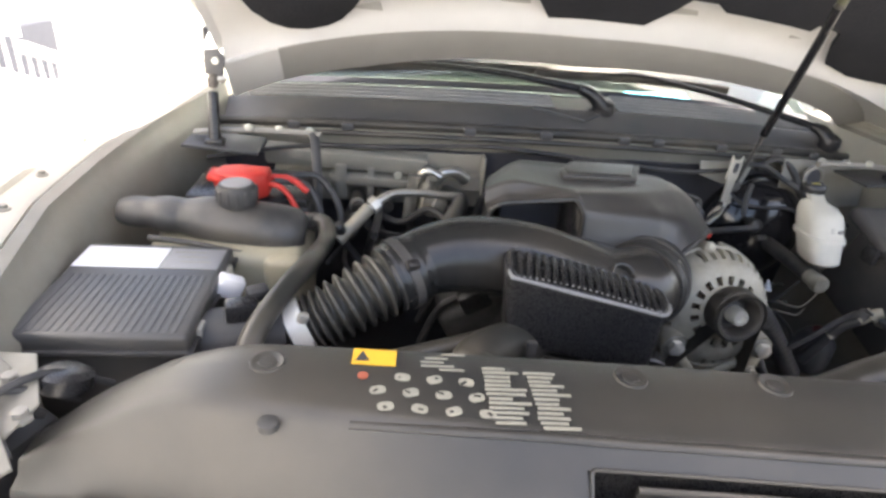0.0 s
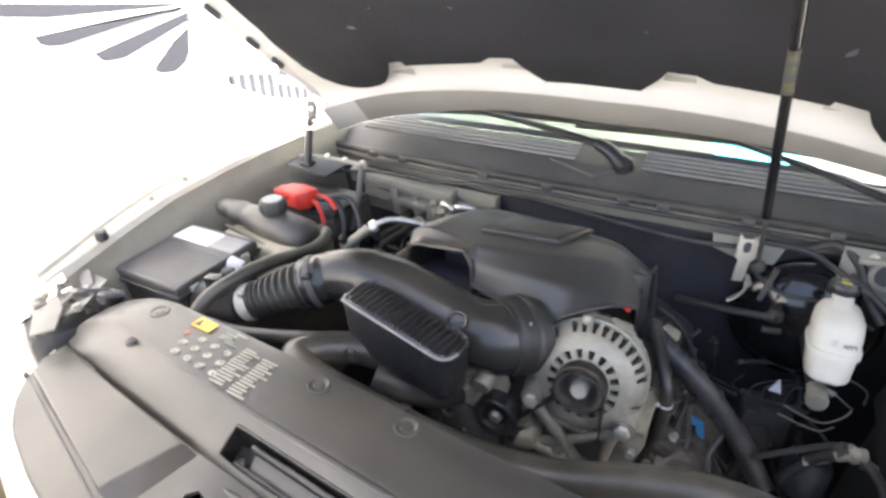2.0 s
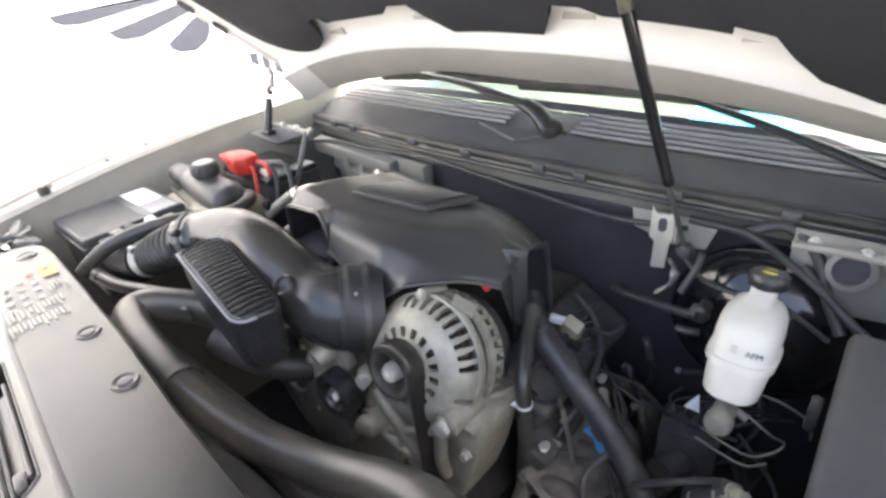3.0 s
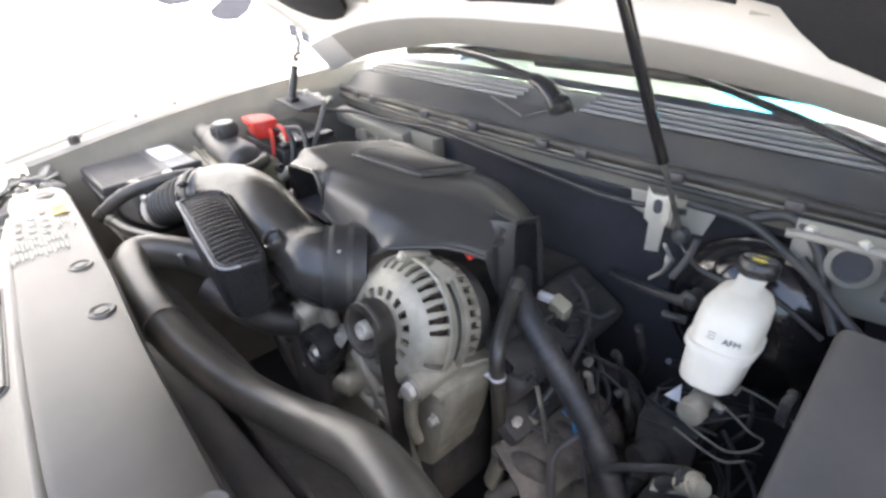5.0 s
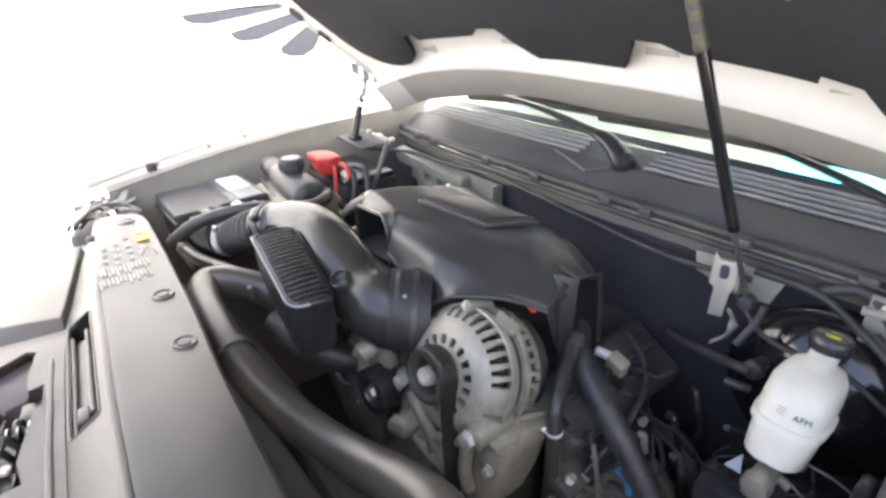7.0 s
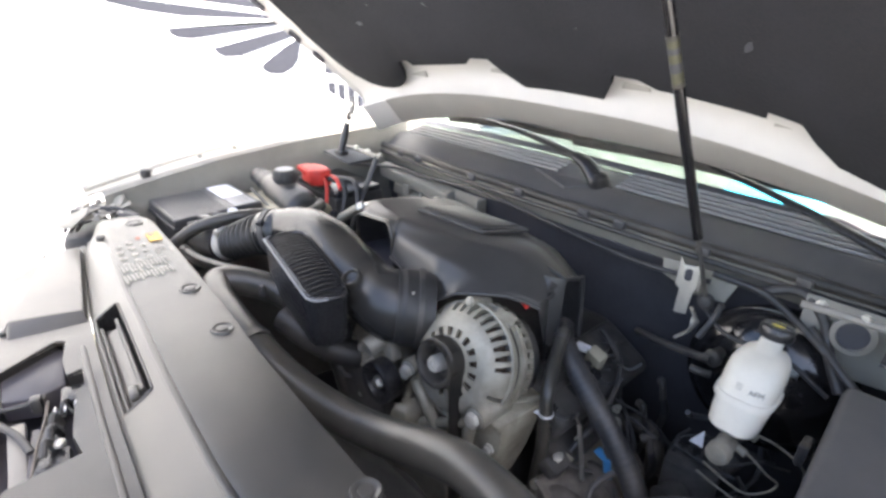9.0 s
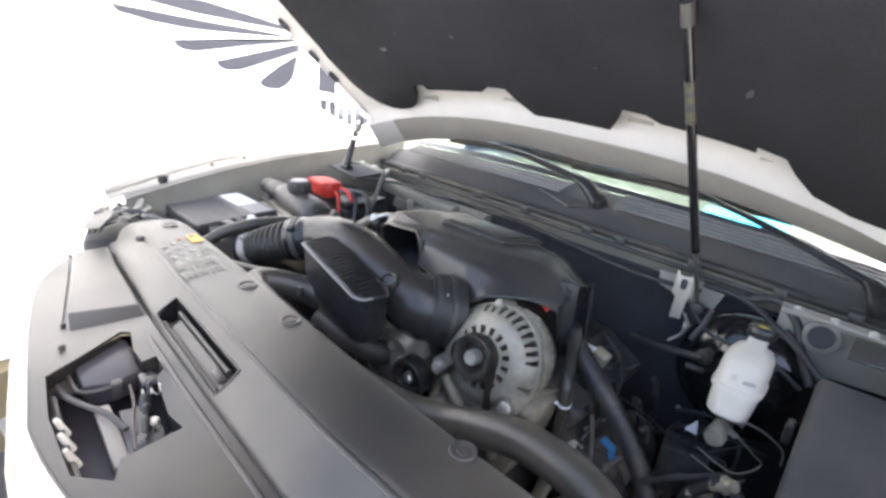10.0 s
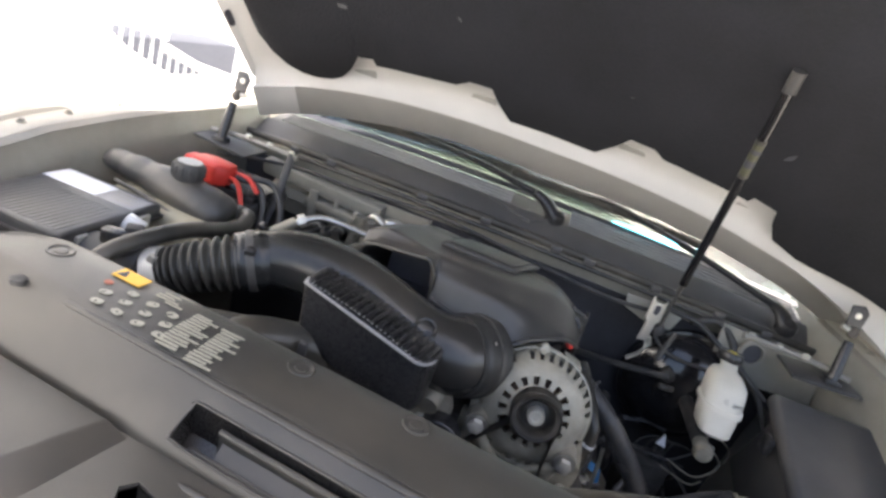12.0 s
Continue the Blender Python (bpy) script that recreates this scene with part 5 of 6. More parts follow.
    part("pump_body", lathe([(0.0, 0), (0.05, 0.005), (0.055, 0.03), (0.055, 0.08), (0.0, 0.09)], 24, axis((0.07, 0.265, 0.76), (0, 1, 0))), "cast", b)
    for x, z in ((0.208, 0.83), (0.1, 0.8)):
        part("bolt", lathe([(0.009, 0), (0.009, 0.003), (0.0065, 0.004), (0.0065, 0.01), (0, 0.01)], 6, axis((x, 0.264, z), (0, -1, 0))), "zinc", b)


alternator()


def belt_drive():
    t = thing("drive_belt", "worn black ribbed serpentine belt", "belt", (0.1, 0.227, 0.7))
    y0, y1 = 0.223, 0.249
    def strip(line, name="run"):
        line = smooth_line(line, 5)
        bm = bmesh.new()
        rows = [[bm.verts.new((p[0], yy, p[2])) for yy in (y0, y1)] for p in line]
        for a, b in zip(rows, rows[1:]):
            bm.faces.new((a[0], a[1], b[1], b[0]))
        bmesh.ops.solidify(bm, geom=bm.faces[:], thickness=0.004)
        part(name, bm, "rubber", t)
    arc = [(0.1265 + 0.037 * math.cos(a), 0, 0.948 + 0.037 * math.sin(a)) for a in span(-0.25, math.pi + 0.6, 12)]
    strip([(0.175, 0, 0.60), (0.168, 0, 0.75), (0.162, 0, 0.90)] + arc + [(0.065, 0, 0.885), (0.035, 0, 0.845)])
    p = thing("idler_pulley", "dark idler pulley with a bright centre bolt", "pulley", (0.007, 0.22, 0.82))
    wheel = part("wheel", lathe([(0.01, 0.0), (0.02, -0.002), (0.024, -0.012), (0.034, -0.014), (0.036, -0.012), (0.036, 0.014), (0.03, 0.016), (0, 0.016)], 32, axis((0.008, 0.222, 0.856), (0, 1, 0))), "plastic", p)
    part("centre_bolt", lathe([(0.012, -0.004), (0.012, -0.008), (0.008, -0.014), (0, -0.014)], 6, axis((0.008, 0.222, 0.856), (0, 1, 0))), "steel", wheel)
    w = thing("water_pump", "cast thermostat housing and water pump below the duct", "water pump", (-0.05, 0.28, 0.8))
    part("housing", lathe([(0.0, 0), (0.05, 0.0), (0.06, 0.03), (0.06, 0.09), (0, 0.1)], 24, axis((-0.055, 0.25, 0.83), (0, 1, 0))), "alloy", w)
    part("outlet", tube([(-0.06, 0.26, 0.85), (-0.08, 0.21, 0.87), (-0.12, 0.17, 0.9), (-0.17, 0.15, 0.92)], 0.024, 14), "rubber", w)
    part("boss", box(-0.04, 0.25, 0.885, 0.035, 0.03, 0.03, 0.006, (0, 10, 0)), "cast", w)
    part("pulley_wheel", lathe([(0.0, 0), (0.06, 0.0), (0.068, 0.004), (0.068, 0.028), (0.0, 0.03)], 36, axis((-0.05, 0.215, 0.78), (0, 1, 0))), "dark", w)


belt_drive()

# ---- hoses ----
def hose(name, label, points, r, mat="hose", n=16, group="", per=6, wave=None):
    t = thing(name, label, "hose", points[0], group)
    part("hose", tube(points, r, n, per, wave), mat, t)
    for a, b in ((points[0], points[1]), (points[-1], points[-2])):
        a, d = Vector(a), (Vector(b) - Vector(a)).normalized()
        part("clamp", tube([a + d * 0.012, a + d * 0.019], r * 1.12, n), "dark", t)
    return t


h = thing("radiator_hose", "satin black upper radiator hose with a moulded bend", "hose", (0, 0.08, 0.92))
part("hose", tube([(-0.15, 0.19, 0.925), (-0.2, 0.16, 0.955), (-0.25, 0.115, 0.97), (-0.258, 0.082, 0.972), (-0.2, 0.062, 0.97), (-0.06, 0.054, 0.957), (0.03, 0.07, 0.93), (0.11, 0.092, 0.917), (0.18, 0.107, 0.925), (0.24, 0.113, 0.946), (0.31, 0.112, 0.968), (0.4, 0.095, 0.975), (0.47, 0.065, 0.95)], 0.0248, 24, 8), "hose", h)
part("joint_band", tube([(-0.072, 0.0545, 0.9585), (-0.06, 0.0545, 0.957)], 0.0278, 20), "rubber", h)

l = thing("wiring_loom", "thick taped corrugated wiring loom", "wiring loom", (0.3, 0.42, 0.75))
part("conduit", tube([(0.165, 0.48, 0.93), (0.2, 0.44, 0.925), (0.262, 0.415, 0.89), (0.312, 0.41, 0.845), (0.36, 0.405, 0.79), (0.41, 0.39, 0.72)], 0.017, 16, 24, wave=lambda i, s: 1.0 + (0.06 if i % 3 == 0 else 0)), "cable", l, "", 60)
for k in (0.3, 0.55, 0.75):
    p0 = Vector((0.2, 0.43, 0.945)).lerp(Vector((0.36, 0.405, 0.79)), k)
    part("tape_band", tube([p0, p0 + Vector((0.012, -0.002, -0.0115))], 0.0185, 16), "plastic_dull", l)
hose("heater_hose", "black heater hose with a white cable tie", [(0.195, 0.44, 0.95), (0.214, 0.395, 0.93), (0.234, 0.354, 0.9), (0.24, 0.348, 0.865), (0.238, 0.352, 0.80), (0.227, 0.364, 0.74), (0.215, 0.37, 0.62)], 0.0105, "hose")
solo("cable_tie", join(tube([(0.24, 0.3478, 0.8695), (0.24, 0.348, 0.8655)], 0.0114, 14), box(0.223, 0.34, 0.868, 0.02, 0.006, 0.006, 0.002)), "label", "white plastic cable tie round the heater hose", "cable tie")
hose("coolant_hose", "black overflow hose looping from the coolant tank", [(-0.468, 0.408, 0.985), (-0.438, 0.392, 0.988), (-0.432, 0.355, 0.982), (-0.438, 0.305, 0.988), (-0.444, 0.245, 1.003), (-0.465, 0.185, 1.0), (-0.485, 0.13, 0.985), (-0.495, 0.085, 0.955)], 0.0125)
hose("coolant_hose", "thin black hose running under the bellows", [(-0.47, 0.1, 0.955), (-0.4, 0.11, 0.952), (-0.3, 0.135, 0.96), (-0.22, 0.16, 0.965), (-0.17, 0.2, 0.95)], 0.011)
hose("heater_hose", "black heater hose bending to the firewall", [(-0.29, 0.33, 0.955), (-0.25, 0.42, 0.985), (-0.225, 0.5, 0.985), (-0.23, 0.6, 0.96), (-0.24, 0.68, 0.94)], 0.014)

# ---- coolant tank, battery lead ----
def coolant_tank():
    t = thing("coolant_tank", "dusty coolant tank with a dark upper shell and cap", "coolant tank", (-0.59, 0.38, 0.8))
    part("lower_tank", box(-0.56, 0.375, 0.915, 0.21, 0.135, 0.13, 0.02, seg=3), "tank", t, "yellowed translucent lower tank")
    part("tank_foot", box(-0.485, 0.315, 0.93, 0.05, 0.03, 0.09, 0.01, seg=3), "tank", t)
    girth = [(0.0, 0.5), (0.05, 0.62), (0.12, 0.66), (0.17, 0.62), (0.23, 0.74), (0.3, 0.76), (0.35, 0.72), (0.45, 0.92), (0.6, 1.02), (0.78, 1.14), (0.9, 1.1), (0.97, 0.92), (1.0, 0.6)]
    shell = part("upper_shell", tube([(-0.705, 0.376, 1.004), (-0.66, 0.372, 1.004), (-0.61, 0.37, 1.001), (-0.55, 0.37, 0.994), (-0.5, 0.372, 0.984), (-0.462, 0.374, 0.978)], 0.038, 28, 9, flat=0.85, wave=lambda i, s: lerp_at(girth, s)), "tank_shell", t, "dusty dark upper shell")
    part("seam", tube([(-0.66, 0.336, 0.985), (-0.6, 0.328, 0.982), (-0.52, 0.32, 0.972), (-0.455, 0.335, 0.966)], 0.004, 8), "tank_shell", shell)
    cap = part("cap", lathe([(0.02, -0.008), (0.026, 0.0), (0.0265, 0.003), (0.026, 0.02), (0.023, 0.026), (0.0, 0.027)], 28, Matrix.Translation((-0.552, 0.372, 1.026))), "plastic_dull", t, "knurled dark cap")
    for k in range(14):
        a = k * math.pi / 7
        part("knurl", box(-0.552 + 0.026 * math.cos(a), 0.372 + 0.026 * math.sin(a), 1.038, 0.004, 0.004, 0.018, 0.001, (0, 0, 360 / 14 * k), 1), "plastic_dull", cap)
    part("cap_print", lathe([(0.02, 0), (0.02, 0.0006), (0, 0.0006)], 24, Matrix.Translation((-0.552, 0.372, 1.0531))), "label_grey", cap, "worn pale cap print")
    part("nipple", rod((-0.485, 0.4, 0.985), (-0.462, 0.41, 0.985), 0.009), "zinc", t)


coolant_tank()


def battery_lead():
    t = thing("battery_terminal_cover", "red plastic positive terminal cover with red leads", "terminal cover", (-0.56, 0.465, 0.98))
    part("cover", prism([(-0.04, -0.022), (0.02, -0.028), (0.038, -0.01), (0.036, 0.022), (-0.01, 0.026), (-0.038, 0.016)], 0.04, pose(-0.562, 0.462, 1.0, 0, 0, -4), 0.006), "red", t)
    part("hinge_flap", box(-0.59, 0.452, 1.03, 0.04, 0.035, 0.012, 0.004, (0, 14, 0)), "red", t)
    part("red_lead", tube([(-0.53, 0.46, 1.02), (-0.505, 0.452, 1.015), (-0.485, 0.44, 0.99), (-0.478, 0.43, 0.96)], 0.0045, 10), "red", t)
    part("red_lead", tube([(-0.53, 0.475, 1.025), (-0.495, 0.475, 1.022), (-0.47, 0.468, 1.005)], 0.005, 10), "red", t)
    b = thing("battery", "black battery under its red terminal cover", "battery", (-0.56, 0.5, 0.8))
    part("case", box(-0.56, 0.52, 0.90, 0.19, 0.14, 0.17, 0.008), "plastic_dull", b)
    part("top", box(-0.56, 0.52, 0.99, 0.18, 0.13, 0.014, 0.004), "plastic", b)


battery_lead()
for k, pts in enumerate(([(-0.52, 0.47, 1.02), (-0.48, 0.48, 1.015), (-0.455, 0.47, 0.985), (-0.445, 0.45, 0.94)], [(-0.51, 0.485, 1.02), (-0.46, 0.5, 1.02), (-0.425, 0.485, 0.98), (-0.415, 0.46, 0.93)])):
    solo("battery_cable", tube(pts, 0.006, 10), "cable", "black battery cable dropping behind the duct", "cable", "battery cables")
solo("brace_bar", tube([(-0.472, 0.578, 1.066), (-0.468, 0.565, 1.05), (-0.462, 0.535, 1.0), (-0.459, 0.50, 0.94)], 0.008, 10, flat=0.5), "plastic_dull", "dark flat brace bar from the hinge to the inner wing", "brace")

# ---- brake booster and reservoir ----
def brakes():
    b = thing("brake_booster", "large black brake booster dome on the firewall", "brake booster", (0.43, 0.66, 0.8))
    part("dome", lathe([(0.0, 0.0), (0.05, 0.004), (0.085, 0.02), (0.11, 0.045), (0.118, 0.06), (0.118, 0.09), (0.0, 0.1)], 48, axis((0.432, 0.60, 0.885), (0, 1, 0))), "gloss", b)
    part("rim", lathe([(0.116, 0), (0.122, 0.002), (0.122, 0.01), (0.116, 0.012)], 48, axis((0.432, 0.652, 0.885), (0, 1, 0))), "gloss", b)
    valve = part("check_valve", lathe([(0.009, 0.03), (0.009, 0.012), (0.0135, 0.01), (0.0135, 0.002), (0.009, -0.003), (0, -0.004)], 18, axis((0.375, 0.565, 0.935), (0.05, 1, 0))), "cover", b, "dusty vacuum check valve")
    part("valve_nipple", tube([(0.385, 0.545, 0.923), (0.372, 0.538, 0.925), (0.358, 0.536, 0.925)], 0.0055, 10), "cover", valve)
    m = thing("brake_master_cylinder", "aged alloy brake master cylinder", "master cylinder", (0.447, 0.5, 0.86))
    part("barrel", rod((0.447, 0.48, 0.879), (0.44, 0.61, 0.885), 0.014, 20), "dark", m)
    part("nose", rod((0.447, 0.45, 0.877), (0.447, 0.482, 0.879), 0.0135, 20), "alloy", m)
    part("end_plug", lathe([(0.0, -0.004), (0.014, -0.002), (0.016, 0.003), (0.016, 0.014), (0, 0.016)], 24, axis((0.447, 0.444, 0.877), (0, 1, 0))), "alloy", m)
    for y in (0.48, 0.52):
        part("port", rod((0.455, y, 0.879), (0.472, y - 0.003, 0.875), 0.0055, 10), "alloy", m)
    r = thing("brake_fluid_reservoir", "white translucent brake fluid reservoir with a black cap", "fluid reservoir", (0.447, 0.49, 0.89))
    # stacked rounded sections, leaning back towards the neck
    sect = [(0.912, 0.05, 0.052), (0.917, 0.06, 0.064), (0.935, 0.064, 0.068), (0.951, 0.066, 0.07), (0.952, 0.074, 0.079), (0.959, 0.074, 0.079), (0.960, 0.068, 0.072), (0.978, 0.069, 0.073), (0.993, 0.066, 0.07), (1.002, 0.054, 0.058), (1.006, 0.036, 0.036), (1.008, 0.029, 0.029), (1.022, 0.029, 0.029)]
    bm = bmesh.new()
    rings = []
    for z, w, d in sect:
        rings.append([bm.verts.new((0.449 + px, 0.47 + (z - 0.9) * 0.5 + max(0, z - 0.998) * 0.9 + py, z)) for px, py in rounded(w, d, min(w, d) * 0.36, 5)])
    n = len(rings[0])
    for a, c in zip(rings, rings[1:]):
        for i in range(n):
            bm.faces.new((a[i], a[(i + 1) % n], c[(i + 1) % n], c[i]))
    bm.faces.new(rings[0][::-1])
    bm.faces.new(rings[-1])
    part("bottle", bm, "res", r, "", 50)
    cap = part("cap", lathe([(0.02, 0.0), (0.022, 0.003), (0.022, 0.014), (0.019, 0.018), (0, 0.018)], 24, axis((0.449, 0.553, 1.016), (0, 0.15, 1))), "plastic", r, "black screw cap")
    part("cap_mark", lathe([(0.01, 0), (0.01, 0.0006), (0, 0.0006)], 6, axis((0.449, 0.5558, 1.0341), (0, 0.15, 1))), "yellow", cap)
    part("cap_grip", box(0.449, 0.5558, 1.0335, 0.036, 0.006, 0.006, 0.002, (-8, 0, 0)), "plastic", cap)
    txt = bpy.data.curves.new("letters", "FONT")
    txt.body, txt.size, txt.extrude, txt.align_x = "AFM", 0.0095, 0.0003, "CENTER"
    ob = new("letters", txt)
    ob.data.materials.append(M["ink"])
    ob.matrix_world = pose(0.465, 0.4685, 0.97, 64, 0, 10)
    ob.parent = r
    ob.matrix_parent_inverse = Matrix.Translation(-r.location)
    for i in range(3):
        part("print_line", box(0.444, 0.4655 + i * 0.0015, 0.973 + i * 0.003, 0.008, 0.0006, 0.0009, 0, (-26, 0, 0)), "flange", r, smooth=0)
    for k, pts in enumerate(([(0.462, 0.486, 0.876), (0.482, 0.488, 0.864), (0.5, 0.494, 0.848), (0.512, 0.51, 0.83), (0.505, 0.507, 0.812), (0.482, 0.502, 0.794), (0.455, 0.5, 0.797), (0.42, 0.498, 0.81)], [(0.47, 0.525, 0.878), (0.5, 0.53, 0.872), (0.53, 0.54, 0.85), (0.535, 0.545, 0.82)], [(0.415, 0.495, 0.792), (0.45, 0.496, 0.782), (0.48, 0.5, 0.776), (0.5, 0.51, 0.785)])):
        solo("brake_line", tube(pts, 0.0017, 8), "alloy", "thin bent steel brake line", "pipe", "brake lines")
    hose("vacuum_hose", "black vacuum hose to the brake booster", [(0.376, 0.562, 0.936), (0.345, 0.575, 0.925), (0.3, 0.602, 0.905), (0.252, 0.625, 0.889), (0.215, 0.655, 0.872)], 0.0065, "cable")


brakes()

# ---- fuse box, firewall cables ----
f = thing("fuse_box", "dark grey fuse box with a smooth lid", "fuse box", (0.62, 0.43, 0.8))
part("base", box(0.645, 0.42, 0.85, 0.18, 0.27, 0.16, 0.01, (20, 0, 3)), "plastic_dull", f)
part("lid", box(0.645, 0.42, 0.935, 0.2, 0.29, 0.03, 0.012, (20, 0, 3), 3), "cowl", f)
part("latch", box(0.532, 0.46, 0.935, 0.012, 0.03, 0.03, 0.003), "plastic", f)

for k, (pts, r) in enumerate((
    ([(0.33, 0.62, 1.045), (0.4, 0.635, 1.035), (0.45, 0.635, 1.01), (0.5, 0.62, 0.985), (0.55, 0.6, 0.95), (0.58, 0.57, 0.9)], 0.0055),
    ([(0.39, 0.645, 1.03), (0.44, 0.66, 1.045), (0.48, 0.65, 1.02), (0.5, 0.635, 0.98), (0.53, 0.61, 0.94)], 0.0075),
    ([(0.47, 0.64, 1.005), (0.52, 0.61, 0.975), (0.56, 0.6, 0.95), (0.6, 0.6, 0.93)], 0.006),
    ([(0.33, 0.62, 0.985), (0.36, 0.61, 0.965), (0.4, 0.605, 0.96), (0.46, 0.605, 0.96), (0.52, 0.605, 0.93)], 0.0035),
    ([(-0.66, 0.62, 1.0), (-0.5, 0.655, 1.02), (-0.35, 0.64, 1.03), (-0.2, 0.635, 1.042), (-0.1, 0.62, 1.045), (0.1, 0.615, 1.03), (0.22, 0.61, 1.025), (0.33, 0.62, 1.03)], 0.004),
)):
    solo("firewall_cable", tube(pts, r, 10), "cable", "black sheathed cable clipped to the firewall", "cable", "firewall cables")
solo("check_rod", tube([(0.36, 0.60, 1.01), (0.355, 0.595, 0.985), (0.345, 0.575, 0.955)], 0.005, 8), "plastic_dull", "dark bracket rod beside the booster", "rod")

# ---- engine block and dark clutter ----
def engine():
    t = thing("engine", "dark oily V8 engine block with ribbed valve covers", "engine", (0, 0.5, 0.45))
    part("block", box(0.0, 0.48, 0.72, 0.34, 0.4, 0.3, 0.03), "dark", t)
    for s in (-1, 1):
        vc = part("valve_cover", box(s * 0.2, 0.5, 0.835, 0.11, 0.26, 0.07, 0.015, (0, s * 30, 0), 3), "dark", t)
        for i in range(4 if s < 0 else 0):
            coil = part("ignition_coil", box(s * 0.205, 0.39 + i * 0.06, 0.872, 0.05, 0.045, 0.035, 0.006, (0, s * 30, 0)), "plastic", t)
            part("coil_lead", tube([(s * 0.225, 0.39 + i * 0.06, 0.87), (s * 0.26, 0.385 + i * 0.06, 0.85), (s * 0.285, 0.39 + i * 0.06, 0.78)], 0.006, 8), "cable", coil)
    part("exhaust_shield", sheet(lambda u, v: (0.245 + 0.085 * u + 0.012 * v, 0.335 + 0.17 * v - 0.02 * u, 0.745 - 0.05 * u * u - 0.012 * math.cos(9 * v) * u + 0.01 * v), span(0, 1, 8), span(0, 1, 12), 0.003), "shield", t, "crumpled grey-brown heat shield")
    part("front_cover", lathe([(0.0, 0), (0.1, 0.0), (0.12, 0.03), (0.12, 0.1), (0, 0.11)], 28, axis((0.03, 0.26, 0.66), (0, 1, 0))), "alloy", t)
    part("crank_pulley", lathe([(0.02, 0), (0.05, 0.0), (0.085, -0.01), (0.095, -0.012), (0.095, 0.03), (0, 0.032)], 40, axis((0.06, 0.21, 0.58), (0, 1, 0))), "dark", t)


engine()
# added sheet; its dark felt colour stands in for shade deep below
solo("dark_bay_floor", box(0, 0.45, 0.32, 1.9, 1.5, 0.02, 0.004), "pad", "added dark sheet closing the bay, shade put into its colour", "undertray")
rad = thing("radiator", "black radiator behind the front panel", "radiator", (0, 0.02, 0.35))
part("core", box(0, 0.0, 0.65, 1.0, 0.04, 0.5, 0.006), "dark", rad)
for sx in (-0.53, 0.53):
    part("end_tank", box(sx, 0.0, 0.65, 0.06, 0.055, 0.55, 0.012), "plastic_dull", rad)
part("shroud_frame", box(0, 0.05, 0.6, 1.0, 0.05, 0.5, 0.01), "plastic_dull", rad)
s = thing("fan_shroud", "black plastic fan shroud behind the radiator", "fan shroud", (0, 0.12, 0.7))
part("top_plate", sheet(lambda x, v: (x, 0.085 + 0.07 * v, 0.86 - 0.06 * v - 0.03 * x * x), span(-0.55, 0.5, 20), span(0, 1, 5), 0.006), "dark", s)
part("ring", lathe([(0.19, 0), (0.195, 0.0), (0.2, 0.045), (0.185, 0.045)], 40, axis((-0.1, 0.1, 0.6), (0, 1, 0))), "plastic_dull", s)
for sx in (-0.3, 0.25):
    part("foot", box(sx, 0.12, 0.57, 0.04, 0.04, 0.48, 0.004), "plastic_dull", s)
for k in range(7):
    a = k * 2 * math.pi / 7
    part("blade", box(-0.1 + 0.1 * math.cos(a), 0.13, 0.6 + 0.1 * math.sin(a), 0.15, 0.012, 0.06, 0.004, (25, math.degrees(-a), 0)), "plastic", s)
part_x = thing("fuel_rail_connector", "pale plastic wiring connector on the engine", "connector", (0.217, 0.512, 0.86))
part("body", box(0.217, 0.51, 0.875, 0.03, 0.022, 0.05, 0.004, (20, 20, 0)), "tank", part_x)
part("tab", box(0.205, 0.5, 0.895, 0.036, 0.012, 0.012, 0.003, (0, 10, 20)), "label", part_x)
solo("wiring_connector", prism([(-0.011, -0.008), (0.009, -0.013), (0.007, 0.012)], 0.006, pose(0.4, 0.515, 0.832, 60, 0, 20), 0.001), "label", "small white wiring connector by the master cylinder", "connector")
BT = (0.294, 0.442, 0.765)
solo("blue_tag", join(box(BT[0], BT[1], BT[2], 0.028, 0.004, 0.016, 0.002, (0, 30, 10)), box(BT[0] + 0.012, BT[1] - 0.001, BT[2] - 0.02, 0.013, 0.004, 0.034, 0.002, (0, -12, 10))), "blue", "bright blue plastic tag among the looms", "tag")


def clutter():
    rnd = random.Random(11)
    for k in range(26):
        x, y, z = rnd.uniform(0.22, 0.5), rnd.uniform(0.36, 0.6), rnd.uniform(0.62, 0.82)
        pts = [(x, y, z)]
        for i in range(3):
            x, y, z = x + rnd.uniform(-0.07, 0.07), y + rnd.uniform(-0.06, 0.06), z + rnd.uniform(-0.07, 0.05)
            pts.append((x, y, z))
        solo("engine_cable", tube(pts, rnd.uniform(0.002, 0.0055), 8), rnd.choice(["cable", "cable", "rubber", "plastic_dull"]), "black engine cable in the shaded bay", "cable", "engine cables")
    for k in range(14):
        x, y, z = rnd.uniform(-0.42, -0.2), rnd.uniform(0.46, 0.62), rnd.uniform(0.85, 0.96)
        pts = [(x + 0.01, 0.7, z - 0.02), (x, y, z)]
        for i in range(3):
            x, y, z = x + rnd.uniform(-0.06, 0.06), y + rnd.uniform(-0.05, 0.05), z + rnd.uniform(-0.05, 0.04)
            pts.append((x, y, z))
        solo("engine_cable", tube(pts, rnd.uniform(0.003, 0.007), 8), "cable", "black engine cable in the shaded bay", "cable", "engine cables")


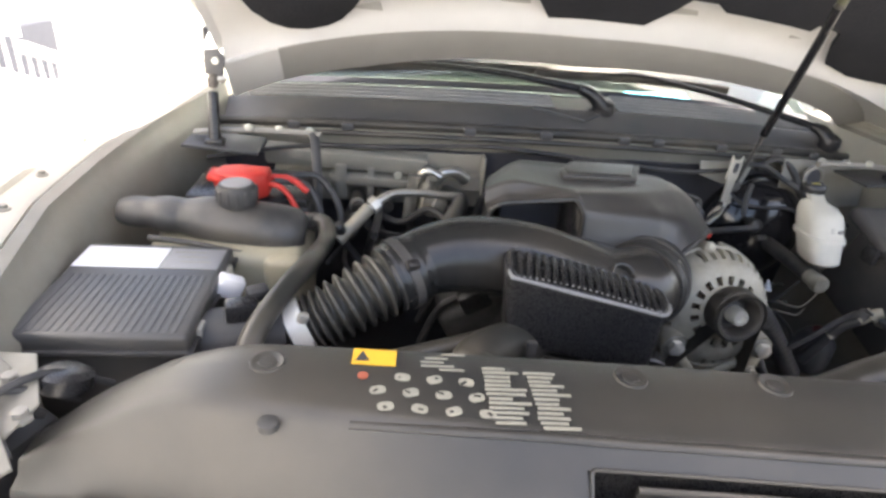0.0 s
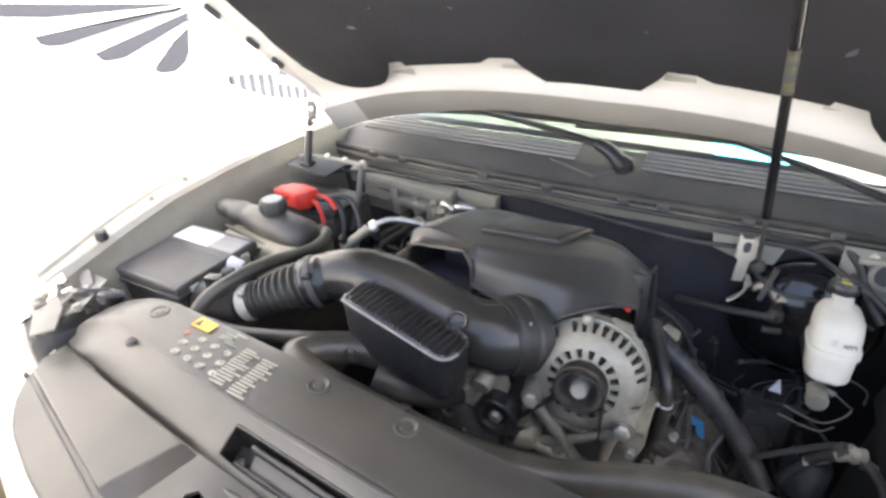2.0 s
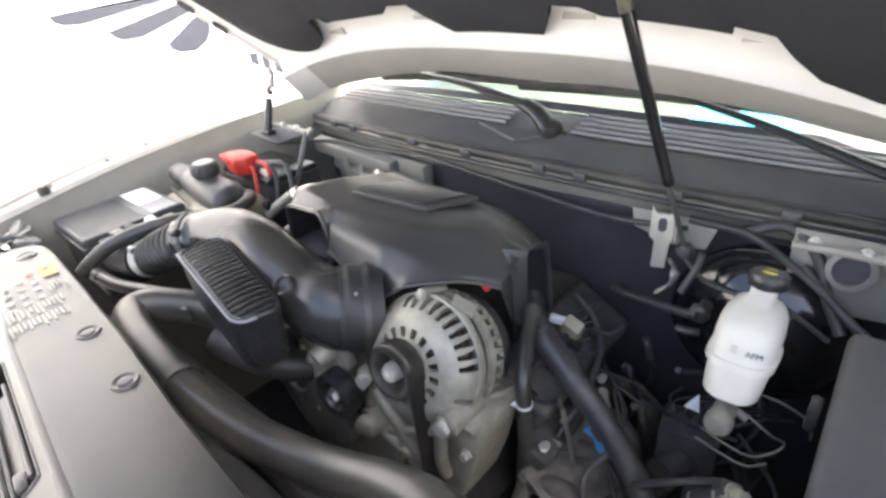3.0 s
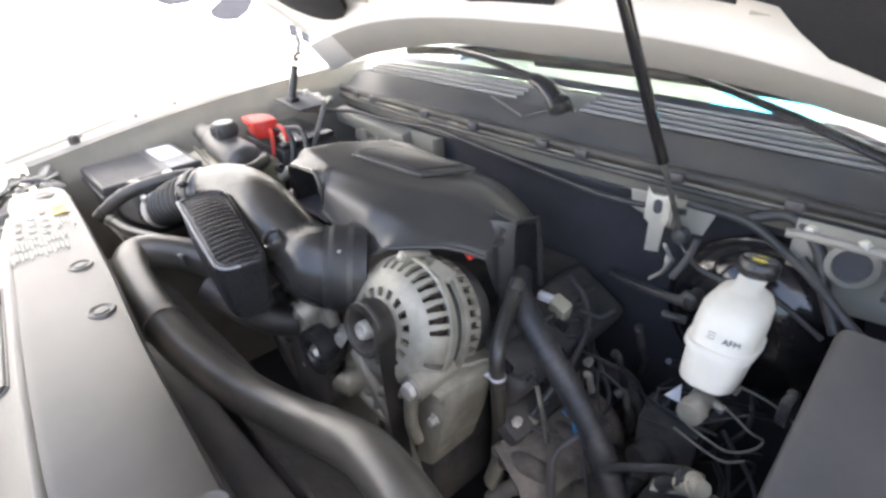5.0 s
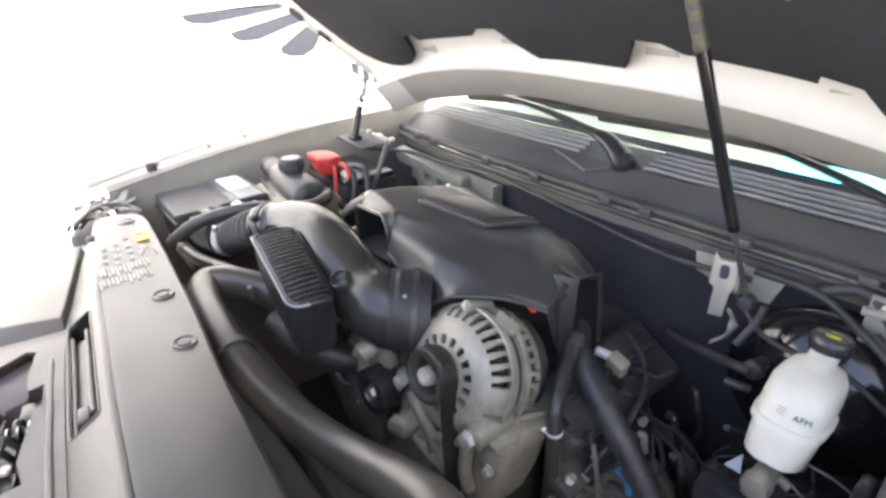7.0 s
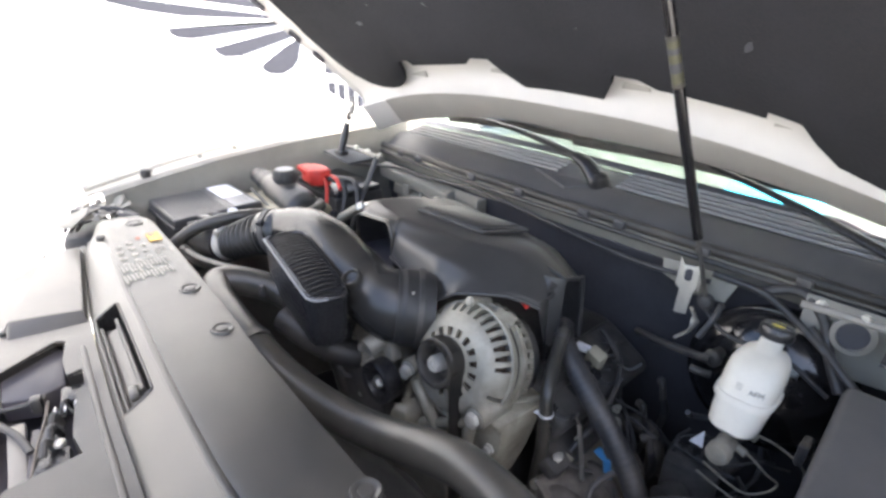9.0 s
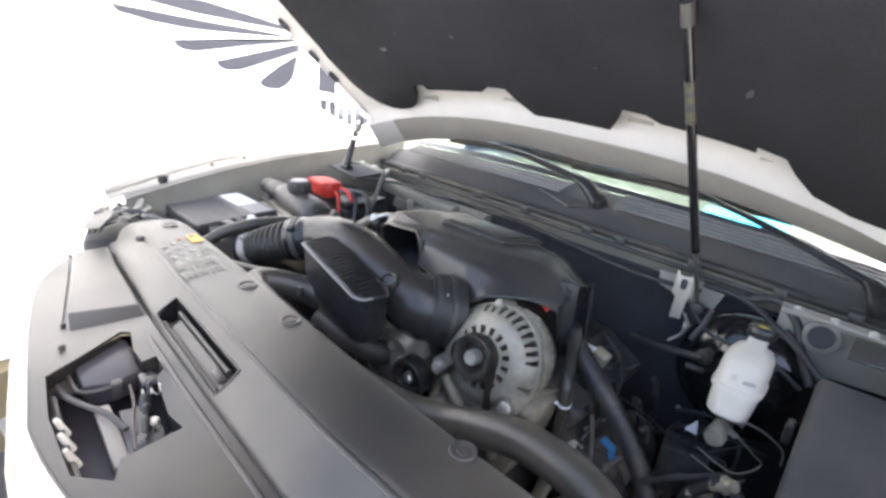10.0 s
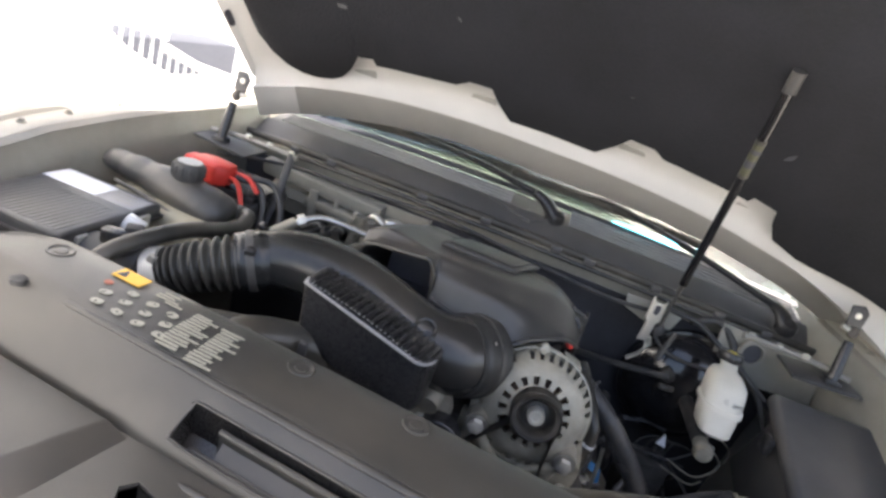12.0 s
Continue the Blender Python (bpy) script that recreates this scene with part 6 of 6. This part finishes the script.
clutter()
def air_conditioning():
    a = thing("air_conditioning_line", "bright alloy air-conditioning pipes and fittings near the firewall", "pipe", (-0.28, 0.58, 0.9))
    part("pipe", tube([(-0.39, 0.44, 0.975), (-0.36, 0.46, 0.998), (-0.33, 0.48, 1.006), (-0.27, 0.5, 0.998), (-0.22, 0.515, 0.99)], 0.0065, 12), "steel", a, "bright bent pipe")
    part("pipe_sleeve", tube([(-0.42, 0.415, 0.95), (-0.4, 0.43, 0.968), (-0.375, 0.45, 0.99)], 0.0105, 12), "alloy", a)
    part("pipe_nut", tube([(-0.372, 0.452, 0.991), (-0.362, 0.459, 0.997)], 0.0125, 6), "zinc", a)
    part("block_fitting", box(-0.27, 0.585, 0.955, 0.035, 0.04, 0.045, 0.006, (10, 8, 12)), "alloy", a)
    part("service_port", lathe([(0.012, 0), (0.012, 0.02), (0.009, 0.024), (0.009, 0.036), (0, 0.037)], 14, axis((-0.275, 0.57, 0.97), (0.2, -0.3, 1))), "steel", a)
    part("cylinder", rod((-0.305, 0.575, 0.92), (-0.298, 0.58, 1.0), 0.011, 14), "steel", a)
    part("elbow", tube([(-0.26, 0.6, 0.98), (-0.245, 0.6, 1.0), (-0.22, 0.605, 1.0), (-0.2, 0.61, 0.985)], 0.01, 12), "steel", a)
    part("elbow", tube([(-0.29, 0.6, 0.985), (-0.275, 0.595, 1.005), (-0.25, 0.59, 0.995)], 0.008, 12), "steel", a)
    part("clamp_plate", box(-0.25, 0.57, 0.95, 0.03, 0.006, 0.03, 0.002, (0, 20, 30)), "zinc", a)
    part("valve_cap", lathe([(0.009, 0), (0.009, 0.016), (0.005, 0.02), (0, 0.02)], 12, axis((-0.415, 0.42, 0.962), (-0.3, -0.4, 0.8))), "plastic", a)
    h = thing("heater_core_outlet", "grey firewall outlets with clamped hose stubs", "heater outlet", (-0.36, 0.63, 0.95))
    for x, z in ((-0.40, 0.93), (-0.35, 0.94)):
        part("stub", rod((x, 0.65, z), (x + 0.005, 0.585, z - 0.006), 0.013, 16), "rubber", h)
        part("clamp", rod((x + 0.002, 0.61, z - 0.003), (x + 0.0025, 0.602, z - 0.0035), 0.0148, 16), "zinc", h)
    for x, w, z in ((-0.375, 0.012, 0.955), (-0.325, 0.016, 0.965), (-0.43, 0.02, 0.96)):
        part("stay_plate", box(x, 0.64, z, w, 0.006, 0.07, 0.002, (8, 0, 0)), "apron", h)
    part("bolt", lathe([(0.008, 0), (0.008, 0.006), (0, 0.007)], 6, axis((-0.325, 0.636, 0.98), (0, -1, 0))), "zinc", h)


air_conditioning()


# ---- driver's side of the bay ----
def bay_details():
    u = thing("brake_control_unit", "dark metal brake control block with steel lines", "control unit", (0.4, 0.52, 0.68))
    part("block", box(0.40, 0.53, 0.735, 0.08, 0.06, 0.09, 0.006, (0, 0, 12)), "dark", u)
    part("motor", rod((0.40, 0.5, 0.725), (0.388, 0.465, 0.725), 0.024, 20), "dark", u)
    for i in range(4):
        part("line_nut", lathe([(0.006, 0), (0.006, 0.01), (0.004, 0.012), (0, 0.012)], 6, Matrix.Translation((0.37 + i * 0.018, 0.53, 0.778))), "dark", u)
        part("line", tube([(0.37 + i * 0.018, 0.53, 0.785), (0.375 + i * 0.02, 0.535, 0.805 + 0.006 * i), (0.41 + i * 0.022, 0.56, 0.81), (0.45 + i * 0.02, 0.6, 0.79)], 0.0016, 6), "dark", u)
    r = thing("steering_fluid_reservoir", "dark steering fluid reservoir with a dull red cap", "fluid reservoir", (0.46, 0.42, 0.74))
    part("bottle", lathe([(0.0, 0), (0.03, 0.0), (0.034, 0.01), (0.034, 0.06), (0.022, 0.075), (0, 0.075)], 24, Matrix.Translation((0.463, 0.42, 0.715))), "plastic_dull", r)
    part("cap", lathe([(0.012, 0), (0.013, 0.003), (0.013, 0.008), (0.008, 0.011), (0, 0.011)], 20, Matrix.Translation((0.463, 0.42, 0.79))), "dark_red", r, "dull red cap")
    m = thing("exhaust_manifold", "rusty brown exhaust manifold under the looms", "exhaust manifold", (0.33, 0.45, 0.72))
    for i in range(4):
        part("runner", tube([(0.25, 0.35 + i * 0.08, 0.72), (0.285, 0.355 + i * 0.08, 0.73), (0.315, 0.375 + i * 0.072, 0.705), (0.325, 0.4 + i * 0.06, 0.66)], 0.016, 12), "rust", m)
    part("collector", tube([(0.325, 0.36, 0.66), (0.335, 0.48, 0.65), (0.34, 0.6, 0.61)], 0.026, 14), "rust", m)
    c = thing("accessory_bracket", "ribbed cast bracket low beside the alternator", "bracket", (0.26, 0.4, 0.66))
    part("arm", tube([(0.225, 0.345, 0.65), (0.235, 0.36, 0.7), (0.25, 0.38, 0.745), (0.255, 0.4, 0.77)], 0.016, 12, flat=0.6), "cast", c)
    part("pad", box(0.235, 0.365, 0.715, 0.03, 0.018, 0.04, 0.005, (0, 15, 0)), "cast", c)
    part("bolt", lathe([(0.009, 0), (0.009, 0.008), (0, 0.009)], 6, axis((0.235, 0.355, 0.72), (0, -1, 0.2))), "zinc", c)
    solo("braided_hose", tube([(0.22, 0.35, 0.60), (0.26, 0.37, 0.65), (0.3, 0.39, 0.66), (0.34, 0.4, 0.63)], 0.012, 14, 20, wave=lambda i, s: 1.0 + 0.05 * (i % 2)), "zinc", "silver braided hose low in the bay", "hose")
    k = thing("lamp_connector", "dull black connector and pale pipe fitting by the fuse box", "connector", (0.484, 0.376, 0.84))
    part("body", box(0.484, 0.376, 0.858, 0.026, 0.02, 0.022, 0.004, (15, 20, 30)), "plastic_dull", k)
    part("pipe_fitting", tube([(0.476, 0.372, 0.85), (0.492, 0.368, 0.866), (0.503, 0.362, 0.874)], 0.009, 12), "cast", k, "pale greenish pipe fitting")
    part("fitting_ring", tube([(0.488, 0.369, 0.862), (0.493, 0.3675, 0.867)], 0.0135, 12), "alloy", k)
    part("feed_hose", tube([(0.478, 0.373, 0.852), (0.46, 0.385, 0.825), (0.445, 0.392, 0.79), (0.43, 0.4, 0.74)], 0.009, 12), "cable", k)
    part("tab_plate", prism([(-0.014, -0.008), (0.012, -0.01), (0.016, 0.006), (-0.008, 0.01)], 0.003, pose(0.515, 0.375, 0.845, 30, 20, 10), 0.0008), "alloy", k)
    part("tab_plate", prism([(-0.02, -0.006), (0.018, -0.008), (0.02, 0.006), (-0.016, 0.008)], 0.003, pose(0.46, 0.39, 0.812, 20, -15, 25), 0.0008), "cast", k)
    part("latch", box(0.482, 0.367, 0.871, 0.012, 0.016, 0.006, 0.002, (15, 20, 30)), "cover", k)
    part("lead", tube([(0.495, 0.372, 0.865), (0.52, 0.36, 0.85), (0.54, 0.35, 0.82), (0.55, 0.36, 0.76)], 0.007, 8), "cable", k)
    part("lead", tube([(0.474, 0.38, 0.862), (0.45, 0.385, 0.84), (0.42, 0.38, 0.82), (0.38, 0.385, 0.78)], 0.005, 8), "cable", k)
    w = thing("ignition_loom", "taped ignition wiring with grey connectors", "wiring loom", (0.25, 0.5, 0.85))
    part("trunk", tube([(0.19, 0.57, 0.895), (0.235, 0.55, 0.878), (0.265, 0.51, 0.858), (0.275, 0.45, 0.83), (0.265, 0.39, 0.785)], 0.005, 10), "cable", w)
    for i in range(6):
        q = Vector((0.22, 0.57, 0.886)).lerp(Vector((0.275, 0.45, 0.832)), i / 5)
        part("branch", tube([q, q + Vector((-0.02, -0.01, -0.01)), q + Vector((-0.03, -0.005, -0.03))], 0.0025, 6), "cable", w)
        part("plug", box(q.x - 0.03, q.y - 0.004, q.z - 0.03, 0.011, 0.011, 0.018, 0.003, (10, 15 * i, 0)), "cover" if i % 2 else "plastic", w, "grey plug" if i % 2 else "")
    part("clip", box(0.25, 0.53, 0.876, 0.02, 0.006, 0.006, 0.002, (0, 20, 30)), "cover", w, "grey clip")
    g = thing("engine_front_parts", "dusty tensioner arm and brackets below the duct", "tensioner", (0.0, 0.27, 0.78))
    part("arm", tube([(0.01, 0.24, 0.85), (-0.02, 0.25, 0.83), (-0.05, 0.26, 0.80), (-0.06, 0.27, 0.75)], 0.018, 12), "alloy", g)
    part("spring_cup", lathe([(0, 0), (0.028, 0.0), (0.03, 0.01), (0.03, 0.04), (0, 0.042)], 24, axis((-0.045, 0.23, 0.80), (0, 1, 0))), "dark", g)
    part("sensor", box(-0.09, 0.22, 0.90, 0.02, 0.02, 0.04, 0.004, (10, 20, 0)), "plastic", g)
    part("bracket", box(-0.005, 0.25, 0.905, 0.03, 0.02, 0.05, 0.005, (0, -20, 0)), "alloy", g)
    part("nut", lathe([(0.01, 0), (0.01, 0.01), (0, 0.012)], 6, axis((-0.045, 0.226, 0.80), (0, -1, 0))), "steel", g)


bay_details()


def bay_bits():
    """Small hardware that catches the light deep in the bay."""
    f = thing("fuel_rail", "alloy fuel rail with injector plugs beside the engine cover", "fuel rail", (0.215, 0.5, 0.86))
    part("rail", tube([(0.212, 0.35, 0.868), (0.214, 0.45, 0.872), (0.215, 0.6, 0.87)], 0.005, 12), "dark", f)
    for i in range(4):
        y = 0.37 + i * 0.062
        inj = part("injector", rod((0.212, y, 0.868), (0.2, y, 0.835), 0.008, 12), "dark", f)
        part("plug", box(0.228, y + 0.004, 0.858, 0.022, 0.015, 0.016, 0.003, (0, 35, 10)), "cover" if i % 2 else "plastic", inj)
        part("plug_lead", tube([(0.238, y + 0.004, 0.852), (0.255, y + 0.01, 0.85), (0.27, y + 0.02, 0.865)], 0.0035, 6), "cable", inj)
    v = thing("valve_cover_hardware", "oil-stained valve cover edge with bolts and a dipstick", "valve cover", (0.25, 0.42, 0.78))
    part("edge", box(0.245, 0.45, 0.765, 0.05, 0.2, 0.03, 0.01, (0, 30, 0)), "dark", v)
    for i in range(4):
        part("bolt", lathe([(0.008, 0), (0.008, 0.003), (0.0055, 0.004), (0.0055, 0.011), (0, 0.012)], 6, axis((0.262, 0.36 + i * 0.055, 0.79), (0.5, 0, 0.9))), "zinc", v)
    part("dipstick", tube([(0.29, 0.4, 0.72), (0.285, 0.39, 0.79), (0.275, 0.385, 0.85)], 0.0035, 8), "steel", v)
    part("dipstick_grip", tube([(0.275, 0.385, 0.85), (0.268, 0.383, 0.862), (0.262, 0.383, 0.852)], 0.0035, 8), "plastic", v)
    for x, y, z, turn, mat, label in ((0.276, 0.509, 0.785, 20, "zinc", "bright hose end fitting among the looms"), (0.288, 0.57, 0.79, -30, "cover", "grey pipe elbow low on the firewall side"), (0.327, 0.525, 0.775, 50, "rust", "brown stained pipe elbow low in the bay"), (0.235, 0.545, 0.862, 10, "cover", "grey injector plug beside the engine cover"), (0.3, 0.6, 0.83, -60, "cover", "grey sensor plug under the vacuum hose")):
        h = thing("pipe_fitting", label, "pipe fitting", (x, y, z))
        d0 = Vector((math.cos(radians(turn)), math.sin(radians(turn)), 0.3))
        p = Vector((x, y, z))
        part("elbow", tube([p - d0 * 0.014, p, p + Vector((0.004, 0.0, -0.014)), p + Vector((0.006, 0.004, -0.034))], 0.0055, 10), mat, h)
        part("collar", tube([p - d0 * 0.012, p - d0 * 0.006], 0.0075, 10), "dark", h)
        part("tail_hose", tube([p + Vector((0.006, 0.004, -0.03)), p + Vector((0.012, 0.01, -0.06)), p + Vector((0.0, 0.03, -0.11)), p + Vector((-0.02, 0.04, -0.16))], 0.0062, 10), "cable", h)
    d = thing("steering_shaft", "grey steering shaft with a universal joint low in the bay", "steering shaft", (0.42, 0.5, 0.7))
    part("shaft", rod((0.44, 0.6, 0.76), (0.36, 0.42, 0.64), 0.012, 14), "dark", d)
    part("joint", box(0.405, 0.52, 0.708, 0.034, 0.04, 0.034, 0.006, (30, 20, 20)), "alloy", d)
    part("clamp_bolt", rod((0.39, 0.505, 0.715), (0.425, 0.515, 0.715), 0.005, 8), "zinc", d)
    e = thing("engine_lift_bracket", "pale bolted bracket beneath the intake duct", "bracket", (-0.03, 0.25, 0.85))
    part("plate", prism([(-0.03, -0.03), (0.02, -0.035), (0.03, 0.01), (0.0, 0.035), (-0.03, 0.02)], 0.005, pose(-0.035, 0.236, 0.882, 75, 10, 8), 0.0015), "cast", e)
    for x, z in ((-0.045, 0.89), (-0.025, 0.87)):
        part("bolt", lathe([(0.009, 0), (0.009, 0.003), (0.0065, 0.004), (0.0065, 0.012), (0, 0.012)], 6, axis((x, 0.23, z), (0, -1, 0.2))), "zinc", e)
    part("hose_stub", tube([(-0.06, 0.23, 0.87), (-0.085, 0.2, 0.875), (-0.11, 0.185, 0.86)], 0.011, 12), "rubber", e)
    part("hose_clamp", tube([(-0.078, 0.208, 0.874), (-0.084, 0.201, 0.875)], 0.0128, 12), "zinc", e)

    n = thing("coolant_crossover", "cast coolant crossover with clamped hoses on the engine front", "coolant pipe", (-0.07, 0.28, 0.8))
    part("casting", box(-0.075, 0.285, 0.86, 0.11, 0.05, 0.07, 0.014, (0, 8, 5), 3), "cast", n)
    part("neck", tube([(-0.02, 0.262, 0.905), (-0.018, 0.24, 0.912), (-0.02, 0.215, 0.905)], 0.016, 14), "alloy", n)
    part("flange_plate", prism([(-0.035, -0.02), (0.03, -0.024), (0.038, 0.008), (0.008, 0.026), (-0.03, 0.02)], 0.007, pose(-0.075, 0.256, 0.875, 80, 6, 4), 0.002), "alloy", n)
    for x, z in ((-0.102, 0.868), (-0.048, 0.882), (-0.075, 0.845), (-0.12, 0.84)):
        part("bolt", lathe([(0.009, 0), (0.009, 0.003), (0.0065, 0.004), (0.0065, 0.011), (0, 0.011)], 6, axis((x, 0.25, z), (0, -1, 0.15))), "zinc", n)
    part("bypass_hose", tube([(-0.11, 0.27, 0.885), (-0.125, 0.235, 0.89), (-0.118, 0.215, 0.86), (-0.1, 0.215, 0.81), (-0.09, 0.225, 0.75)], 0.013, 12), "hose", n)
    part("hose_clamp", tube([(-0.1215, 0.222, 0.875), (-0.1195, 0.218, 0.866)], 0.015, 12), "zinc", n)
    part("sensor", rod((-0.06, 0.262, 0.83), (-0.068, 0.225, 0.822), 0.009, 10), "cover", n)
    part("sensor_lead", tube([(-0.068, 0.225, 0.822), (-0.075, 0.205, 0.83), (-0.105, 0.2, 0.87), (-0.15, 0.215, 0.9)], 0.004, 8), "cable", n)
    part("stay", box(-0.03, 0.245, 0.80, 0.016, 0.012, 0.11, 0.004, (0, 18, 0)), "cast", n)
    part("timing_cover", box(-0.02, 0.3, 0.76, 0.22, 0.03, 0.16, 0.012, seg=2), "cast", n)


bay_bits()
